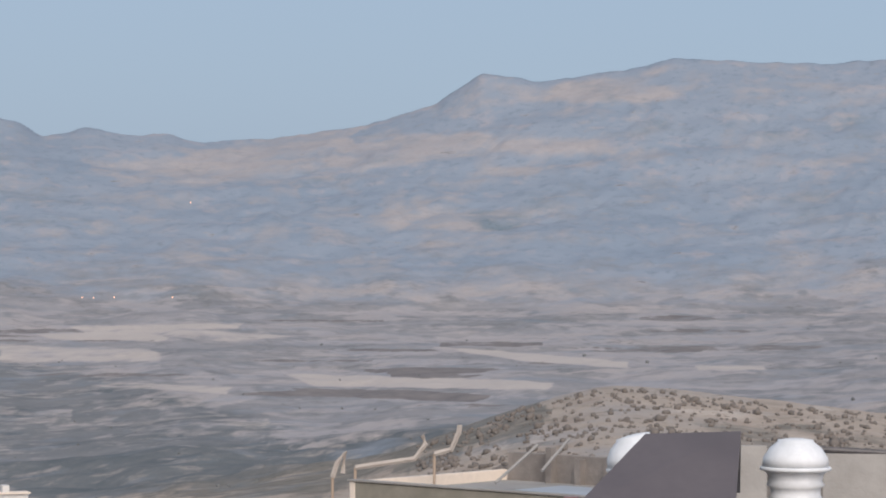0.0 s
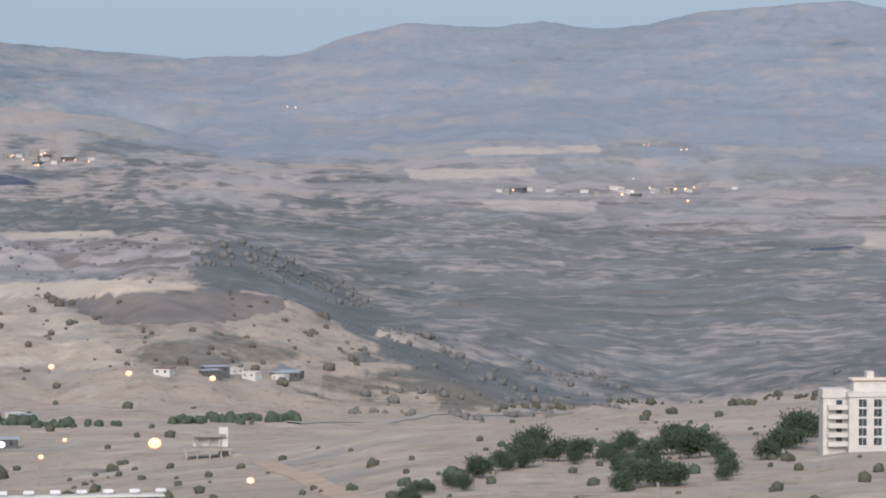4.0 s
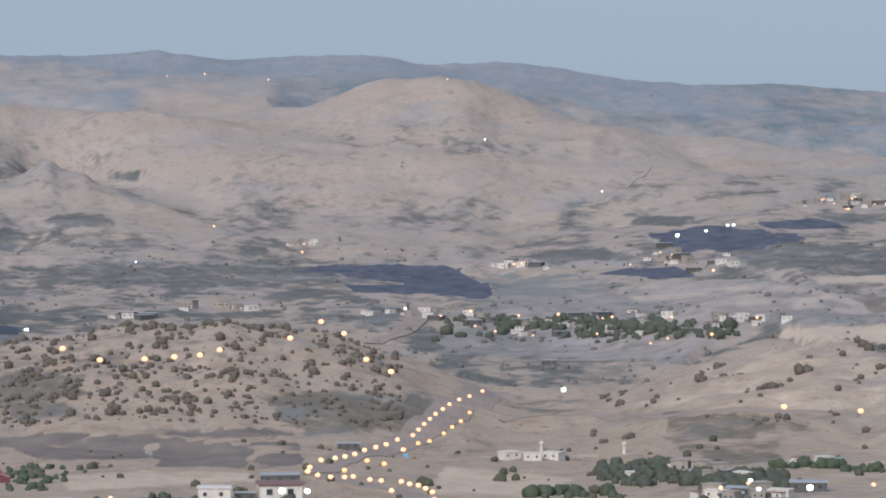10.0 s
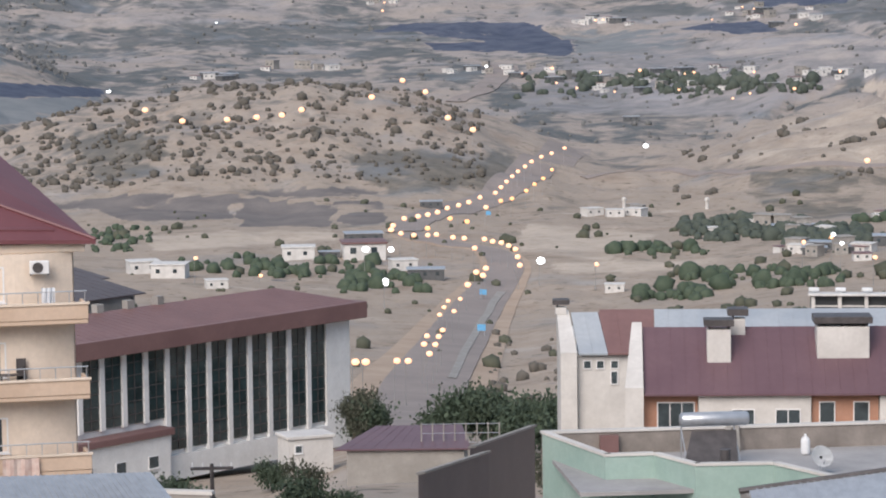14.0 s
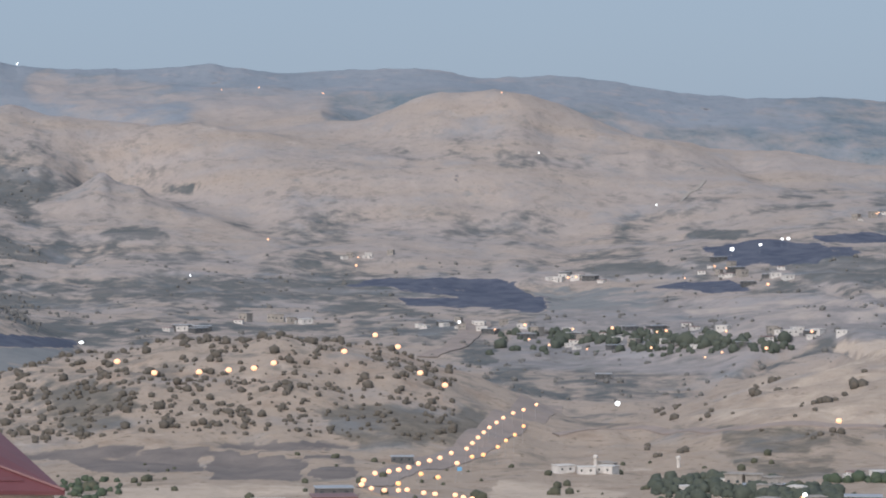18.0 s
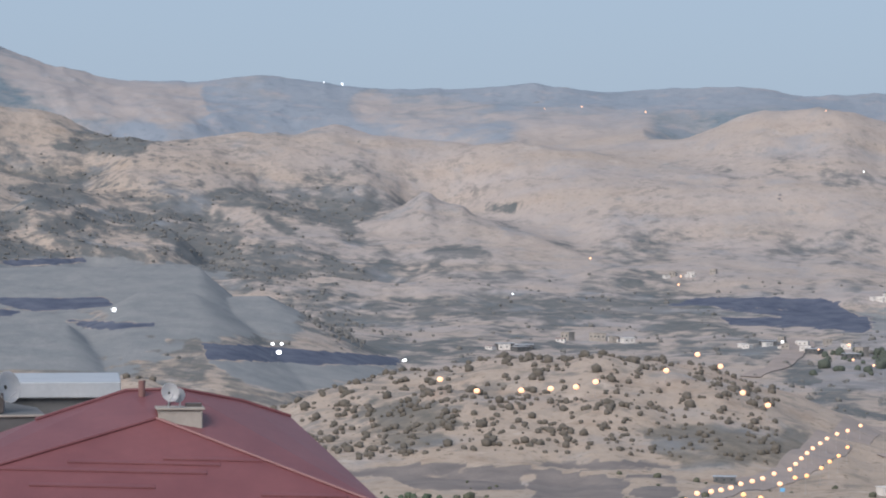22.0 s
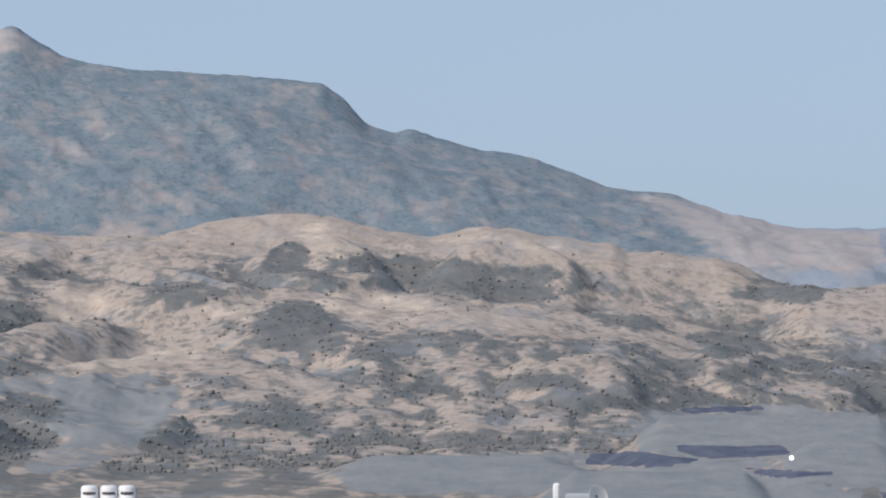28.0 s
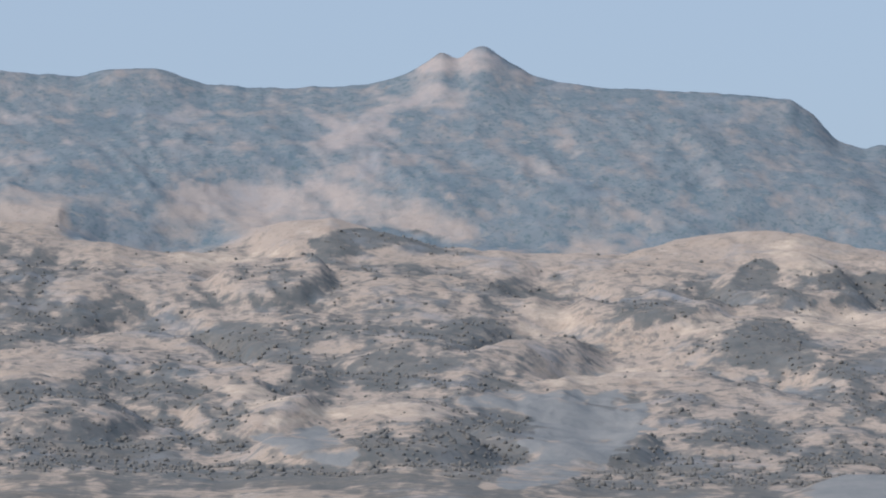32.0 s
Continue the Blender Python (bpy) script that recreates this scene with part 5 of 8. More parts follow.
LEAF_DRY = surface("grey_brown_leaf", (0.085, 0.08, 0.068), (0.125, 0.112, 0.095), 0.3, 0.85, 0.0)
BARK = surface("bark", (0.08, 0.06, 0.045), (0.12, 0.09, 0.07), 3.0)
LEAF_VALLEY = surface("dull_green_leaf", (0.05, 0.066, 0.053), (0.078, 0.094, 0.075), 0.1, 0.85, 0.0)


# ---- the cream apartment block with its red hipped roof ----
def apartment_block():
    # origin: middle of the front eave; walls 18 m wide, four storeys of 3 m
    t = thing("apartment_block", 45.09, -5.40, 123, 2.0, "cream four-storey apartment block with a red hipped sheet roof", "apartment building")
    w = 9.0
    box("wall", -w, w, 0.7, 15.5, -14, -0.1, CREAM, t)
    box("cornice", -w - 0.45, w + 0.45, 0.1, 16.1, -0.95, -0.55, CREAM, t, bevel=0.04)
    # roof: a front hip below the main ridge
    apex, rl, rr = (0.4, 5.2, 2.97), (-0.75, 9.3, 3.95), (1.6, 9.3, 4.0)
    fl, fr, bl, br = (-10.6, -0.2, 0.2), (9.85, -0.2, -0.45), (-10.6, 16.6, 0.2), (9.85, 16.6, -0.3)
    ml, mr, me = (-4.75, 7.5, 2.8), (4.45, 10.6, 3.38), (6.7, 11.2, 2.62)
    bm = bmesh.new()
    for c in (fl, fr, apex, rl, rr, bl, br, ml, mr, me):
        bm.verts.new(c)
    bmesh.ops.convex_hull(bm, input=bm.verts[:])
    roof = part("roof", bm, RED_ROOF, t, "dark red sheet roof")
    poly("eave_board", [fl, fr, (9.85, 0.0, -0.62), (-10.6, 0.0, 0.03), (-10.6, -0.25, 0.2), (9.85, -0.25, -0.45), (9.85, -0.25, -0.62), (-10.6, -0.25, 0.03)], [(4, 5, 6, 7), (0, 1, 5, 4), (7, 6, 2, 3), (0, 3, 2, 1)], RED_ROOF, roof)
    # lapped sheet joints that stand proud on the front slope
    for x0, x1, u in ((-6.3, 2.4, 0.34), (0.6, 5.2, 0.50), (-5.0, 0.2, 0.16), (4.6, 8.2, 0.10), (-3.4, 3.0, 0.44)):
        def on_slope(x, v):
            e = (x - 0.4 * v) / (1 - v)
            return Vector((x, -0.2 + 5.4 * v, (0.2 - 0.65 * (e + 10.6) / 20.45) * (1 - v) + 2.97 * v))
        lap = [on_slope(x0, u), on_slope(x1, u), on_slope(x1, u + 0.05), on_slope(x0, u + 0.05)]
        up = (Vector((0, 0, 0.07)), Vector((0, 0, 0.07)), Vector((0, 0, 0.015)), Vector((0, 0, 0.015)))
        poly("sheet_lap", [c + d for c, d in zip(lap, up)], [(0, 1, 2, 3)], RED_ROOF, roof, thick=0.05)
    for a, b in ((apex, fl), (apex, fr), (apex, rr), (rl, rr), (rl, ml), (rr, mr), (mr, me)):
        part("ridge_cap", tube_bm([Vector(a) + Vector((0, 0, 0.03)), Vector(b) + Vector((0, 0, 0.03))], 0.09, 6), RED_ROOF, roof)
    # curved bays under the eave and recessed windows between them
    for x0, x1 in ((-8.9, -5.6), (-0.2, 2.5), (4.0, 8.9)):
        bm = bmesh.new()
        n = 12
        lo = [bm.verts.new((x0 + (x1 - x0) * k / n, 0.7 - 1.0 * math.sin(math.pi * (0.12 + 0.76 * k / n)), -14)) for k in range(n + 1)]
        hi = [bm.verts.new((vt.co.x, vt.co.y, -0.95)) for vt in lo]
        for k in range(n):
            bm.faces.new((lo[k], lo[k + 1], hi[k + 1], hi[k]))
        bm.faces.new(hi + [bm.verts.new((x1, 1.0, -0.95)), bm.verts.new((x0, 1.0, -0.95))])
        bay = part("bay", bm, CREAM, t, "curved cream bay")
        for s in range(4):
            z = -3.0 * s - 3.3
            if x0 > 3:
                continue
            bm = bmesh.new()
            r0 = [Vector((x0 + (x1 - x0) * k / n, 0.58 - 1.0 * math.sin(math.pi * (0.12 + 0.76 * k / n)), z)) for k in range(n + 1)]
            a = [bm.verts.new(p) for p in r0]
            b = [bm.verts.new(p + Vector((0, 0, 0.35))) for p in r0]
            c = [bm.verts.new(p + Vector((0, 0.3, 0.35))) for p in r0]
            d = [bm.verts.new(p + Vector((0, 0.3, 0))) for p in r0]
            for p, q in ((a, b), (b, c), (d, a)):
                for k in range(n):
                    bm.faces.new((p[k], p[k + 1], q[k + 1], q[k]))
            part("band", bm, BEIGE, bay)
    for x in (-5.2, -4.1, 2.9):
        for s in range(4):
            window(t, x, -3.0 * s - 2.3, 0.9, 1.3, 0.7, 1)
    for x in (-5.45, 2.65):
        part("downpipe", tube_bm([(x, 0.55, -0.5), (x, 0.55, -13.8)], 0.09, 8), BROWN_ROOF, t)
    # balconies on the end bay
    for s, z in enumerate((-3.6, -6.75, -9.9, -13.0)):
        bal = box("balcony", 3.9, 9.35, -1.3, 0.7, z - 0.2, z, BEIGE, t, "beige balcony slab", 0.03)
        box("parapet", 3.9, 9.35, -1.34, -1.18, z, z + 0.62, BEIGE, bal, bevel=0.02)
        box("parapet", 9.2, 9.35, -1.18, 0.7, z, z + 0.62, BEIGE, bal, bevel=0.02)
        box("coping", 3.85, 9.4, -1.4, -1.12, z + 0.622, z + 0.70, CREAM, bal)
        for k in range(9):
            x = 4.1 + k * 0.64
            part("baluster", tube_bm([(x, -1.26, z + 0.70), (x, -1.26, z + 1.15)], 0.02, 6), GALVANISED, bal)
        part("handrail", tube_bm([(3.95, -1.26, z + 1.16), (9.3, -1.26, z + 1.16)], 0.03, 6), GALVANISED, bal)
        window(t, 5.3, z + 0.75, 0.65, 1.35, -0.3 + 0.1, 1)
    # clutter on the balconies
    for x, z in ((7.45, -1.75), (4.6, -5.1)):
        ac = thing("air_conditioner", 0, 0, 0, label="white air-conditioning unit on the cream wall", category="air conditioner")
        ac.matrix_world = t.matrix_world @ Matrix.Translation((x, -0.55, z))
        box("casing", -0.4, 0.4, -0.15, 0.15, 0, 0.55, WHITE_PVC, ac, bevel=0.03)
        part("fan_grille", lathe_bm([(0.05, 0), (0.22, 0), (0.22, 0.03), (0.05, 0.03)], 16), DARK_METAL, ac).matrix_local = Matrix.Translation((-0.08, -0.151, 0.28)) @ Matrix.Rotation(math.pi / 2, 4, "X")
        box("bracket", -0.38, -0.33, -0.12, 0.25, -0.05, -0.003, DARK_METAL, ac)
        box("bracket", 0.33, 0.38, -0.12, 0.25, -0.05, -0.003, DARK_METAL, ac)
    lau = tagged(part("laundry", wavy_cloth(0.55, 0.85), CLOTH), "pale blue washing hung on a balcony", "laundry")
    lau.matrix_world = t.matrix_world @ Matrix.Translation((7.75, -0.95, -2.3))
    rug = tagged(part("rug", wavy_cloth(1.5, 1.1), surface("rug_cloth", (0.55, 0.38, 0.33), (0.68, 0.56, 0.5), 3.0)), "pink patterned rug over a balcony parapet", "rug")
    rug.matrix_world = t.matrix_world @ Matrix.Translation((6.4, -1.47, -9.3))
    for z in (-6.75,):
        tb = thing("balcony_table", 0, 0, 0, label="dark wooden table with chairs on a balcony", category="table")
        tb.matrix_world = t.matrix_world @ Matrix.Translation((6.2, -0.8, z))
        box("tabletop", -0.5, 0.5, -0.25, 0.25, 0.85, 0.9, DARK_METAL, tb)
        for x in (-0.45, 0.45):
            for y in (-0.2, 0.2):
                box("leg", x - 0.03, x + 0.03, y - 0.03, y + 0.03, 0.003, 0.85, DARK_METAL, tb)
        box("chair_back", 0.2, 0.6, 0.3, 0.36, 0.5, 1.5, DARK_METAL, tb)
    # chimney block with a satellite dish
    ch = thing("roof_chimney", 0, 0, 0, label="square rendered chimney block on the red roof", category="chimney")
    ch.matrix_world = t.matrix_world @ Matrix.Translation((1.45, 5.6, 2.5))
    box("shaft", -0.95, 0.95, -0.55, 0.9, -0.6, 0.85, CONCRETE, ch, bevel=0.04)
    box("cap", -1.05, 1.05, -0.65, 1.0, 0.853, 0.95, CONCRETE, ch, bevel=0.02)
    box("flue", 0.25, 0.95, 0.1, 0.7, 0.953, 1.1, DARK_METAL, ch)
    pipe = tagged(part("vent_pipe", tube_bm([(0, 0, 0), (0, 0, 0.75)], 0.15, 10), BROWN_ROOF), "short red vent pipe on the ridge", "vent pipe")
    pipe.matrix_world = t.matrix_world @ Matrix.Translation((-0.1, 8.5, 3.7))
    dish("satellite_dish", t.matrix_world @ Matrix.Translation((0.95, 5.4, 3.45)), 0.42, 20, 15)
    dish("satellite_dish", t.matrix_world @ Matrix.Translation((1.45, 5.6, 3.45)), 0.32, 200, 10)


def wavy_cloth(w, h):
    bm = bmesh.new()
    n = 10
    g = [[bm.verts.new((w * (i / n - 0.5), 0.05 * math.sin(i * 1.7 + j * 0.2), -h * j / 6)) for j in range(7)] for i in range(n + 1)]
    for i in range(n):
        for j in range(6):
            bm.faces.new((g[i][j], g[i + 1][j], g[i + 1][j + 1], g[i][j + 1]))
    ext = bmesh.ops.extrude_face_region(bm, geom=bm.faces[:])
    for e in ext["geom"]:
        if isinstance(e, bmesh.types.BMVert):
            e.co.y += 0.02
    return bm


def dish(name, m, radius, turn, tilt):
    d = tagged(new(name), "white satellite dish on a short mast", "satellite dish")
    d.matrix_world = m @ Matrix.Rotation(radians(turn), 4, "Z")
    part("mast", tube_bm([(0, 0, 0), (0, 0, radius * 1.5)], 0.035, 8), GALVANISED, d)
    prof = [(radius * k / 8, 0.28 * radius * (k / 8) ** 2) for k in range(9)]
    bm = bmesh.new()
    rings = [[bm.verts.new((r * math.cos(2 * math.pi * a / 24), r * math.sin(2 * math.pi * a / 24), z)) for a in range(24)] for r, z in prof[1:]]
    for a, b in zip(rings, rings[1:]):
        for k in range(24):
            bm.faces.new((a[k], a[(k + 1) % 24], b[(k + 1) % 24], b[k]))
    bm.faces.new(rings[0])
    bmesh.ops.solidify(bm, geom=bm.faces[:], thickness=0.03)
    refl = part("reflector", bm, WHITE_TANK, d, smooth=True)
    refl.matrix_local = Matrix.Translation((0, -0.08, radius * 1.5)) @ Matrix.Rotation(radians(90 - tilt), 4, "X")
    part("feed_arm", tube_bm([(0, -0.1, radius * 0.7), (0, -radius * 1.0, radius * 1.2), (0, -radius * 1.05, radius * 1.45)], 0.02, 6), GALVANISED, d)
    return d


# ---- the office block with white piers and dark glazed bays ----
def office_block():
    # origin: foot of the eave at the far end of the front; x runs along the front, turned into the slope
    t = thing("office_block", 35.65, -7.18, 312, 48, "white office block with tall dark glazed bays and a brown roof", "office building")
    n, bayw, h = 12, 2.95, 10.6
    length = 3.5 + n * bayw + 3
    box("wall", -length, 0, 0.45, 13, -h - 3, 0, OFFICE_WHITE, t)
    for k in range(n):
        x1 = -3.7 - k * bayw
        low = -h if k < 8 else -7.2
        g = box("glazed_bay", x1 - bayw + 0.7, x1, 0.22, 0.44, low, -0.3, GREEN_GLASS, t, "dark green-black glazing")
        for z in [low + 0.9 + 1.28 * i for i in range(int((-0.3 - low - 0.5) / 1.28))]:
            box("transom", x1 - bayw + 0.7, x1, 0.15, 0.218, z, z + 0.09, DARK_METAL, g)
        box("mullion", x1 - 1.16, x1 - 1.09, 0.14, 0.218, low, -0.3, DARK_METAL, g)
        box("pier", x1 - bayw, x1 - bayw + 0.66, -0.02, 0.447, low - 0.5 if k < 8 else low - 0.2, 0, OFFICE_WHITE, t, "white pier", 0.04)
    box("end_pier", -3.67, 0, -0.05, 0.447, -h - 3, 0, OFFICE_WHITE, t)
    box("plinth", -3.7 - 8 * bayw, -3.7, -0.1, 0.44, -h - 3, -h - 0.5, OFFICE_WHITE, t)
    # low wing at the near end
    wing = box("wing", -length - 2, -3.7 - 8 * bayw - 0.8, -1.3, 0.44, -h - 4.5, -8.6, OFFICE_WHITE, t, "low white wing")
    box("canopy", -length - 2.3, -3.7 - 8 * bayw - 0.5, -1.7, 0.44, -8.6, -7.9, BROWN_ROOF, t, bevel=0.05)
    for k in range(3):
        window(t, -length + 2 + k * 4.4, -h - 1.0, 1.3, 1.1, -1.3, 1)
    # roof: deep fascia and a low hipped sheet
    box("fascia", -length - 1.2, 1.3, -1.5, -0.9, 0.0, 1.75, BROWN_ROOF, t, bevel=0.05)
    box("soffit", -length - 1.2, 1.3, -0.897, 13.6, 0.003, 0.2, BROWN_ROOF, t)
    box("fascia", 0.75, 1.3, -0.897, 13.6, 0.21, 1.75, BROWN_ROOF, t, bevel=0.05)
    ribbed_roof("roof", [(-length - 1.2, -0.95, 1.7), (0.9, -0.95, 1.7), (-4.5, 6.5, 3.2), (-length - 1.2, 6.5, 3.2)], 1.1, BROWN_ROOF, t, "faded brown sheet roof")
    poly("roof", [(0.9, -0.95, 1.7), (0.9, 13.6, 1.7), (-4.5, 6.5, 3.2)], [(0, 1, 2)], GALVANISED, t, "pale hip end of the roof", 0.1)
    poly("roof", [(-length - 1.2, 6.5, 3.2), (-4.5, 6.5, 3.2), (0.9, 13.6, 1.7), (-length - 1.2, 13.6, 1.7)], [(0, 1, 2, 3)], MAROON_ROOF, t, thick=0.1)
    for k in range(5):
        x = -length + 3 + k * 4.2
        box("vent_block", x, x + 0.9, 6.2, 7.0, 3.0, 4.0, CONCRETE, t)
    back = tagged(new("lean_to_roofs"), "low dark brown roofs behind the office block", "shed")
    back.matrix_world = t.matrix_world @ Matrix.Translation((-length, 16, 1.5))
    box("wall", 2, 26, 0, 8, -9, 1.5, CONCRETE, back)
    ribbed_roof("roof", [(1, -0.7, 1.6), (27, -0.7, 1.6), (25, 8.5, 3.6), (1, 8.5, 3.6)], 1.2, DARK_ROOF, back)
    ribbed_roof("roof", [(8, 9, 2.2), (31, 9, 2.2), (29, 18, 4.2), (8, 18, 4.2)], 1.2, DARK_ROOF, back)


# ---- the terrace of maroon-roofed houses ----
def chimney_block(parent, x, y, z, w, h, d=1.2, cap=0.45, mat=None):
    c = box("chimney", x, x + w, y, y + d, z, z + h, mat or WHITE_WALL, parent, "white rendered chimney with a dark cap", 0.03)
    for k in range(int(w / 1.2) + 1):
        xx = x + 0.1 + k * (w - 0.3) / max(1, int(w / 1.2))
        box("cap_leg", xx, xx + 0.12, y + 0.2, y + d - 0.2, z + h, z + h + 0.22, DARK_METAL, c)
    box("cap", x - 0.2, x + w + 0.2, y - 0.15, y + d + 0.15, z + h + 0.22, z + h + 0.22 + cap, DARK_METAL, c, "dark sheet cap", 0.03)
    return c


def terrace_houses():
    # origin: eave line at the left gable; sized to the camera's view, 27.6 pixels a metre out here
    t = thing("terraced_house", 29.94, -8.68, 190, 1.0, "terrace of white and orange houses under a maroon sheet roof", "terraced house")
    length = 33.5
    box("wall", 0, length, 0.5, 9.5, -11, -0.1, WHITE_WALL, t)
    for x0, x1 in ((0.0, 3.55), (10.9, 15.2), (22.5, 26.8)):
        box("orange_front", x0 + 0.01, x1, 0.35, 0.49, -8, -0.15, ORANGE_WALL, t, "orange rendered front")
    for x0, x1 in ((3.6, 10.85), (15.25, 22.45), (26.85, 33.4)):
        box("white_bay", x0, x1, -0.15, 0.48, -8, -0.13, WHITE_WALL, t, "white rendered bay", 0.03)
        for dx in (4.2, 8.6 - 0.0):
            window(t, x0 + dx - 2.0 if dx < 5 else x0 + dx - 3.6, -2.25, 1.35 if dx < 5 else 1.5, 1.1, -0.15, 2)
    for x0 in (1.0, 12.0, 14.2, 23.5):
        w = 2.3 if x0 == 1.0 else 0.9
        window(t, x0 if x0 < 2 else x0 - 0.55, -2.35, w, 1.6, 0.35, 3 if w > 2 else 1)
    box("string_course", 3.55, 10.9, -0.25, -0.153, -2.95, -2.75, WHITE_WALL, t)
    ribbed_roof("roof", [(0.1, -0.6, -0.05), (length, -0.6, -0.05), (length, 5.0, 3.6), (0.1, 5.0, 3.6)], 0.9, MAROON_ROOF, t, "maroon sheet roof slope")
    ribbed_roof("roof", [(length, 10.6, -0.05), (0.1, 10.6, -0.05), (0.1, 5.03, 3.6), (length, 5.03, 3.6)], 0.9, MAROON_ROOF, t)
    # white gable wall that rises past the roof
    poly("gable_wall", [(-1.15, -0.75, -12), (-1.15, -0.75, 0.4), (-0.6, 4.9, 3.95), (-0.6, 10.5, 0.4), (-0.6, 10.5, -12), (0.05, -0.75, -12), (0.05, -0.75, 0.4), (0.05, 4.9, 3.95), (0.05, 10.5, 0.4), (0.05, 10.5, -12)],
         [(0, 1, 2, 3, 4), (5, 6, 7, 8, 9), (0, 1, 6, 5), (1, 2, 7, 6), (2, 3, 8, 7), (3, 4, 9, 8)], WHITE_WALL, t, "tall white gable wall")
    chimney_block(t, 4.25, 2.0, 1.1, 1.55, 2.7)
    chimney_block(t, 5.9, 4.3, 2.6, 0.95, 1.6)
    chimney_block(t, 11.4, 2.3, 1.4, 3.4, 2.5, 2.0)
    chimney_block(t, 18.2, 1.0, 1.4, 3.3, 2.7, 2.0)
    chimney_block(t, 20.6, 0.2, 0.4, 1.6, 3.2)
    chimney_block(t, 25.4, 1.2, 0.8, 3.3, 3.2, 2.0)
    chimney_block(t, 30.6, 1.0, 0.8, 1.5, 3.3, 1.4)
    # the row behind, pale blue and brown sheets
    b = thing("terraced_house", 29.69, -7.50, 212, 1.0, "row of houses with pale blue and brown sheet roofs", "terraced house")
    b.location.z -= 0.5
    box("wall", -6.4, 34, 0.6, 8, -12, -0.1, WHITE_WALL, b)
    ribbed_roof("roof", [(0, 0, 0), (34, 0, 0), (34, 4, 1.6), (0, 4, 1.6)], 1.0, BLUE_SHEET, b, "pale blue sheet roof")
    ribbed_roof("roof", [(-4.0, -1.2, -1.6), (-0.03, -1.2, -1.6), (-0.03, 4, 1.6), (-4.0, 4, 1.6)], 0.8, BROWN_ROOF, b, "brown sheet roof")
    ribbed_roof("roof", [(28, 4.2, 0.2), (34, 4.2, 0.2), (34, 6, 1.3), (28, 6, 1.3)], 0.8, BROWN_ROOF, b)
    # the small end house with square windows
    e = thing("end_house", 31.17, -7.95, 205, 1.0, "small white end house with square windows and a sheet roof", "house")
    box("wall", -0.1, 4.0, 0.4, 7, -10, -0.1, WHITE_WALL, e)
    ribbed_roof("roof", [(0.0, -0.1, 0.1), (2.0, -0.1, 0.1), (1.4, 4.0, 2.5), (-0.5, 4.0, 2.5)], 0.7, BLUE_SHEET, e, "pale blue sheet roof")
    ribbed_roof("roof", [(2.03, -0.1, 0.1), (4.0, -0.1, 0.1), (4.0, 4.0, 2.5), (1.43, 4.0, 2.5)], 0.7, BROWN_ROOF, e, "brown sheet roof")
    poly("gable_wall", [(-1.3, -0.3, -10), (-1.3, -0.3, 0.2), (-1.5, 3.9, 2.6), (-1.5, 4.6, 2.6), (-1.5, 4.6, -10), (-0.15, -0.3, -10), (-0.15, -0.3, 0.2), (-0.65, 3.9, 2.6), (-0.65, 4.6, 2.6), (-0.65, 4.6, -10)],
         [(0, 1, 2, 3, 4), (5, 6, 7, 8, 9), (0, 1, 6, 5), (1, 2, 7, 6), (2, 3, 8, 7), (3, 4, 9, 8)], WHITE_WALL, e, "white gable wall")
    chimney_block(e, -1.6, 3.5, 2.4, 0.8, 0.5, 0.8, 0.35)
    for x in (0.35, 1.25, 2.25):
        window(e, x, -1.0, 0.45, 0.5, 0.4, 1, sill=False)
    window(e, 2.25, -2.1, 0.4, 0.85, 0.4, 1, sill=False)


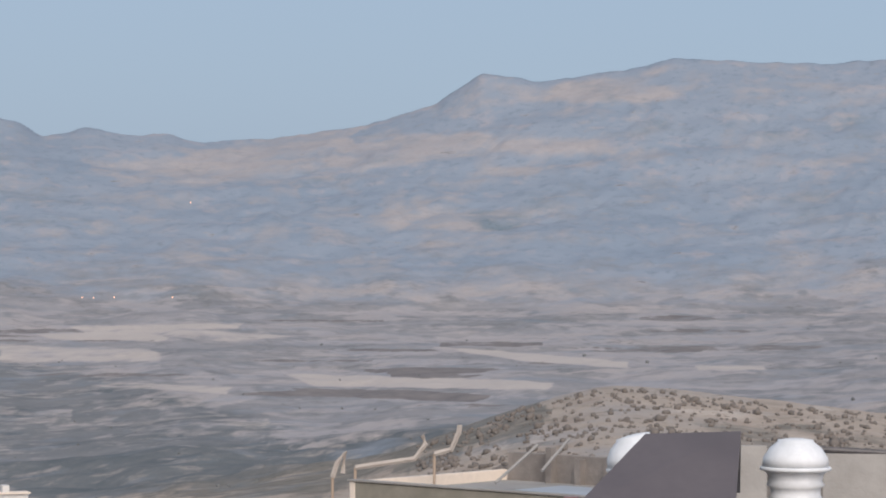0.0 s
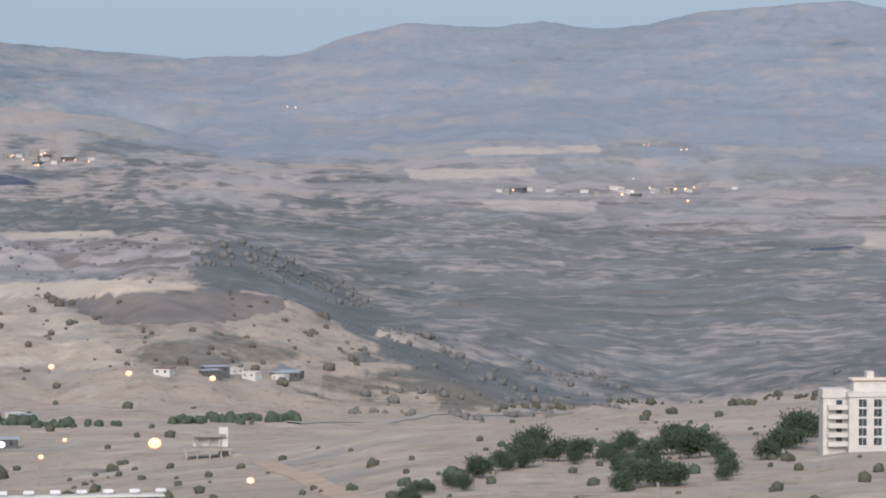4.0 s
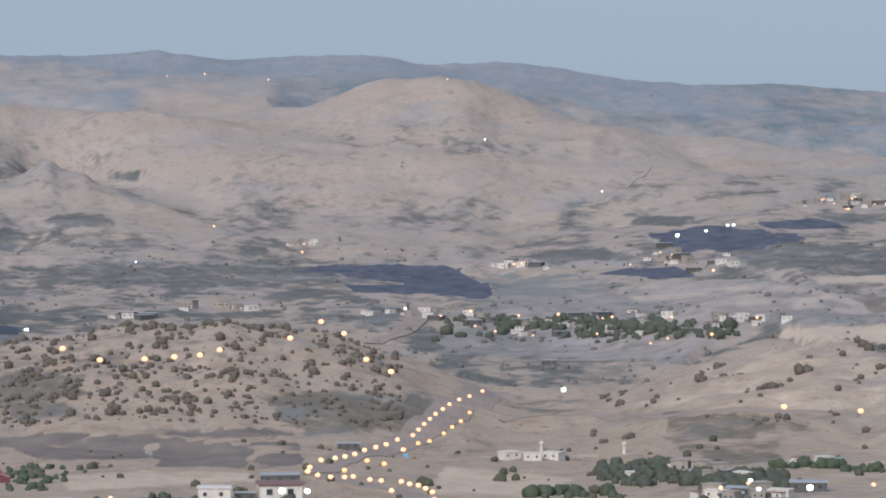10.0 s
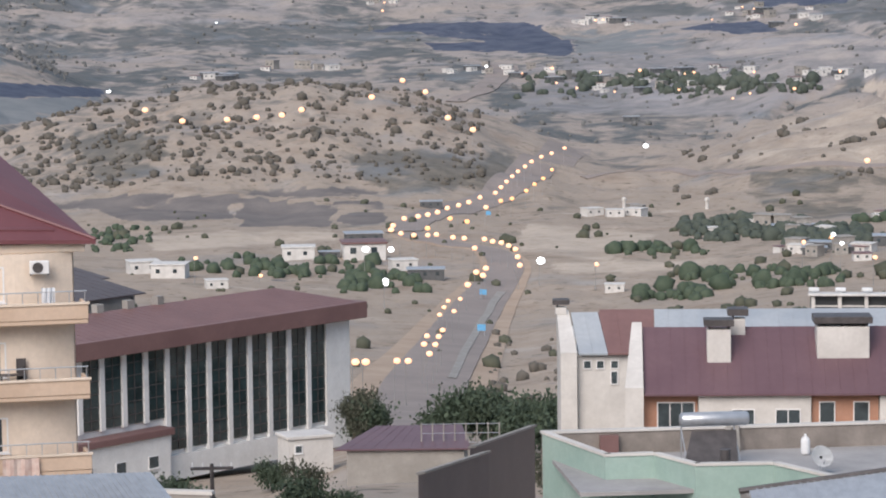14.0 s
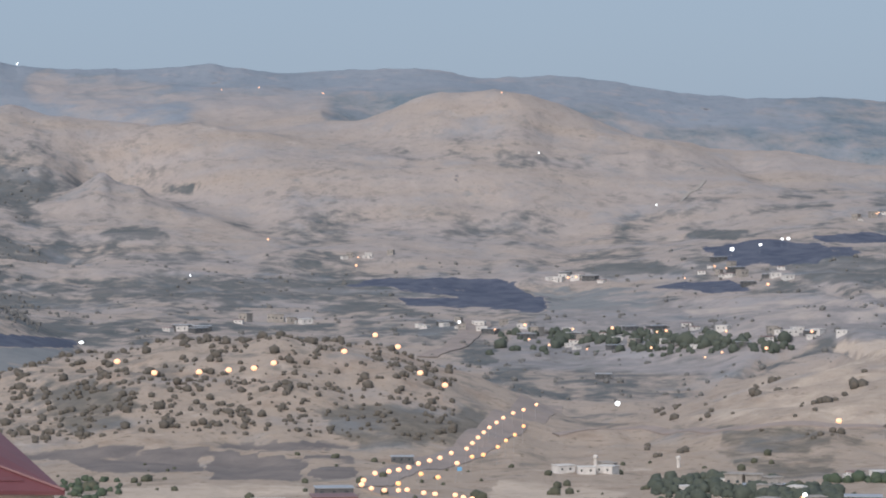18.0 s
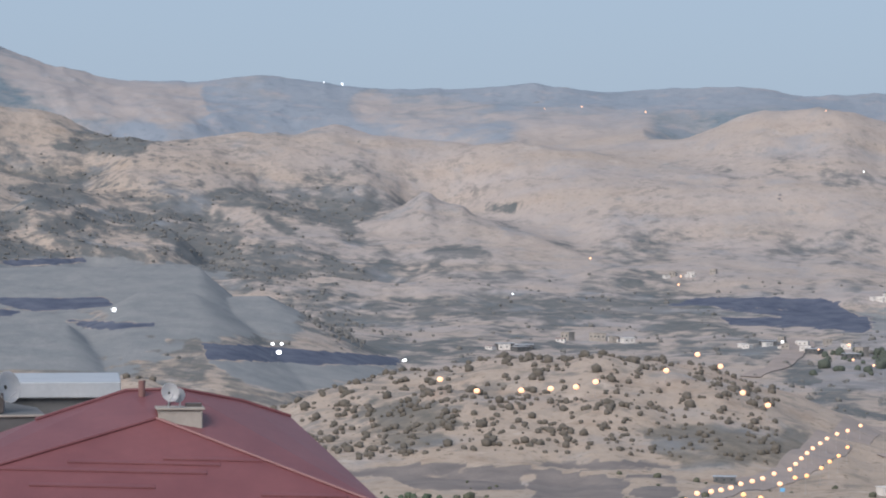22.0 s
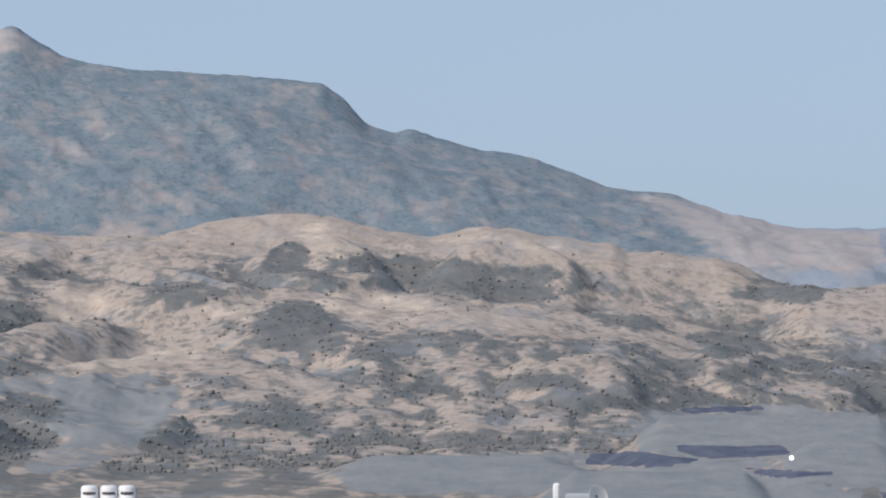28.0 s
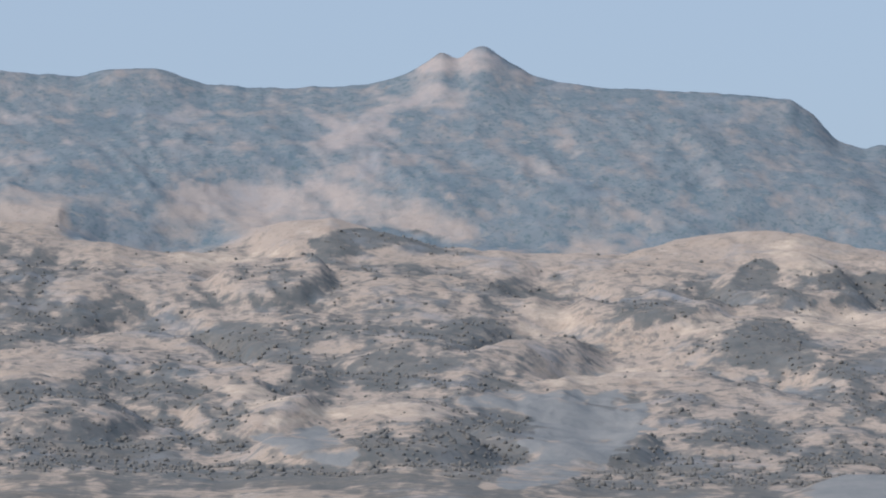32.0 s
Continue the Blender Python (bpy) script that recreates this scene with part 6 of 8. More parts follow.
# ---- the flat roof with the green parapet ----
def green_terrace():
    t = thing("green_house", 31.90, -9.47, 112, 8, "flat-roofed house with a pale green parapet and grey terrace", "house")
    # local x to the right, y away; the back parapet runs along y = 0
    box("wall", 1.9, 13.5, -5.0, -0.3, -9, -1.05, GREEN_WALL, t)
    box("terrace_floor", 0.25, 13.6, -7.8, 0, -1.0, -0.85, TERRACE, t, "pale grey terrace floor")
    box("parapet", 0.0, 13.6, 0.003, 0.25, -2.0, 0.0, STAINED, t, "brown-stained concrete parapet", 0.02)
    box("coping", -0.05, 13.6, -0.05, 0.3, 0.003, 0.09, WHITE_WALL, t)
    pts = [(0.0, 0.0), (1.55, -5.4), (3.35, -5.4), (4.4, -7.9), (7.2, -8.1), (8.8, -11.5)]
    for (xa, ya), (xb, yb) in zip(pts, pts[1:]):
        d = Vector((xb - xa, yb - ya, 0))
        nrm = Vector((d.y, -d.x, 0)).normalized() * 0.2
        q = [Vector((xa, ya, 0)), Vector((xb, yb, 0)), Vector((xb, yb, 0)) - nrm, Vector((xa, ya, 0)) - nrm]
        poly("parapet", [v + Vector((0, 0, z)) for z in (0.0, -9.0) for v in q], [(0, 1, 2, 3), (4, 5, 6, 7), (0, 1, 5, 4), (1, 2, 6, 5), (2, 3, 7, 6), (3, 0, 4, 7)], GREEN_WALL, t, "pale green rendered parapet")
        poly("coping", [v + Vector((0, 0, z)) for z in (0.10, 0.003) for v in (q[0] + nrm * 0.2, q[1] + nrm * 0.2, q[2] - nrm * 0.2, q[3] - nrm * 0.2)], [(0, 1, 2, 3), (4, 5, 6, 7), (0, 1, 5, 4), (1, 2, 6, 5), (2, 3, 7, 6), (3, 0, 4, 7)], WHITE_WALL, t)
    box("hatch", 2.2, 2.9, -0.3, -0.003, -0.85, -0.1, BROWN_ROOF, t, "brown access hatch")
    # solar water heater
    s = tagged(new("solar_water_heater"), "solar water heater with a dark panel and a silver tank", "water heater")
    s.matrix_world = t.matrix_world @ Matrix.Translation((5.9, -3.0, -0.85))
    poly("panel", [(-1.3, -1.6, 0.25), (0.75, -1.6, 0.25), (0.95, -0.3, 1.35), (-0.75, -0.3, 1.35)], [(0, 1, 2, 3)], DARK_METAL, s, "dark collector panel", 0.08)
    tank = lathe_bm([(0.02, -1.3), (0.2, -1.3), (0.27, -1.2), (0.27, 1.2), (0.2, 1.3), (0.02, 1.3)], 18)
    part("tank", tank, GALVANISED, s, "silver water tank", True).matrix_local = Matrix.Translation((0.15, -0.1, 1.75)) @ Matrix.Rotation(math.pi / 2, 4, "Y")
    for x in (-1.1, 0.9):
        part("leg", tube_bm([(x, -0.1, 0), (x, -0.1, 1.5)], 0.03, 6), GALVANISED, s)
        part("leg", tube_bm([(x, -1.55, 0), (x, -1.55, 0.25)], 0.03, 6), GALVANISED, s)
        part("brace", tube_bm([(x, -1.5, 0.05), (x, -0.1, 1.4)], 0.025, 6), GALVANISED, s)
    chim = tagged(part("flue_pipe", tube_bm([(0, 0, -1.5), (0, 0, 1.2)], 0.2, 12), DARK_METAL), "dark rusty flue pipe in front of the terrace", "flue")
    chim.matrix_world = t.matrix_world @ Matrix.Translation((5.75, -6.6, -0.85))
    dish("satellite_dish", t.matrix_world @ Matrix.Translation((9.5, -5.6, -0.85)), 0.42, 10, 30)
    hb = tagged(part("gas_bottle", lathe_bm([(0.02, 0), (0.16, 0.02), (0.18, 0.1), (0.18, 0.55), (0.12, 0.68), (0.05, 0.7), (0.05, 0.8), (0.02, 0.8)], 14), WHITE_TANK, smooth=True), "white gas bottle on the grey terrace", "gas bottle")
    hb.matrix_world = t.matrix_world @ Matrix.Translation((9.9, -1.5, -0.85))
    for x in (7.2, 7.5):
        bd = tagged(box("leaning_board", -0.1, 0.1, -0.02, 0.02, 0, 1.15, CONCRETE), "grey board leaning on the terrace parapet", "board")
        bd.matrix_world = t.matrix_world @ Matrix.Translation((x, -0.5, -0.85)) @ Matrix.Rotation(radians(-20), 4, "X")
    # sheet roof below with dark ridge, in front of the terrace
    f = thing("corrugated_shed", 26.07, -10.46, 88, 12, "shed with a corrugated pale sheet roof and dark edge", "shed")
    box("wall", -2.2, 7, 0.3, 5, -9, -0.9, CONCRETE, f)
    ribbed_roof("roof", [(-2.6, -2.5, -1.9), (7, -2.5, -1.2), (7, 1.2, 0.8), (-2.6, 1.2, -0.25)], 0.22, GALVANISED, f, "corrugated pale sheet roof")
    part("ridge_beam", tube_bm([(-2.9, 1.25, -0.3), (7, 1.25, 0.85)], 0.1, 6), DARK_METAL, f)


apartment_block()
office_block()
terrace_houses()
green_terrace()


# ---- rooftops at the eastern end ----
def water_tank(m, r, label="white ribbed plastic water tank on a roof"):
    """A turned plastic tank with a domed lid, a flange and ribs; r is the flange's radius."""
    t = tagged(new("water_tank"), label, "water tank")
    t.matrix_world = m
    part("body", lathe_bm([(0.5 * r, -1.3 * r), (0.66 * r, -1.3 * r), (0.70 * r, -0.85 * r), (0.76 * r, -0.8 * r), (0.70 * r, -0.7 * r), (0.70 * r, -0.5 * r), (0.82 * r, -0.42 * r), (0.74 * r, -0.3 * r), (0.80 * r, -0.1 * r), (0.9 * r, -0.03 * r)], 28), WHITE_TANK, t, smooth=True)
    part("flange", lathe_bm([(0.9 * r, -0.03 * r), (1.0 * r, 0.0), (1.0 * r, 0.07 * r), (0.95 * r, 0.1 * r)], 28), WHITE_TANK, t, smooth=True)
    part("lid", lathe_bm([(0.95 * r, 0.1 * r), (0.9 * r, 0.35 * r), (0.72 * r, 0.62 * r), (0.52 * r, 0.78 * r), (0.5 * r, 0.84 * r), (0.2 * r, 0.88 * r), (0.02 * r, 0.88 * r)], 28), WHITE_TANK, t, smooth=True)
    return t


def east_roofs():
    # flat roof with a cream parapet, its long side turned towards the lookout
    t = thing("flat_roof_house", 1.69, -4.31, 100, -43, "flat-roofed cream house with a low parapet", "house")
    box("parapet", 0, 15, 0, 0.25, -3, 0, OLIVE, t, "olive-grey stained parapet", 0.02)
    box("parapet", -0.25, -0.003, 0, 8, -3, 0.02, CREAM, t, "cream parapet", 0.02)
    box("coping", -0.3, 15, -0.05, 0.3, 0.023, 0.08, CONCRETE, t)
    box("roof_slab", 0.003, 15, 0.253, 8, -3, -0.35, CONCRETE, t, "stained concrete roof slab")
    box("far_parapet", 0.003, 15, 8.003, 8.25, -3, 0.65, STAINED, t, "brown stained parapet", 0.02)
    for k in range(7):
        x = 2.0 + k * 1.3
        box("stain_post", x, x + 0.25, 7.7, 8.0, -0.35, 0.9 if k % 3 == 0 else 0.55, STAINED, t)
    box("screed", 3.5, 13.5, 0.8, 6.8, -0.348, -0.31, BLUE_SHEET, t, "pale screed patch")
    for k, pts in enumerate(([(590, 845), (598, 820), (612, 800), (608, 838)], [(630, 828), (680, 820), (735, 812), (755, 785), (748, 770)], [(770, 803), (800, 795), (813, 765), (815, 752)])):
        v = tagged(part("dead_vine", tube_bm([at(-(x - 784) / 91.5, 0.19 + (441 - y) / 91.5 - 0.0034 * (x - 784) / 91.5, 101.5) for x, y in pts], 0.1, 6), VINE), "pale dried vine stem over the parapet", "vine")
        sup = tagged(part("vine_stake", tube_bm([at(-(pts[0][0] - 784) / 91.5, 0.19 + (441 - pts[0][1]) / 91.5, 101.5), at(-(pts[0][0] - 784) / 91.5, -5.2, 101.5)], 0.05, 6), DIRT), "thin stake that holds the vine", "stake")
    for (xa, ya), (xb, yb) in (((878, 850), (952, 783)), ((960, 828), (1008, 772))):
        pl = tagged(part("leaning_pole", tube_bm([at(-(xa - 784) / 91.5, 0.15 + (441 - ya) / 91.5, 99), at(-(xb - 784) / 91.5, 0.15 + (441 - yb) / 91.5, 101)], 0.05, 8), CONCRETE), "pale pole leaning over the roof", "pole")
    g = thing("gabled_house", -5.52, -3.58, 72, 0, "house with a dark maroon pitched roof", "house")
    box("wall", -3.0, 0.2, 0.6, 5, -5, -1.2, CONCRETE, g)
    poly("roof", [(-3.7, -1.6, -1.45), (0.15, -1.6, -1.5), (0.3, 1.4, 0.28), (-2.05, 1.4, 0.2)], [(0, 1, 2, 3)], DARK_ROOF, g, "dark maroon roof slope", 0.12)
    poly("roof", [(-2.05, 1.42, 0.2), (0.3, 1.42, 0.28), (0.3, 5, -1.4), (-2.05, 5, -1.4)], [(0, 1, 2, 3)], DARK_ROOF, g, thick=0.12)
    box("bargeboard", -3.9, -3.55, -1.6, -1.2, -1.75, -1.15, BROWN_ROOF, g)
    w1 = water_tank(Matrix.Translation(at(-3.81, -3.94, 78)), 0.9)
    w1.matrix_world = w1.matrix_world @ Matrix.Rotation(radians(-14), 4, "Y")
    water_tank(Matrix.Translation(at(-6.80, -4.02, 75)), 0.9)
    # walls and a roof slab that carry the tanks
    f = thing("flat_roof_house", -6.72, -4.81, 80, 0, "low flat-roofed house that carries white tanks", "house")
    box("wall", -6, 6, -3.5, 6, -6, -0.85, CONCRETE, f)
    box("roof_slab", -6.2, 6.2, -3.7, 6.2, -0.85, -0.55, WHITE_WALL, f, "pale roof slab")
    box("parapet", 0.9, 6.2, 5.5, 5.8, -0.547, 1.2, CONCRETE, f, "brown-grey parapet")
    box("parapet", -5, -0.7, 5.5, 5.8, -0.547, 1.4, CONCRETE, f, "brown-grey parapet")
    pipe = tagged(part("roof_pipe", tube_bm([(-2.0, 0, 1.05), (2.2, 0, 0.85)], 0.09, 8), DARK_METAL), "black pipe resting on the parapet", "pipe")
    pipe.matrix_world = f.matrix_world @ Matrix.Translation((1.6, 5.6, 0.32))


# ---- the white tower block on the ridge ----
def tower_block():
    a0, e0 = 8.28, -5.88
    p = slope_spot(a0, e0, 560)
    d = p.xy.length
    k = d / 5243.6 * 0.87
    t = tagged(new("tower_block"), "white five-storey block of flats on the dry ridge", "apartment building")
    t.matrix_world = Matrix.Translation(p) @ Matrix.Rotation(radians(a0 + 12), 4, "Z")
    hw, h = 53 * k, 110 * k
    box("wall", -hw, hw, 0, 90 * k, -6, h, WHITE_WALL, t)
    box("parapet", -hw - 0.3, hw + 0.3, -0.3, 90 * k + 0.3, h, h + 1.0, WHITE_WALL, t, bevel=0.05)
    box("penthouse", -hw + 14 * k, hw - 12 * k, 3, 60 * k, h + 1.0, h + 32 * k, WHITE_WALL, t)
    box("roof_cap", -hw + 10 * k, hw - 8 * k, 2.4, 62 * k, h + 32 * k, h + 35 * k, CREAM, t)
    box("chimney", -8 * k, 6 * k, 5, 8, h + 35 * k, h + 48 * k, WHITE_WALL, t)
    box("side_wing", -hw - 48 * k, -hw - 0.003, 3, 70 * k, -6, h - 4 * k, WHITE_WALL, t)
    box("wing_parapet", -hw - 50 * k, -hw - 0.01, 2.7, 72 * k, h - 4 * k, h + 14 * k, WHITE_WALL, t)
    for i, x in enumerate((-26, 5, 30)):
        for j in range(5):
            z = (12 + 19.4 * j) * k
            window(t, x * k - 0.9, z, 1.9, 1.8, 0, 2)
    for j in range(5):
        z = (14 + 18.5 * j) * k
        window(t, -hw - 22 * k, z, 1.5, 1.6, 3, 1)
        box("balcony", -hw - 40 * k, -hw - 0.02, 1.4, 2.997, z - 0.6, z + 0.5, WHITE_WALL, t)
    for x0, x1, hh in ((58, 90, 40), (70, 110, 30), (95, 150, 24)):
        s = tagged(new("house"), "small white house beside the tower block", "house")
        s.matrix_world = Matrix.Translation(place(a0 - (x0 + x1) / 2 / 91.5, d * 1.02)) @ Matrix.Rotation(radians(a0), 4, "Z")
        ww = (x1 - x0) / 2 * k
        box("wall", -ww, ww, 0, 9, -5, hh * 2.2 * k, WHITE_WALL, s)
        box("roof", -ww - 0.3, ww + 0.3, -0.3, 9.3, hh * 2.2 * k, hh * 2.2 * k + 0.4, CONCRETE, s)
        window(s, -ww * 0.5, hh * 1.2 * k, 1.4, 1.3, 0, 2)
        window(s, ww * 0.25, hh * 1.2 * k, 1.4, 1.3, 0, 2)


# ---- roofs below the eastern slope ----
def slope_roofs():
    # long open shed with posts and solar tanks on its roof
    t = thing("open_shed", 26.70, -6.80, 330, 0, "long open concrete shed with a pale flat roof", "shed")
    n, w = 9, 27.2
    box("roof", -0.2, w, -0.4, 1.7, -0.1, 0.14, HOUSE_WHITE, t, "thin pale roof slab", 0.03)
    for k in range(n + 1):
        x = 0.15 + (w - 0.8) * k / n
        box("post", x, x + 0.42, 0, 0.4, -2.6, -0.103, WHITE_WALL, t, bevel=0.03)
        box("rail", x + 0.423, min(x + 2.9, w - 0.3), 0.12, 0.2, -1.35, -1.2, WHITE_WALL, t)
        box("roof_tank", x - 0.3, x + 0.9, 0.5, 1.1, 0.3, 0.72, WHITE_TANK, t, "white tank on the shed roof", 0.1)
        box("tank_foot", x + 0.1, x + 0.4, 0.6, 1.0, 0.143, 0.3, GALVANISED, t)
    box("back_wall", 0, w, 1.3, 1.6, -3, -0.103, GREY_WALL, t)
    box("floor", -0.5, w + 0.5, -1, 2, -7, -2.6, CONCRETE, t)
    # brown flat roof beside the terrace
    b = thing("flat_roof_house", 22.77, -7.62, 205, 0, "house with a long low brown roof", "house")
    ribbed_roof("roof", [(-6.8, 0, 0), (14.6, 0, 0.1), (14.2, 6.5, 1.05), (-7.0, 6.5, 1.05)], 1.0, DULL_ROOF, b, "dull brown sheet roof")
    box("wall", -6.5, 14.2, 0.4, 6.4, -8, -0.06, CONCRETE, b)
    # dark pitched roof with a grey gable, and the big white tank behind
    d = thing("gabled_house", 18.77, -7.12, 150, 0, "grey house under a wide dark sheet roof", "house")
    poly("roof", [(-0.3, 0, 0.0), (7.4, 0, 0.03), (9.6, -5.5, -2.6), (0.8, -5.5, -2.6)], [(0, 1, 2, 3)], DARK_ROOF, d, "dark grey-brown roof slope", 0.12)
    poly("roof", [(-0.3, 0.02, 0.0), (7.4, 0.02, 0.03), (7.8, 5, -1.6), (-0.3, 5, -1.6)], [(0, 1, 2, 3)], DARK_ROOF, d, thick=0.12)
    box("wall", -0.2, 8.0, -4.6, 4.6, -9, -2.75, GREY_WALL, d)
    poly("gable_wall", [(-3.4, -3.0, -0.55), (-0.2, -0.4, -0.5), (1.0, -4.9, -2.5), (1.0, -4.9, -6), (-3.4, -3.0, -6), (-3.4, -2.6, -0.55), (-0.2, 0, -0.5), (1.0, -4.5, -2.5), (1.0, -4.5, -6), (-3.4, -2.6, -6)],
         [(0, 1, 2, 3, 4), (5, 6, 7, 8, 9), (0, 1, 6, 5), (1, 2, 7, 6), (2, 3, 8, 7)], CONCRETE, d, "grey-brown gable wall")
    water_tank(Matrix.Translation(at(15.40, -7.27, 158)), 1.2)
    st = tagged(new("tank_stand"), "concrete stand under the white tank", "tank stand")
    st.matrix_world = Matrix.Translation(at(15.40, -7.27, 158))
    box("column", -1.0, 1.0, -1.0, 1.0, -14, -1.56, CONCRETE, st)
    box("slab", -1.6, 1.6, -1.6, 1.6, -1.56, -1.45, CONCRETE, st)
    g = thing("flat_roof_house", 14.80, -7.17, 170, 0, "low grey flat-roofed house", "house")
    box("wall", 0, 9, 0, 7, -9, -0.25, GREY_WALL, g)
    box("roof", -0.3, 9.3, -0.3, 7.3, -0.25, 0.0, CONCRETE, g, bevel=0.03)
    h = thing("flat_roof_house", 21.45, -7.8, 120, 0, "low house with a reddish roof behind a parapet", "house")
    box("wall", -2.2, 5.2, 0, 6, -9, -0.5, CONCRETE, h)
    box("parapet", -2.6, 5.4, -0.3, -0.003, -2, -0.15, CONCRETE, h, bevel=0.03)
    poly("roof", [(-0.6, 0.3, -0.45), (2.6, 0.3, -0.45), (1.8, 3, 0.28), (0.4, 3, 0.28)], [(0, 1, 2, 3)], BROWN_ROOF, h, thick=0.1)
    dd = dish("satellite_dish", Matrix.Translation(at(20.37, -7.83, 112)) @ Matrix.Rotation(radians(30), 4, "Z"), 0.55, 60, 20)
    tagged(dd, "dark satellite dish seen from its back")
    for c in dd.children:
        if c.name.startswith("reflector"):
            c.data.materials.clear()
            c.data.materials.append(DARK_METAL)
    k = thing("flat_roof_house", 11.31, -7.23, 150, 8, "low house with a dark roof edge and brick wall", "house")
    box("wall", 0, 5.5, 0, 5, -8, -0.3, surface("brick_wall", (0.28, 0.14, 0.10), (0.36, 0.2, 0.15), 1.0), k)
    box("roof", -0.3, 5.8, -0.4, 5.4, -0.3, -0.05, DARK_ROOF, k, bevel=0.03)
    m = thing("flat_roof_house", 14.58, -7.12, 180, -6, "low grey concrete house on the slope", "house")
    box("wall", 0, 6.5, 0, 5, -8, -0.25, GREY_WALL, m)
    box("roof", -0.3, 6.8, -0.3, 5.3, -0.25, 0.0, CONCRETE, m, bevel=0.03)
    up = tagged(part("utility_pole", tube_bm([at(12.43, -6.53, 240), at(12.45, -7.40, 240) + Vector((0, 0, -4))], [0.1, 0.14], 8), CONCRETE), "concrete utility pole on the slope", "utility pole")
    # half-built concrete house and rubble on the slope
    q0 = slope_spot(21.13, -6.08, 400)
    q = tagged(new("unfinished_house"), "unfinished grey concrete house on the dry slope", "house")
    q.matrix_world = Matrix.Translation(q0) @ Matrix.Rotation(radians(22), 4, "Z")
    s = q0.xy.length / 5243.6
    box("slab", -45 * s, 40 * s, 0, 60 * s, 14 * s, 18 * s, CONCRETE, q)
    box("slab", -30 * s, 30 * s, 4, 50 * s, 36 * s, 41 * s, CONCRETE, q)
    for x in (-42, -22, 0, 20, 36):
        box("column", x * s, (x + 3) * s, 0.2, 0.2 + 3 * s, -3, 14 * s, CONCRETE, q)
        if abs(x) < 30:
            box("column", x * s, (x + 3) * s, 5, 5 + 3 * s, 18 * s, 36 * s, CONCRETE, q)
    box("back_wall", -28 * s, 26 * s, 40 * s, 42 * s, 18 * s, 36 * s, WHITE_WALL, q)
    box("core", 18 * s, 34 * s, 8, 30 * s, -3, 52 * s, WHITE_WALL, q)
    box("ramp_wall", 40 * s, 90 * s, 0, 30 * s, -3, 8 * s, CONCRETE, q)


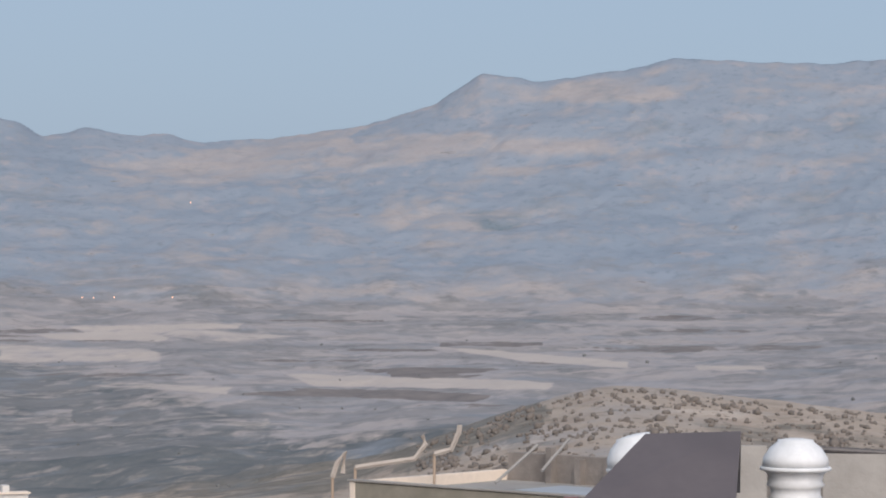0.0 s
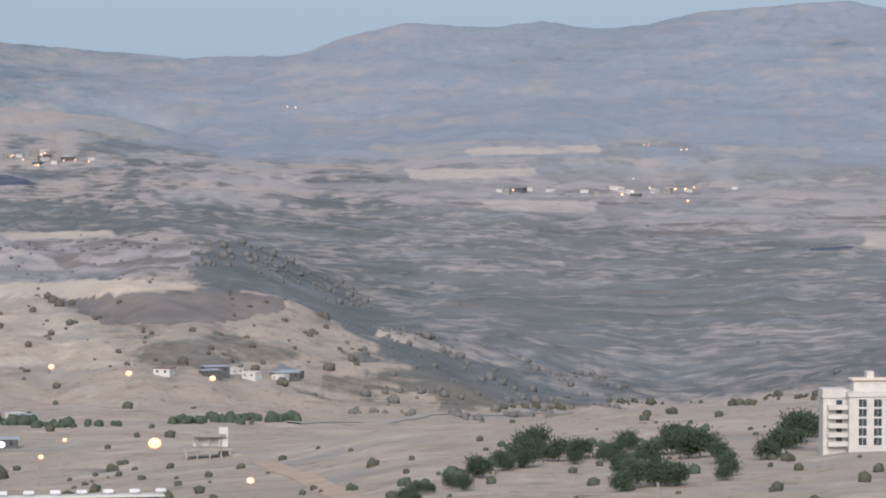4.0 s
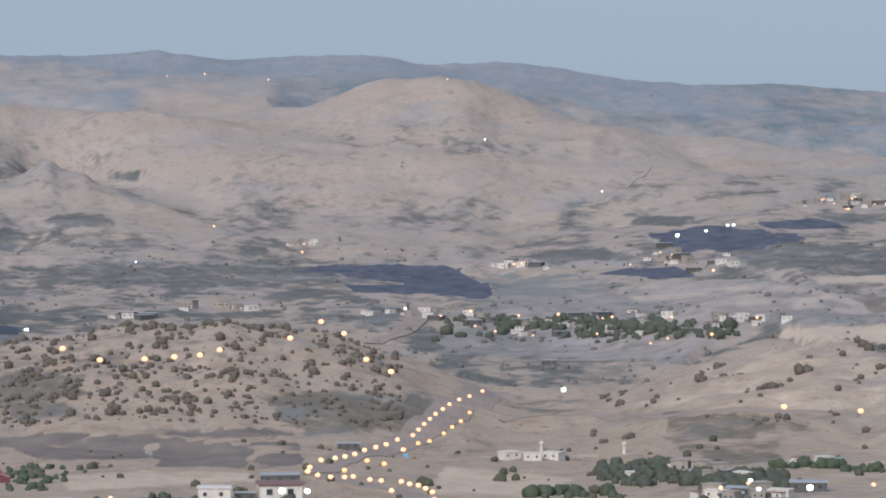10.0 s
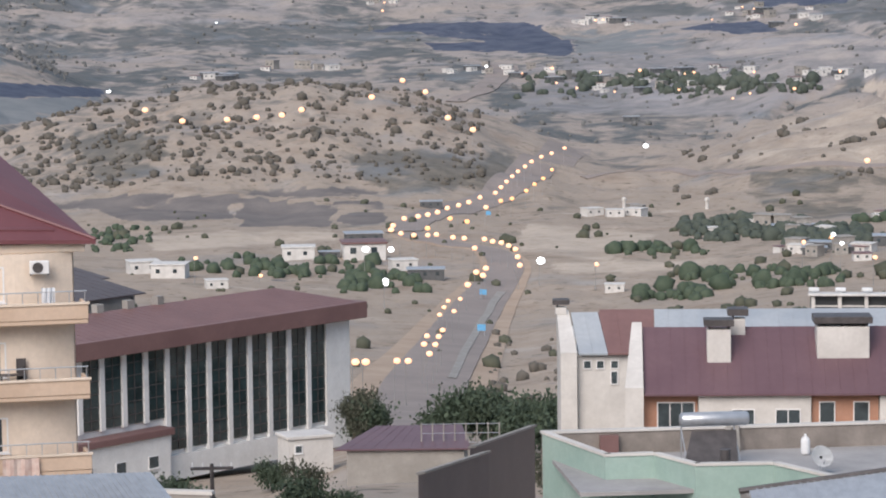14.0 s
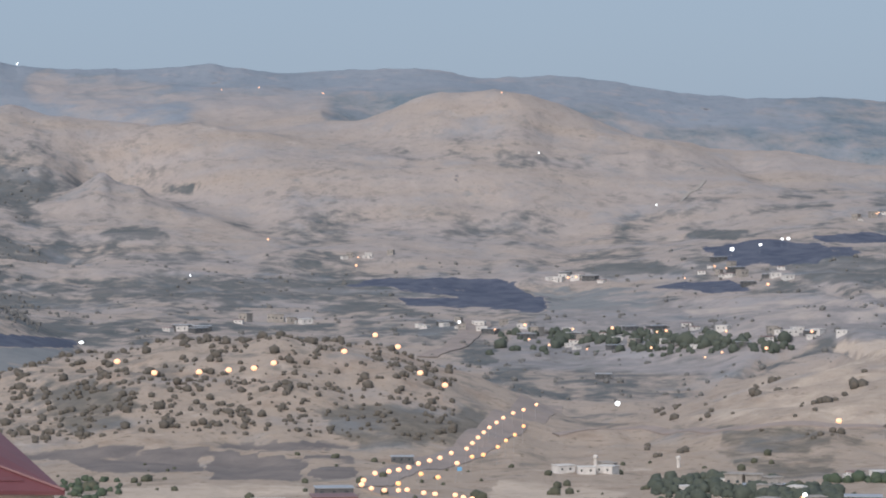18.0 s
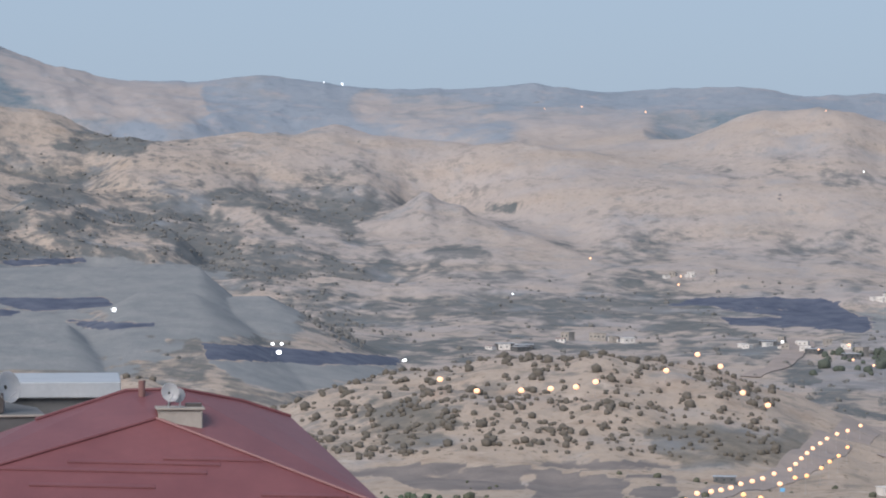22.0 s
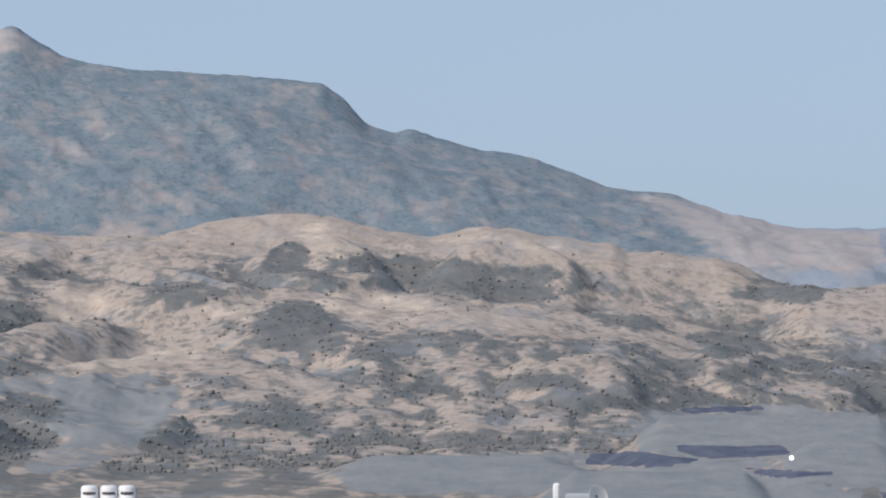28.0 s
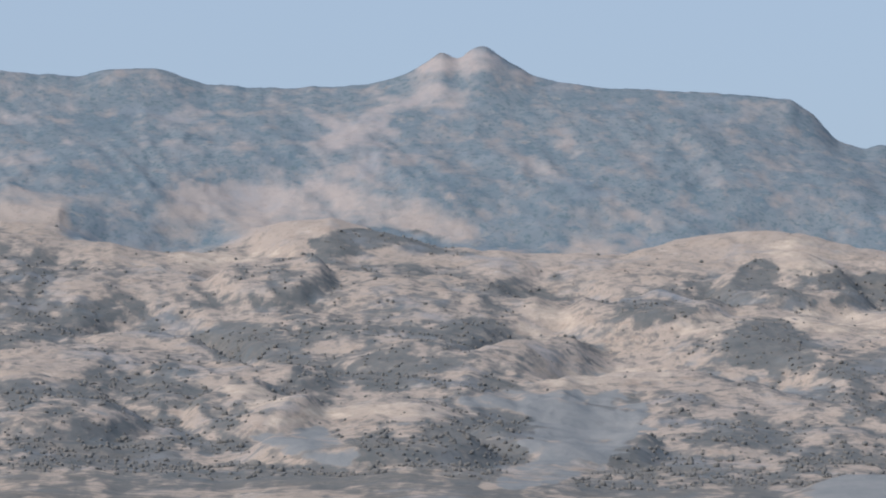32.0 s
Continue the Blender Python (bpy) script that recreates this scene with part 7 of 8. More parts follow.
# ---- rooftops west of the red roof ----
def west_roofs():
    t = thing("long_white_building", 53.90, -3.06, 150, 0, "long white building with a deep white parapet", "building")
    k = 150 / 5243.6
    box("parapet", -120 * k, 525 * k, 0, 0.5, -38 * k, 0, WHITE_WALL, t, "deep white parapet", 0.03)
    box("wall", -118 * k, 520 * k, 0.12, 12, -8, -38 * k - 0.003, BLUE_SHEET, t, "grey-blue wall below the parapet")
    box("roof_slab", -118 * k, 520 * k, 0.503, 12, -0.8, -0.25, CONCRETE, t)
    s = thing("stair_tower", 49.80, -3.07, 156, 0, "grey stair tower with a sloped roof and solar tank", "stair tower")
    poly("roof", [(-80 * k, 0, 8 * k), (-82 * k, 0, 34 * k), (-50 * k, 0, 14 * k), (85 * k, 0, 0), (70 * k, 0, 12 * k), (40 * k, 0, 24 * k), (-80 * k, 3, 8 * k), (-82 * k, 3, 34 * k), (-50 * k, 3, 14 * k), (85 * k, 3, 0), (70 * k, 3, 12 * k), (40 * k, 3, 24 * k)],
         [(0, 1, 2, 5, 4, 3), (6, 7, 8, 11, 10, 9), (0, 1, 7, 6), (1, 2, 8, 7), (2, 5, 11, 8), (5, 4, 10, 11), (4, 3, 9, 10), (3, 0, 6, 9)], GREY_WALL, s, "dark grey sloped parapet")
    box("wall", -70 * k, 80 * k, 0.3, 2.8, -3, 8 * k, GREY_WALL, s)
    sw = tagged(new("solar_water_heater"), "white boxed water heater on the stair tower", "water heater")
    sw.matrix_world = s.matrix_world @ Matrix.Translation((0, 0.8, 14 * k))
    box("tank_casing", -32 * k, 18 * k, 0, 0.9, 8 * k, 42 * k, BLUE_SHEET, sw, bevel=0.08)
    box("leg", -28 * k, -24 * k, 0.2, 0.5, -6 * k, 8 * k, GALVANISED, sw)
    box("leg", 10 * k, 14 * k, 0.2, 0.5, -6 * k, 8 * k, GALVANISED, sw)
    box("panel", -55 * k, -42 * k, 0, 0.3, 14 * k, 62 * k, WHITE_TANK, sw, "upright white panel", 0.1)
    box("panel_foot", -50 * k, -46 * k, 0.05, 0.2, -8 * k, 14 * k, GALVANISED, sw)
    box("side_box", 8 * k, 18 * k, -0.25, -0.003, 2 * k, 28 * k, DARK_METAL, sw)
    dish("satellite_dish", s.matrix_world @ Matrix.Translation((24 * k, 0.9, 20 * k)), 0.6, 35, 15)
    bl = thing("blue_roof_building", 46.32, -3.17, 165, 0, "flat building with a pale blue sheet roof edge", "building")
    kk = 165 / 5243.6
    box("roof", -140 * kk, 60 * kk, 0, 10, -26 * kk, 2 * kk, BLUE_SHEET, bl, "pale blue roof edge", 0.05)
    box("wall", -138 * kk, 50 * kk, 0.4, 9.8, -9, -26 * kk, GREY_WALL, bl)
    g = thing("grey_box_building", 48.28, -3.65, 138, 6, "dark grey rendered stair housing with a raised edge", "building")
    kg = 138 / 5243.6
    poly("wall", [(-100 * kg, 0, 22 * kg), (-40 * kg, -2.6, -8 * kg), (100 * kg, -2.6, -8 * kg), (100 * kg, 1.5, -2 * kg), (-60 * kg, 2.0, 26 * kg),
                  (-100 * kg, 0, -9), (-40 * kg, -2.6, -9), (100 * kg, -2.6, -9), (100 * kg, 1.5, -9), (-60 * kg, 2.0, -9)],
         [(0, 1, 2, 3, 4), (0, 1, 6, 5), (1, 2, 7, 6), (2, 3, 8, 7), (3, 4, 9, 8), (4, 0, 5, 9)], GREY_WALL, g, "dark grey rendered wall")
    box("coping", -40 * kg, 100 * kg, -2.7, -2.45, -8 * kg + 0.003, -8 * kg + 0.09, CONCRETE, g, "pale thin coping")
    part("coping", tube_bm([(-100 * kg, 0, 22 * kg + 0.03), (-40 * kg, -2.6, -8 * kg + 0.03)], 0.09, 6), CONCRETE, g)
    part("coping", tube_bm([(-100 * kg, 0, 22 * kg + 0.03), (-60 * kg, 2.0, 26 * kg + 0.03)], 0.09, 6), CONCRETE, g)
    ac = tagged(new("water_heater_box"), "white box heater beside a dish on the grey building", "water heater")
    ac.matrix_world = g.matrix_world @ Matrix.Translation((0, -1.2, -4 * kg))
    box("casing", -24 * kg, 16 * kg, 0, 0.8, 4 * kg, 42 * kg, BLUE_SHEET, ac, bevel=0.06)
    box("stand", -18 * kg, 12 * kg, 0.1, 0.7, -2 * kg, 6 * kg, GALVANISED, ac)
    box("side_box", 18 * kg, 30 * kg, 0, 0.4, 0, 34 * kg, DARK_METAL, ac)
    dish("satellite_dish", g.matrix_world @ Matrix.Translation((34 * kg, -0.6, -4 * kg)), 0.75, 40, 12)
    # near terrace with black tanks
    n = thing("terrace_house", 53.90, -4.08, 112, 0, "flat concrete terrace with a low parapet", "house")
    kn = 112 / 5243.6
    box("terrace", -140 * kn, 395 * kn, 0, 2.6, -8, -0.05, CONCRETE, n, "worn concrete terrace")
    box("terrace", -140 * kn, 395 * kn, -4, -0.003, -8, -0.4, CONCRETE, n, "worn concrete terrace")
    box("kerb", -140 * kn, 395 * kn, 2.6, 2.85, -8, 0.12, CONCRETE, n)
    for x in (58, 131):
        w = tagged(part("black_water_tank", lathe_bm([(0.12, -0.64), (0.38, -0.58), (0.55, -0.38), (0.63, -0.12), (0.65, 0.05), (0.60, 0.28), (0.46, 0.47), (0.25, 0.58), (0.22, 0.64), (0.02, 0.65)], 28), BLACK_TANK, smooth=True), "round black plastic water tank on the terrace", "water tank", "black tanks on the terrace")
        w.matrix_world = n.matrix_world @ Matrix.Translation((x * kn, 1.5, 0.62))
    br = tagged(box("brick_box", 125 * kn, 172 * kn, 0.6, 1.4, -0.047, 0.5, STAINED, None, "", 0.03), "small brown brick box on the terrace", "box")
    br.matrix_world = n.matrix_world
    gb = tagged(box("crate", 178 * kn, 210 * kn, 0.8, 1.5, -0.047, 0.85, GREY_WALL, None, "", 0.05), "grey covered crate on the terrace", "crate")
    gb.matrix_world = n.matrix_world
    lb = tagged(box("low_stub", -3 * kn, 18 * kn, -0.5, 0.3, -0.39, 0.35, GREY_WALL, None, "", 0.04), "small grey box at the terrace edge", "box")
    lb.matrix_world = n.matrix_world
    # red-edged white house beside the red roof
    red = surface("red_paint", (0.17, 0.05, 0.048), (0.22, 0.07, 0.065), 0.6)
    kr = 106 / 5243.6
    r = thing("red_edged_house", 49.72, -4.67, 106, 0, "flat-roofed white house with a red painted parapet", "house")
    box("wall", -226 * kr, 0, 0.02, 4.4, -9, -0.95, WHITE_WALL, r)
    box("parapet", -228 * kr, 0.04, 0, 0.22, -0.947, -0.06, red, r, "red painted parapet", 0.03)
    box("coping", -230 * kr, 0.08, -0.05, 0.27, -0.057, 0.06, WHITE_WALL, r, "white coping", 0.02)
    box("roof_slab", -226 * kr, 0, 0.225, 4.4, -0.9, -0.2, CONCRETE, r, "dusty concrete roof")
    box("side_parapet", -0.2, 0.02, 0.275, 4.4, -0.9, 0.03, WHITE_WALL, r, bevel=0.02)
    s2 = thing("red_stair_block", 49.41, -4.38, 110, -11, "red painted stair block with a white coping", "stair block")
    box("wall", -1.0, 0, 0, 4.2, -9, -0.12, red, s2)
    box("coping", -1.08, 0.08, -0.08, 4.28, -0.117, 0.02, WHITE_WALL, s2, "white coping", 0.02)
    # white tanks further along
    w = thing("solar_tank_row", 58.96, -3.01, 140, 0, "row of three white solar tanks on a roof frame", "water heater")
    kw = 140 / 5243.6
    for x in (-30, 4, 36):
        tk = lathe_bm([(0.02, -0.02), (0.34, 0), (0.40, 0.1), (0.40, 1.1), (0.34, 1.22), (0.2, 1.25), (0.02, 1.25)], 20)
        part("tank", tk, WHITE_TANK, w, smooth=True).location = (x * kw, 0, 0.05)
        part("tank_lid", lathe_bm([(0.02, 0), (0.3, 0), (0.3, 0.1), (0.02, 0.1)], 16), DARK_METAL, w).location = (x * kw, 0, 1.32)
        tk = lathe_bm([(0.02, -0.02), (0.34, 0), (0.40, 0.1), (0.40, 1.1), (0.34, 1.22), (0.2, 1.25), (0.02, 1.25)], 20)
        part("tank", tk, WHITE_TANK, w, smooth=True).location = (x * kw, 1.1, 0.45)
    box("frame", -60 * kw, 60 * kw, -0.6, 1.7, -0.3, 0.0, GALVANISED, w)
    box("base", -70 * kw, 75 * kw, -1.5, 3, -8, -0.3, CONCRETE, w)
    part("guard_rail", tube_bm([(60 * kw, 0, 0.42), (190 * kw, 0, 0.46)], 0.04, 8), GALVANISED, w)
    part("guard_rail", tube_bm([(72 * kw, 0, 0.2), (190 * kw, 0, 0.24)], 0.04, 8), GALVANISED, w)
    for x in (75, 110, 150, 188):
        part("rail_post", tube_bm([(x * kw, 0, -0.9), (x * kw, 0, 0.45)], 0.04, 8), GALVANISED, w)
    box("rail_base", 60 * kw, 195 * kw, -0.5, 1.0, -8, -0.9, CONCRETE, w)


# ---- walls and yards below the office block ----
def yards():
    # stepped maroon sheet walls with pale copings
    for a0, a1 in (((34.34, -10.24, 140), (33.03, -9.84, 149)), ((33.32, -9.74, 150), (32.12, -9.34, 162))):
        p0, p1 = at(*a0), at(*a1)
        y = tagged(new("sheet_wall"), "dark maroon sheet wall with a sloping pale coping", "wall")
        y.matrix_world = Matrix.Translation(p0)
        q, back = p1 - p0, Vector((0.05, 0.3, 0))
        low = Vector((0, 0, -7))
        faces = [(0, 1, 2, 3), (4, 5, 6, 7), (0, 1, 5, 4), (1, 2, 6, 5), (2, 3, 7, 6), (3, 0, 4, 7)]
        poly("sheet", [Vector(), q, q + low, low, back, q + back, q + low + back, low + back], faces, DARK_ROOF, y)
        up = Vector((0, 0, 0.12))
        c0, c1 = Vector((-0.06, -0.1, 0.004)), Vector((0.12, 0.42, 0.004))
        poly("coping", [c0, q + c0, q + c0 + up, c0 + up, c1, q + c1, q + c1 + up, c1 + up], faces, CONCRETE, y, "pale concrete coping")
    z = thing("low_flat_shed", 34.56, -9.60, 250, -4, "long low shed with a flat maroon sheet roof", "shed")
    ribbed_roof("roof", [(-6.0, -2.0, -0.3), (5.6, -2.0, -0.2), (4.5, 5.0, 0.7), (-3.0, 5.0, 0.6)], 1.0, MAROON_ROOF, z, "maroon sheet roof")
    box("wall", -5.0, 5.0, -1.6, 4.6, -5, -0.45, CONCRETE, z)
    s = thing("low_pale_shed", 36.49, -9.46, 262, 20, "low pale shed below the office block", "shed")
    box("wall", -1.8, 2.4, 0, 3, -4, -0.2, WHITE_WALL, s)
    box("roof", -2.0, 2.6, -0.2, 3.2, -0.2, 0.1, WHITE_WALL, s, bevel=0.04)
    window(s, -1.2, -1.4, 0.6, 0.6, 0, 1)
    b = thing("corrugated_canopy", 41.27, -10.37, 92, 14, "pale corrugated canopy roof below the apartments", "canopy")
    ribbed_roof("roof", [(-4, -3, -1.7), (4.2, -3, -1.9), (3.4, 2, 0.0), (-4, 2, 0.35)], 0.2, GALVANISED, b, "corrugated pale sheet roof")
    box("post", -3.8, -3.6, -2, -1.8, -7, -1.5, DARK_METAL, b)
    box("post", 3.2, 3.4, -2, -1.8, -7, -1.7, DARK_METAL, b)
    w = thing("yard_wall", 39.52, -10.48, 110, -18, "pale plastered yard wall with a coping", "wall")
    box("wall", -1.6, 2.2, 0, 0.3, -6, 0, CONCRETE, w)
    box("coping", -1.7, 2.3, -0.05, 0.35, 0.003, 0.14, WHITE_WALL, w)
    p = thing("utility_pole", 38.37, -10.04, 165, 0, "utility pole with a wooden cross-arm", "utility pole")
    part("pole", tube_bm([(0, 0, -9), (0, 0, 0.3)], [0.16, 0.11], 8), DARK_METAL, p)
    box("cross_arm", -1.2, 1.2, -0.08, 0.08, -0.05, 0.12, DARK_METAL, p)
    for x in (-1.1, -0.5, 0.5, 1.1):
        part("insulator", tube_bm([(x, 0, 0.12), (x, 0, 0.35)], 0.05, 6), WHITE_PVC, p)
    f = thing("wire_fence", 33.99, -9.26, 250, 0, "wire fence on pale posts round a yard", "fence")
    for k in range(8):
        part("post", tube_bm([(-1.2 + k * 0.95, 0, -2.6), (-1.2 + k * 0.95, 0, 0.1)], 0.06, 6), CONCRETE, f)
    for z in (0.0, -0.8, -1.6):
        part("wire", tube_bm([(-1.2, 0, z), (5.5, 0, z)], 0.03, 4), GALVANISED, f)
    for a, e, d in ((33.07, -7.48, 0), (33.03, -6.76, 0), (32.91, -5.20, 0)):
        q = slope_spot(a, e - 0.1, 380)
        g = tagged(new("road_sign"), "blue road sign board on two posts", "road sign")
        g.matrix_world = Matrix.Translation(q) @ Matrix.Rotation(radians(a), 4, "Z")
        box("board", -1.1, 1.1, -0.05, 0.05, 1.6, 3.3, surface("sign_blue", (0.12, 0.36, 0.62), (0.16, 0.42, 0.68), 1.0, 0.4), g, "blue board")
        for x in (-0.8, 0.8):
            part("post", tube_bm([(x, 0.08, -0.5), (x, 0.08, 3.2)], 0.05, 6), GALVANISED, g)



# ---- the flat roof on which the camera stands ----
def lookout():
    t = tagged(new("lookout_house"), "plain concrete house with the flat roof of the lookout", "house")
    t.matrix_world = Matrix.Translation((0, 0, 0)) @ Matrix.Rotation(radians(30), 4, "Z")
    box("wall", -4, 4, -7, 2.2, 170, 198.1, CONCRETE, t)
    box("roof_slab", -4.2, 4.2, -7.2, 2.4, 198.1, 198.4, TERRACE, t, bevel=0.03)


lookout()
east_roofs()
tower_block()
slope_roofs()
west_roofs()
yards()


# ---- roads, draped on the land ----
def ribbon(name, marks, widths, material, label, lift=0.35, beyond=300, parent=None):
    """A road along marks (az, el), each set on the land, with a width at each."""
    pts = [slope_spot(a, e, beyond) for a, e in marks]
    path, ws = [], []
    for i in range(len(pts) - 1):
        p0, p1, p2, p3 = pts[max(i - 1, 0)], pts[i], pts[i + 1], pts[min(i + 2, len(pts) - 1)]
        for k in range(10):
            s = k / 10
            path.append(0.5 * (2 * p1 + (p2 - p0) * s + (2 * p0 - 5 * p1 + 4 * p2 - p3) * s * s + (3 * p1 - p0 - 3 * p2 + p3) * s ** 3))
            ws.append(widths[i] * (1 - s) + widths[i + 1] * s)
    bm = bmesh.new()
    rows = []
    for i, p in enumerate(path):
        d = path[min(i + 1, len(path) - 1)] - path[max(i - 1, 0)]
        nrm = Vector((-d.y, d.x, 0)).normalized()
        row = []
        for k in range(5):
            q = p + nrm * ws[i] * (k / 4 - 0.5)
            row.append(bm.verts.new((q.x, q.y, height_at(q.x, q.y) + lift)))
        rows.append(row)
    for a, b in zip(rows, rows[1:]):
        for k in range(4):
            bm.faces.new((a[k], a[k + 1], b[k + 1], b[k]))
    for side in (0, -1):
        lows = [bm.verts.new(r[side].co - Vector((0, 0, lift + 1.5))) for r in rows]
        for i in range(len(rows) - 1):
            bm.faces.new((rows[i][side], rows[i + 1][side], lows[i + 1], lows[i]))
    bmesh.ops.recalc_face_normals(bm, faces=bm.faces[:])
    return tagged(part(name, bm, material, parent), label, "road", kind="structure")


VERGE = [(34.67, -9.38), (34.21, -8.57), (33.76, -7.86), (33.20, -7.11), (32.81, -6.62), (32.59, -6.24), (32.86, -5.93), (33.74, -5.76), (34.56, -5.56)]
ribbon("verge", VERGE, [30, 29, 27, 24, 21, 18, 16, 15, 15], DIRT, "pale earth verges beside the highway", 0.15)
ribbon("road", [(34.67, -9.38), (34.21, -8.57), (33.76, -7.86), (33.20, -7.11), (32.81, -6.62), (32.59, -6.24), (32.86, -5.93), (33.74, -5.76), (34.56, -5.56)],
       [16, 17, 17, 16, 14.5, 13, 12, 11.5, 11], ASPHALT, "broad brown-grey highway running down into the valley")
ribbon("road", [(34.56, -5.54), (34.17, -5.29), (33.51, -5.14), (32.85, -4.95), (32.19, -4.50), (31.53, -4.09), (31.20, -3.94)],
       [15, 18, 20, 20, 22, 22, 20], ASPHALT, "highway winding up between the hills", beyond=800)
ribbon("road", [(33.66, -8.41), (33.26, -7.65), (32.87, -7.00), (32.65, -6.73)], [1.8, 2, 2.4, 3], CONCRETE, "pale concrete retaining strip beside the highway", 0.5)
ribbon("road", [(33.53, -3.05), (32.98, -2.81), (32.71, -2.57), (32.54, -2.43), (32.76, -2.32)], [16, 18, 20, 22, 24], ASPHALT, "grey valley road between dry fields", 0.8, 1950)
ribbon("road", [(31.05, -4.54), (29.44, -4.41), (27.49, -4.41), (25.64, -4.34), (24.10, -4.40)], [7, 7, 7, 7, 7], ASPHALT, "narrow road along the foot of the hill", 0.6, 1150)
ribbon("road", [(19.50, -5.41), (17.42, -5.36), (15.80, -5.27), (14.08, -5.17)], [6, 6, 6, 6], CONCRETE, "pale track along the ridge", 0.6, 700)
ribbon("road", [(20.15, -6.15), (19.27, -6.46), (18.50, -6.83), (18.17, -7.15)], [6, 6, 6, 6], DIRT, "pale dirt track on the dry slope", 0.15, 400)

ribbon("road", [(28.19, 0.39), (28.30, 0.23), (28.54, 0.09), (28.65, -0.07)], [4.5, 4.5, 4.5, 4.5], CONCRETE, "pale winding track up the far downs", 0.8, 2900)


# ---- lamps ----
def street_lamp():
    p = tagged(new("street_lamp"), "lit street lamp on a grey steel pole", "street lamp", "street lamps of the valley")
    part("pole", tube_bm([(0, 0, -1.0), (0, 0, 7.5), (0.4, -0.5, 8.6)], [0.16, 0.1, 0.08], 6), POLE_METAL, p)
    bm = bmesh.new()
    bmesh.ops.create_uvsphere(bm, u_segments=10, v_segments=6, radius=0.5)
    for vt in bm.verts:
        vt.co.z *= 0.8
    part("lamp_head", bm, LAMP_WARM, p, "glowing warm lamp head").location = (0.5, -0.8, 8.4)
    return p


LAMP = street_lamp()
LAMPS = [0]


def lamp_at(az, el, beyond=500, size=1.0, head=None, drop=8.5):
    """A lamp whose head shines at that slope; its foot stands on the land below."""
    r = slope_spot(az, el, beyond).xy.length
    p = slope_spot(az, el - math.degrees(8.3 / r), beyond * 0.95)
    m = Matrix.Translation(p) @ Matrix.Rotation(radians(az), 4, "Z")
    if not LAMPS[0]:
        c = LAMP
        c.matrix_world = m
        LAMPS[0] = 1
    else:
        c = copy_thing(LAMP, m)
    for ch in c.children:
        if ch.name.startswith("lamp_head"):
            # heads swollen past real size to stand for the lamps' glare
            ch.scale = (size * 1.35, size * 1.35, size * 1.35)
            if head:
                ch.data = head
    return c


def head_of(material):
    me = [c for c in LAMP.children if c.name.startswith("lamp_head")][0].data.copy()
    me.materials.clear()
    me.materials.append(material)
    return me


WHITE_HEAD, ORANGE_HEAD = head_of(LAMP_WHITE), head_of(LAMP_ORANGE)
for a, e in ((39.53, -3.13), (38.82, -3.34), (37.96, -3.33), (37.39, -3.29), (36.90, -3.26), (36.52, -3.16), (35.16, -2.93), (34.56, -2.68), (34.12, -2.90), (33.69, -3.35), (33.21, -3.58)):
    lamp_at(a, e, 1350, 2.6)
for a, e in ((25.63, -4.24), (24.17, -4.30), (22.69, -4.45), (21.08, -4.54)):
    lamp_at(a, e, 1250, 2.3)
# along the highway, upper stretch and bend; street lamps stand in for vehicle lights too
for a, e in ((31.44, -3.96), (31.69, -4.06), (31.89, -4.13), (32.08, -4.21), (32.21, -4.31), (32.35, -4.41), (32.46, -4.50), (32.57, -4.60), (32.68, -4.71), (32.79, -4.82), (33.09, -4.90), (32.98, -5.12),
             (33.31, -5.02), (33.51, -5.07), (33.73, -5.13), (33.92, -5.20), (34.11, -5.25), (34.30, -5.28), (34.57, -5.32), (34.79, -5.45), (34.83, -5.53)):
    lamp_at(a, e, 850, 1.7)
for a, e in ((31.69, -4.37), (31.86, -4.55), (32.03, -4.66), (32.19, -4.79), (32.47, -4.95), (32.69, -4.99), (33.68, -5.33), (34.12, -5.51), (33.35, -5.39)):
    lamp_at(a, e, 850, 1.55, ORANGE_HEAD)
for a, e in ((34.64, -5.60), (34.39, -5.64), (34.12, -5.64), (33.95, -5.63), (33.63, -5.69), (33.41, -5.71), (33.02, -5.73), (32.86, -5.77), (32.69, -5.80), (32.55, -5.86), (32.42, -5.93), (32.38, -6.08), (32.34, -6.24),
             (33.00, -6.29), (33.06, -6.43), (33.19, -6.37), (33.21, -5.90), (33.36, -6.61)):
    lamp_at(a, e, 700, 1.5)
# lower stretch, where lamps also take the place of car headlights
for a, e in ((33.75, -6.95), (33.51, -6.91), (33.83, -7.08), (33.64, -7.16), (33.92, -7.23), (33.87, -7.54), (34.18, -7.66), (33.95, -7.67), (34.24, -7.83), (34.02, -7.84), (34.14, -8.03), (34.56, -8.19), (34.78, -8.19), (35.40, -8.32), (35.60, -8.32)):
    lamp_at(a, e, 350, 0.95)
# floodlights at the mine and in the valley villages
for a, e, s in ((45.81, -1.78, 2.6), (42.76, -2.43, 1.8), (42.59, -2.43, 1.8), (42.64, -2.59, 2.8), (40.23, -2.75, 1.6), (27.67, -0.95, 3.4), (27.12, -0.86, 2.4), (26.71, -0.75, 2.4), (26.59, -0.74, 2.4), (40.20, -2.73, 1.8), (31.39, 0.91, 1.6),
                (38.12, -1.46, 1.3), (29.12, -0.10, 1.5), (32.93, -2.37, 1.8), (31.93, -6.16, 2.2), (35.33, -5.90, 1.9), (34.84, -5.91, 1.7), (34.96, -6.52, 1.4), (29.87, -3.94, 2.4), (41.42, 2.58, 1.7), (41.77, 2.63, 1.2), (41.41, 2.60, 1.4)):
    lamp_at(a, e, 700 if s < 2.3 else 1000, s, WHITE_HEAD, 0)
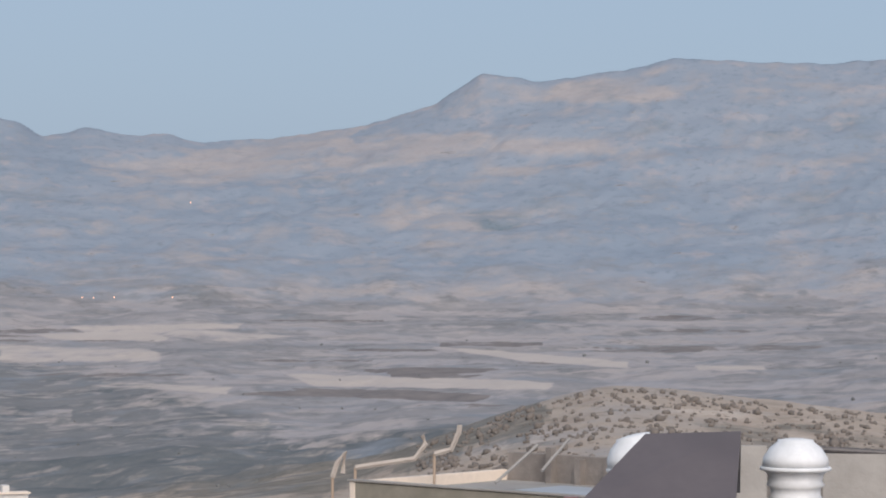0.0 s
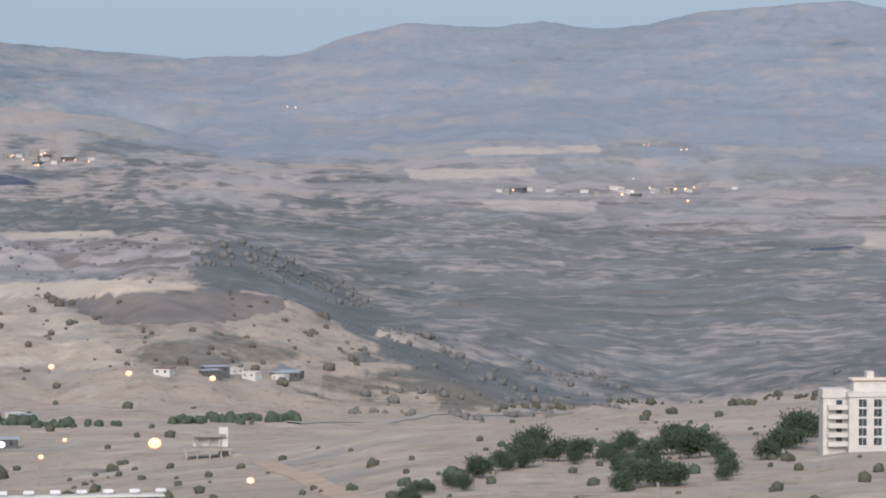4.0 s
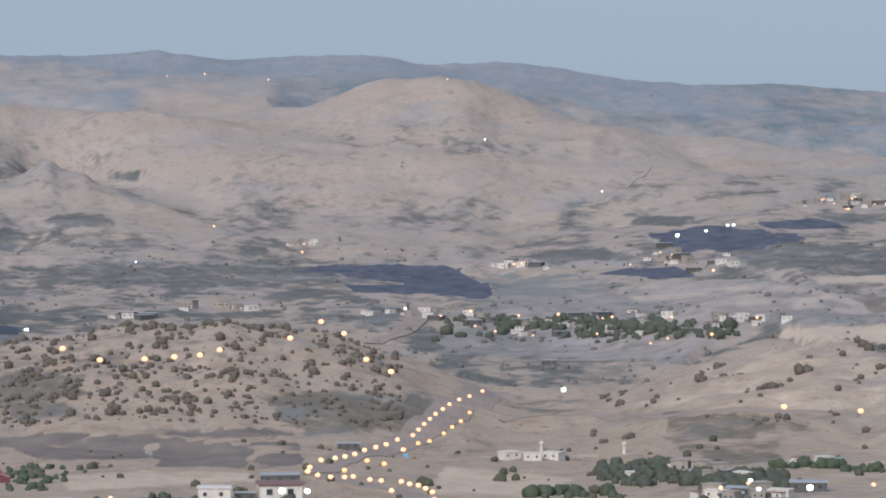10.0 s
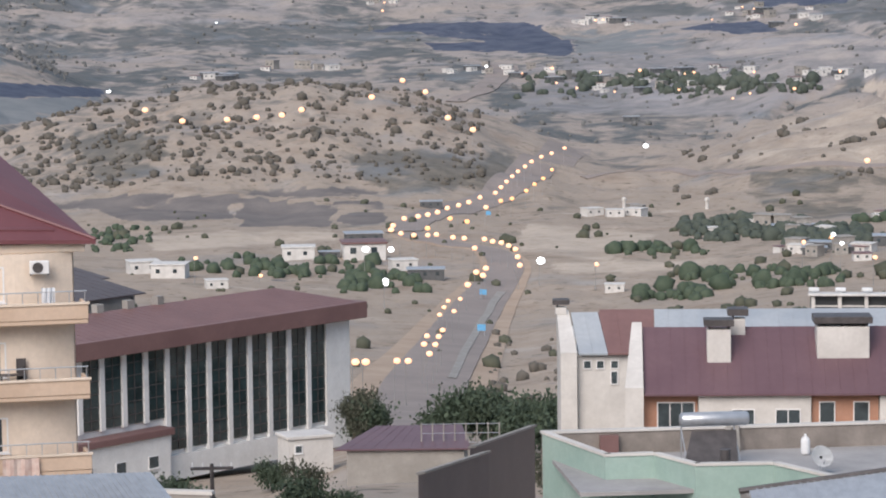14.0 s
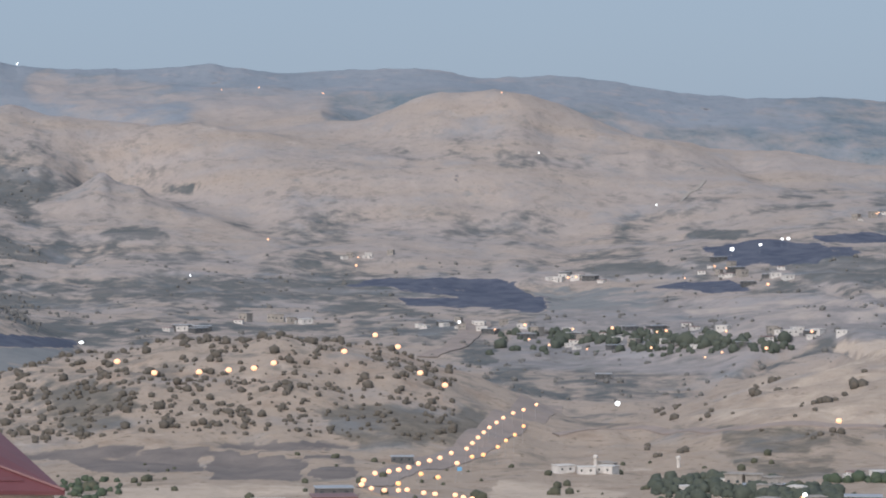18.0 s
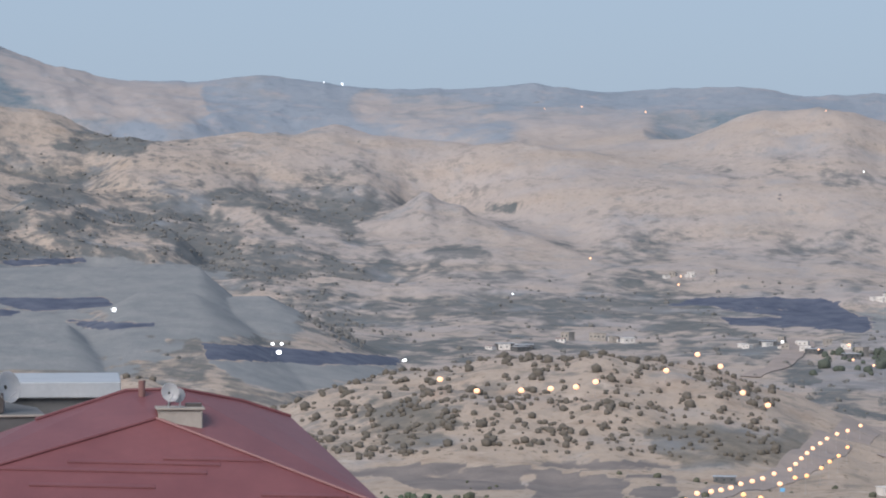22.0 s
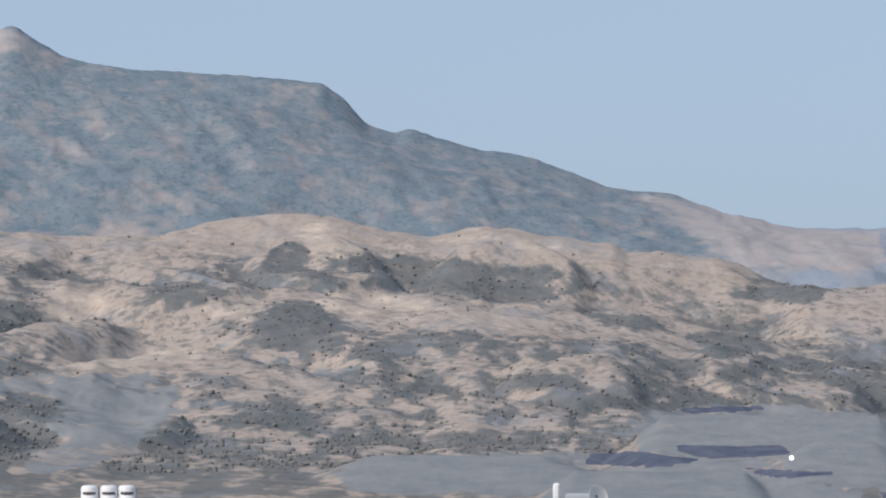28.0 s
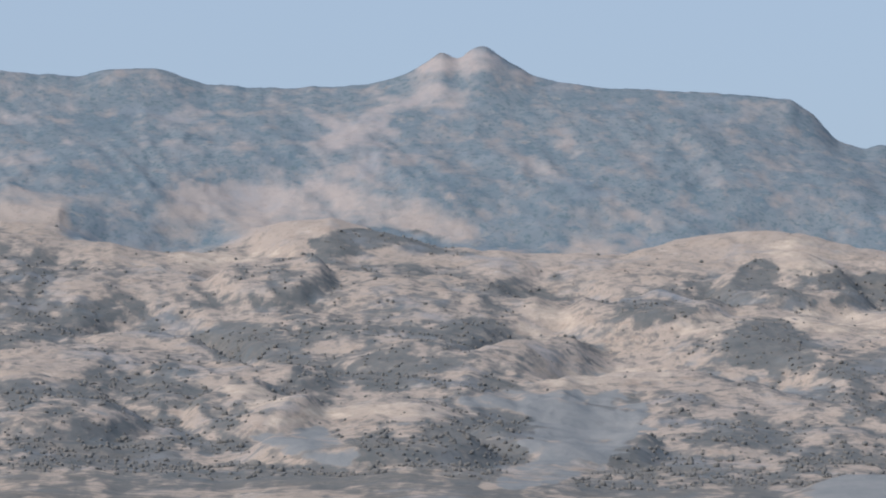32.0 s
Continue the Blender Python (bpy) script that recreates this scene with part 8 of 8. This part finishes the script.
for a, e, s in ((36.79, 2.16, 2.0), (35.56, 2.06, 2.0), (32.11, 2.07, 1.5), (37.51, 2.12, 1.3), (36.62, -0.77, 2.0), (34.92, -1.27, 2.2), (34.88, -1.11, 1.6), (30.82, -1.50, 2.2), (30.67, -1.49, 1.8), (28.00, -1.28, 1.8), (27.78, -1.32, 1.5),
                (26.98, -1.63, 2.2), (28.58, -1.51, 1.4), (24.40, -0.43, 2.4), (24.91, -0.26, 1.6), (24.33, -0.23, 2.0), (23.43, -0.36, 1.4), (23.70, -0.36, 1.2), (27.78, -2.54, 1.5), (31.66, -2.42, 2.2), (30.73, -2.50, 1.6), (29.97, -2.48, 2.2),
                (28.93, -2.53, 1.8), (31.19, -2.80, 1.6), (30.46, -2.89, 1.3), (29.22, -2.86, 1.5), (27.86, -2.94, 1.4), (27.01, -2.84, 2.0), (26.14, -2.53, 1.8), (28.19, -3.03, 1.3), (31.58, -2.70, 1.5), (32.24, -2.51, 1.4), (29.11, -2.56, 1.4)):
    lamp_at(a, e, 1300, s, None, 0)
for a, e, s in ((22.21, -5.85, 2.9), (20.38, -6.99, 1.15), (23.93, -5.75, 1.1), (24.39, -6.08, 1.2), (25.49, -6.14, 1.1), (26.85, -5.84, 1.0), (26.32, -5.74, 1.0), (30.84, -6.25, 1.0), (38.63, -6.03, 1.1), (37.38, -6.39, 1.0), (30.85, -6.23, 1.0), (26.85, -5.82, 1.1)):
    lamp_at(a, e, 600, s, None, 3)
for a, e, s in ((25.14, -5.82, 1.8), (26.12, -5.85, 1.1), (26.28, -5.69, 1.2), (34.95, -6.58, 1.2)):
    lamp_at(a, e, 600, s, WHITE_HEAD, 3)
for a, e in ((24.87, -0.24), (24.68, -0.32), (24.45, -0.43), (24.27, -0.20), (23.91, -0.35), (23.69, -0.32)):
    lamp_at(a, e, 2300, 1.5, None, 0)
for a, e, s in ((15.26, -0.90, 2.0), (13.16, -0.98, 2.4), (12.96, -0.93, 1.6), (12.62, -0.86, 1.6), (12.13, -0.88, 2.2), (11.94, -0.88, 2.2), (11.77, -0.85, 1.6), (11.89, -1.11, 2.2), (12.02, -0.12, 1.6), (11.91, -0.11, 1.4), (4.88, 1.07, 1.5),
                (6.95, -0.77, 1.2), (6.73, -0.77, 1.2), (6.34, -0.77, 1.3), (5.22, -0.76, 1.3), (12.65, -0.03, 1.2), (12.94, -0.67, 1.2), (19.62, 0.70, 1.4), (19.46, 0.69, 1.4), (12.73, -0.03, 1.2), (11.94, -0.11, 1.2)):
    lamp_at(a, e, 1500, s, None, 0)


# ---- village houses ----
def village_house(w, d, h, wall, roof, kind):
    t = tagged(new("village_house"), "small " + kind + " village house with a flat roof", "house", "village houses")
    box("wall", -w / 2, w / 2, -d / 2, d / 2, -6, h, wall, t)
    box("roof", -w / 2 - 0.4, w / 2 + 0.4, -d / 2 - 0.4, d / 2 + 0.4, h, h + 0.4, roof, t, bevel=0.05)
    for k in range(max(2, int(w / 4))):
        x = -w / 2 + (k + 0.3) * w / max(2, int(w / 4))
        box("window", x, x + 1.3, -d / 2 - 0.06, -d / 2 - 0.003, h * 0.4, h * 0.4 + 1.3, DARK_GLASS, t)
    return t


HOUSES = [village_house(11, 9, 4.2, HOUSE_WHITE, HOUSE_WHITE, "white"), village_house(8, 8, 6.0, CONCRETE, CONCRETE, "pale grey"), village_house(14, 9, 3.6, GREY_WALL, GALVANISED, "grey"),
          village_house(9, 8, 3.4, HOUSE_WHITE, BROWN_ROOF, "white red-roofed")]
USED = set()


def house_at(az, el, beyond, which, turn=0.0, size=1.0):
    p = slope_spot(az, el, beyond)
    m = Matrix.Translation(p + Vector((0, 0, 0.2))) @ Matrix.Rotation(radians(az + turn), 4, "Z") @ Matrix.Diagonal((size, size, size, 1))
    if which not in USED:
        USED.add(which)
        HOUSES[which].matrix_world = m
        return
    copy_thing(HOUSES[which], m)


def wide_house(az, el, beyond, which, turn, wide):
    """A house whose front spans that many degrees."""
    r = slope_spot(az, el, beyond).xy.length
    house_at(az, el, beyond, which, turn, r * math.tan(radians(wide)) / (11, 8, 14, 9)[which])


def hamlet(seed, count, az, el, wide, tall, beyond, size=1.0):
    rs = random.Random(seed)
    for k in range(count):
        house_at(az + rs.gauss(0, wide * 0.5), el + rs.gauss(0, tall * 0.5), beyond, rs.choice((0, 0, 1, 2, 3)), rs.uniform(-40, 40), size * rs.uniform(0.7, 1.15))


hamlet(1, 26, 30.13, -2.70, 2.4, 0.3, 2000, 0.9)
hamlet(2, 12, 32.53, -2.45, 0.9, 0.12, 2000, 0.9)
hamlet(3, 14, 27.62, -1.42, 1.1, 0.2, 2300)
hamlet(4, 12, 24.35, -0.34, 1.0, 0.12, 2600)
hamlet(5, 9, 30.57, -1.55, 0.7, 0.08, 2300)
hamlet(6, 10, 26.41, -2.59, 0.9, 0.08, 1900, 0.9)
hamlet(7, 14, 12.73, -0.96, 1.6, 0.1, 1600)
hamlet(8, 8, 24.25, -0.35, 0.8, 0.12, 2300)
hamlet(9, 6, 15.21, -0.92, 0.6, 0.06, 1600)
hamlet(10, 9, 36.39, -2.37, 0.6, 0.05, 1850, 1.0)
hamlet(11, 6, 38.13, -2.54, 0.4, 0.04, 1700, 1.0)
hamlet(12, 6, 21.26, -4.44, 0.9, 0.06, 1250, 0.9)
hamlet(13, 5, 19.51, -4.54, 0.5, 0.05, 1250, 0.8)
hamlet(14, 12, 26.50, -6.04, 1.2, 0.12, 700, 0.75)
hamlet(15, 5, 29.98, -5.27, 0.9, 0.05, 900, 0.8)
hamlet(16, 4, 24.98, -5.31, 0.9, 0.05, 900, 0.7)
hamlet(17, 7, 34.87, -1.05, 0.7, 0.1, 2400, 0.8)
hamlet(18, 10, 27.25, -5.64, 1.0, 0.15, 800, 0.8)
wide_house(34.02, -5.07, 900, 2, 0, 0.42)
wide_house(36.61, -6.04, 700, 0, 0, 0.75)
wide_house(39.62, -6.24, 500, 0, 10, 0.7)
wide_house(39.10, -6.34, 500, 0, -10, 0.8)
wide_house(35.34, -5.74, 800, 2, 5, 0.7)
wide_house(35.35, -6.04, 700, 3, 5, 0.9)
wide_house(34.58, -6.27, 650, 0, 12, 0.6)
wide_house(34.14, -6.45, 650, 2, 0, 0.7)
wide_house(36.01, -6.01, 700, 2, 0, 0.4)
wide_house(30.47, -6.74, 560, 0, 0, 0.45)
wide_house(38.21, -6.57, 450, 0, 8, 0.5)
house_at(30.13, -3.44, 1100, 2, 0, 0.8)
house_at(25.14, -5.85, 700, 2, 0, 0.9)
for a, e in ((30.28, -5.14), (28.68, -5.15)):
    tw = tagged(new("water_tower"), "slim pale water tower in the fields", "water tower")
    tw.matrix_world = Matrix.Translation(slope_spot(a, e, 900))
    part("shaft", tube_bm([(0, 0, -1), (0, 0, 3.5)], [0.9, 0.7], 10), WHITE_WALL, tw)
    part("tank", lathe_bm([(0.7, 3.5), (1.1, 3.9), (1.1, 5.0), (0.3, 5.5)], 14), WHITE_WALL, tw)


# ---- bushes and trees ----
def clump_mesh(seed, detail=1):
    bm = bmesh.new()
    bmesh.ops.create_icosphere(bm, subdivisions=detail, radius=1)
    rs = random.Random(seed)
    for vt in bm.verts:
        vt.co *= 0.72 + 0.5 * rs.random()
        vt.co.z = vt.co.z * 1.05 + 0.55
    v = np.array([vt.co[:] for vt in bm.verts])
    f = np.array([[x.index for x in fc.verts] for fc in bm.faces])
    bm.free()
    return v, f


CLUMPS = [clump_mesh(k, 1 if k < 6 else 2) for k in range(9)]


def scatter(name, spots, material, label, category="bush", forms=(0, 6)):
    """Many small bushes as one joined mesh; spots: (point, radius)."""
    rs = random.Random(len(spots))
    vs, fs, n = [], [], 0
    for p, r in spots:
        r *= rs.choice((0.6, 0.9, 1.0, 1.3))
        for c in range(rs.choice((1, 1, 2))):
            v, f = CLUMPS[rs.randrange(*forms)]
            a = rs.uniform(0, 6.28)
            s = r * rs.uniform(0.55, 1.05)
            rot = np.array([[math.cos(a), -math.sin(a), 0], [math.sin(a), math.cos(a), 0], [0, 0, 1]])
            off = np.array([p.x + c * rs.uniform(-0.9, 0.9) * r, p.y + c * rs.uniform(-0.9, 0.9) * r, p.z - 0.15 * r])
            vs.append(v @ rot.T * s + off)
            fs.append(f + n)
            n += len(v)
    me = bpy.data.meshes.new(name)
    me.from_pydata(np.concatenate(vs).tolist(), [], np.concatenate(fs).tolist())
    me.polygons.foreach_set("use_smooth", [True] * len(me.polygons))
    me.materials.append(material)
    return tagged(new(name, me), label, category, kind="stuff")


def spread(seed, count, az0, az1, r0, r1, size, keep=None):
    rs = random.Random(seed)
    out = []
    while len(out) < count:
        a, r = rs.uniform(az0, az1), math.exp(rs.uniform(math.log(r0), math.log(r1)))
        i, j = int(np.searchsorted(AZ, a)), int(np.searchsorted(U, math.log(r)))
        if COVER["spoil"][i, j] + COVER["coal"][i, j] > 0.35:
            count -= 1
            continue
        if keep is None or rs.random() < keep(a, r):
            out.append((place(a, r), size * rs.uniform(0.55, 1.35)))
    return out


def tufts(a, r):
    i = float(perlin(np.array([a * 1.1]), np.array([math.log(r) * 14]))[0])
    return min(1, max(0.05, 0.5 + 1.6 * i))


def sparse_tufts(a, r):
    return 0.35 + 0.65 * tufts(a, r)


def in_scrub(a, r):
    """Bushes keep to the scrubby hollows."""
    i, j = int(np.searchsorted(AZ, a)), int(np.searchsorted(U, math.log(r)))
    return min(1, max(0.03, 1.8 * float(COVER["scrub"][i, j]) - 0.45))


hill = spread(1, 1150, 33.0, 43.5, 1480, 1800, 1.95, sparse_tufts)
scatter("hill_bushes", hill, LEAF_DRY, "grey-green bushes dotted over the lamp-lit hill")
knoll = spread(2, 150, 18.0, 29.5, 1450, 1780, 2.2, tufts)
scatter("hill_bushes", knoll, LEAF_DRY, "dark bushes on the dry yellow hill")
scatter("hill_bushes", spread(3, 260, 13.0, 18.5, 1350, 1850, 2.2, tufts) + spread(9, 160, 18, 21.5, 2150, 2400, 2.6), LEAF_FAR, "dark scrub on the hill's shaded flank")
scatter("field_bushes", spread(4, 260, 21, 45, 620, 1400, 1.9, tufts), LEAF, "scattered dark bushes in the dry fields")
scatter("field_bushes", spread(12, 120, 28.5, 33, 430, 800, 1.3), LEAF_DRY, "round dark bushes beside the highway")
scatter("slope_bushes", spread(5, 130, 8, 24, 430, 890, 1.4), LEAF, "low dark bushes on the dry near slope")
scatter("near_hill_bushes", spread(6, 1300, -11, 0.5, 700, 900, 0.8, sparse_tufts), LEAF_BROWN, "grey-brown bushes on the stony hill")
scatter("mound_bushes", spread(7, 260, 42.5, 49, 1600, 1800, 2.0, tufts), LEAF_DRY, "bushes on the sandy mounds before the mine")
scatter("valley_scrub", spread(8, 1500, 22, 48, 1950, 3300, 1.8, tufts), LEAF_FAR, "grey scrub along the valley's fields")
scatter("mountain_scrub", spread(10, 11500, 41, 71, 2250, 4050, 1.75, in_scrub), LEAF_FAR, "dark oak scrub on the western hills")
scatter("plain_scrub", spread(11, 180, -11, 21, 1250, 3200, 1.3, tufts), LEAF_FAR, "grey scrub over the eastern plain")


def grove(name, seed, count, marks, beyond, size, material, label):
    """A strip of trees that follows marks (az, el, half width in degrees, half height)."""
    rs = random.Random(seed)
    out = []
    for k in range(count):
        a, e, w, h = rs.choice(marks)
        out.append((slope_spot(a + rs.uniform(-w, w), e + rs.uniform(-h, h), beyond), size * rs.uniform(0.6, 1.3)))
    return scatter(name, out, material, label, "trees", (6, 9))


grove("orchard", 21, 340, [(28.01, -5.58, 1.1, 0.18), (26.38, -5.74, 0.8, 0.12), (28.03, -5.58, 1.2, 0.2), (26.50, -5.69, 0.8, 0.12)], 800, 2.6, LEAF_VALLEY, "dense green orchard in the valley")
grove("tree_row", 22, 130, [(29.55, -5.98, 1.0, 0.06), (29.33, -6.82, 0.7, 0.1), (28.14, -6.50, 1.0, 0.2), (26.72, -6.51, 0.7, 0.15)], 500, 2.3, LEAF_GREEN, "row of green trees beside the fields")
grove("tree_row", 23, 110, [(21.03, -5.36, 0.9, 0.06), (20.15, -5.34, 0.8, 0.05), (24.98, -5.38, 0.9, 0.03), (23.66, -5.44, 0.8, 0.03)], 850, 2.2, LEAF_GREEN, "hedge of dark trees along the road")
grove("village_trees", 24, 260, [(30.13, -2.78, 2.2, 0.25), (28.05, -2.78, 1.6, 0.15), (29.95, -2.69, 1.5, 0.1)], 1900, 3.6, LEAF_VALLEY, "green trees among the village houses")
grove("town_trees", 25, 150, [(36.45, -6.27, 1.4, 0.15), (40.04, -5.60, 0.6, 0.25), (37.98, -6.13, 1.0, 0.15), (35.03, -6.57, 0.8, 0.15)], 450, 2.2, LEAF_GREEN, "green trees below the town")
grove("gully_trees", 27, 130, [(17.08, -6.63, 0.35, 0.08), (16.43, -6.42, 0.35, 0.08), (15.77, -6.20, 0.35, 0.08), (15.11, -5.90, 0.35, 0.08), (14.23, -5.90, 0.35, 0.08), (13.36, -5.84, 0.35, 0.08), (12.60, -5.78, 0.35, 0.08), (11.83, -5.55, 0.35, 0.08), (12.92, -6.32, 0.35, 0.08), (12.05, -6.32, 0.35, 0.08), (12.49, -6.05, 0.35, 0.08)], 420, 1.15, LEAF_GREEN, "dense green bushes filling the gully")
grove("ridge_trees", 26, 60, [(12.06, -5.01, 1.5, 0.03), (14.78, -5.11, 0.8, 0.03), (9.89, -4.88, 0.5, 0.05)], 800, 1.8, LEAF, "dark trees along the crest of the ridge")


def tree(name, height, spread_r, seed, leaf, label):
    """A tree with a tapered trunk, limbs and a crown of many clumps of leaves."""
    rs = random.Random(seed)
    t = tagged(new(name), label, "tree")
    part("trunk", tube_bm([(0, 0, -0.6), (0.05, 0, height * 0.25), (0.1, 0.06, height * 0.5)], [0.05 * height * 0.6, 0.04 * height * 0.6, 0.02 * height * 0.6], 8), BARK, t)
    tips = []
    for k in range(7):
        a, z = 2 * math.pi * k / 7 + rs.uniform(-0.3, 0.3), height * rs.uniform(0.35, 0.8)
        q = Vector((math.cos(a) * spread_r * rs.uniform(0.4, 0.8), math.sin(a) * spread_r * rs.uniform(0.4, 0.8), z))
        part("limb", tube_bm([(0.05, 0, height * rs.uniform(0.2, 0.4)), q * 0.6 + Vector((0, 0, height * 0.12)), q], [0.014 * height, 0.01 * height, 0.004 * height], 6), BARK, t)
        tips.append(q)
    vs, fs, n = [], [], 0
    leafv = np.array([(-0.5, 0, 0), (0, -0.28, 0.08), (0.5, 0, 0), (0, 0.28, 0.08)])
    for k in range(2400):
        c = rs.choice(tips) if rs.random() < 0.7 else Vector((0, 0, height * 0.62))
        d = Vector((rs.gauss(0, 1), rs.gauss(0, 1), rs.gauss(0, 0.9)))
        d *= 0.30 * spread_r
        p = c + d
        if p.z < height * 0.14:
            continue
        m = np.array(Euler((rs.uniform(0, 6.3), rs.uniform(0, 6.3), rs.uniform(0, 6.3))).to_matrix())
        vs.append(leafv @ m.T * (0.19 * spread_r * rs.uniform(0.6, 1.3)) + np.array(p))
        fs.append([n, n + 1, n + 2, n + 3])
        n += 4
    me = bpy.data.meshes.new("crown")
    me.from_pydata(np.concatenate(vs).tolist(), [], fs)
    me.materials.append(leaf)
    cr = new("crown", me)
    cr.parent = t
    return t


TREES = [tree("tree", 6.0, 3.0, 1, LEAF_GREEN, "dense dark green broadleaf tree on the slope"), tree("tree", 7.5, 2.8, 2, LEAF, "olive-green tree with an uneven crown"),
         tree("tree", 4.2, 2.4, 3, LEAF_GREEN, "low bushy green tree"), tree("tree", 6.5, 1.6, 4, LEAF, "slim dark conifer-like tree")]
PLANTED = set()


def tree_at(az, el, d, which, size=1.0):
    """A tree d metres out whose crown's middle shows at el."""
    p = place(az, d)
    m = Matrix.Translation(p) @ Matrix.Rotation(az * 3.0, 4, "Z") @ Matrix.Diagonal((size, size, size, 1))
    if which not in PLANTED:
        PLANTED.add(which)
        TREES[which].matrix_world = m
    else:
        copy_thing(TREES[which], m)


def tree_on(az, el, beyond, which, size=1.0):
    p = slope_spot(az, el, beyond)
    tree_at(az, el, p.xy.length, which, size)


rs = random.Random(5)
# the green gully on the near slope
for x, y, s in ((720, 868, 0.8), (760, 850, 0.7), (800, 840, 0.9), (850, 822, 0.9), (890, 808, 0.9), (930, 800, 1.3), (945, 780, 1.4), (990, 790, 1.1), (1030, 785, 1.0), (1075, 780, 1.0), (1110, 775, 1.1), (1150, 790, 1.0), (1190, 775, 1.2), (1210, 760, 1.5),
                (1240, 780, 1.4), (1275, 790, 1.0), (1120, 835, 1.1), (1160, 830, 1.1), (1200, 830, 1.0), (1100, 815, 1.0), (1290, 810, 0.9), (1410, 750, 1.5), (1380, 775, 1.3), (1430, 740, 1.3)):
    a, e = 16.61 - (x - 784) / 91.5, -2.26 + (441 - y) / 91.5 - (x - 784) / 91.5 * 0.0077
    tree_on(a, e - 0.05, 420, rs.choice((0, 0, 2)), s * 1.0)
    tree_on(a + rs.uniform(-0.25, 0.25), e - 0.05 + rs.uniform(-0.12, 0.05), 420, 2, s * 1.05)
# trees below the office block and the houses
for a, e, d, k, s in ((35.42, -8.9, 296, 3, 1.1), (35.27, -8.99, 292, 0, 0.95), (35.58, -9.03, 290, 3, 0.95), (39.2, -9.6, 225, 0, 0.72), (39.31, -10.04, 190, 2, 1.1), (38.87, -10.16, 190, 0, 0.8), (39.86, -10.24, 170, 2, 0.8), (37.21, -9.44, 262, 2, 0.8),
                      (33.44, -8.90, 300, 0, 1.2), (33.00, -8.80, 310, 0, 1.3), (32.67, -8.97, 300, 2, 1.3), (32.23, -9.08, 280, 0, 1.1), (31.90, -8.92, 290, 0, 1.2), (30.75, -9.14, 190, 3, 1.4), (31.05, -9.1, 192, 3, 1.45), (31.35, -9.25, 191, 3, 1.3), (31.65, -9.2, 193, 3, 1.2),
                      (36.56, -10.21, 180, 3, 1.0), (33.89, -8.95, 300, 2, 1.1), (30.58, -9.25, 205, 2, 1.0), (33.56, -10.23, 150, 2, 0.7), (36.55, -10.28, 170, 0, 0.9), (35.78, -10.40, 170, 2, 0.9)):
    tree_at(a, e, d, k, s * (0.95 if e < -8 and d > 200 else 0.7))

# ---- the land's mesh, once all its covers are laid ----
def land_mesh():
    na, nu = LA.shape
    co = np.stack([-LR * np.sin(LA), LR * np.cos(LA), LZ], -1).reshape(-1, 3)
    i, j = np.meshgrid(np.arange(na), np.arange(nu - 1), indexing="ij")
    k = (i + 1) % na
    quads = np.stack([i * nu + j, i * nu + j + 1, k * nu + j + 1, k * nu + j], -1).reshape(-1, 4)[:, ::-1]
    # a level cap closes the sheet under the lookout
    co = np.concatenate([co, [[0, 0, co[::nu, 2].mean()]]])
    me = bpy.data.meshes.new("ground")
    me.vertices.add(len(co))
    me.vertices.foreach_set("co", co.astype(np.float32).ravel())
    ia = np.arange(na)
    fan = np.stack([ia * nu, ((ia + 1) % na) * nu, np.full(na, na * nu)], -1)
    me.loops.add(quads.size + fan.size)
    me.loops.foreach_set("vertex_index", np.concatenate([quads.ravel(), fan.ravel()]).astype(np.int32))
    me.polygons.add(len(quads) + na)
    me.polygons.foreach_set("loop_start", np.concatenate([np.arange(0, quads.size, 4), quads.size + np.arange(0, fan.size, 3)]).astype(np.int32))
    me.update(calc_edges=True)
    me.polygons.foreach_set("use_smooth", np.ones(len(quads) + na, dtype=bool))
    for key, values in COVER.items():
        at = me.attributes.new(key, "FLOAT", "POINT")
        at.data.foreach_set("value", np.append(values.ravel(), 0).astype(np.float32))
    me.materials.append(LAND)
    tagged(new("ground", me), "dry grassy slopes, scrubby hills and mountains tinted with blue-grey haze", "ground", kind="structure")


land_mesh()
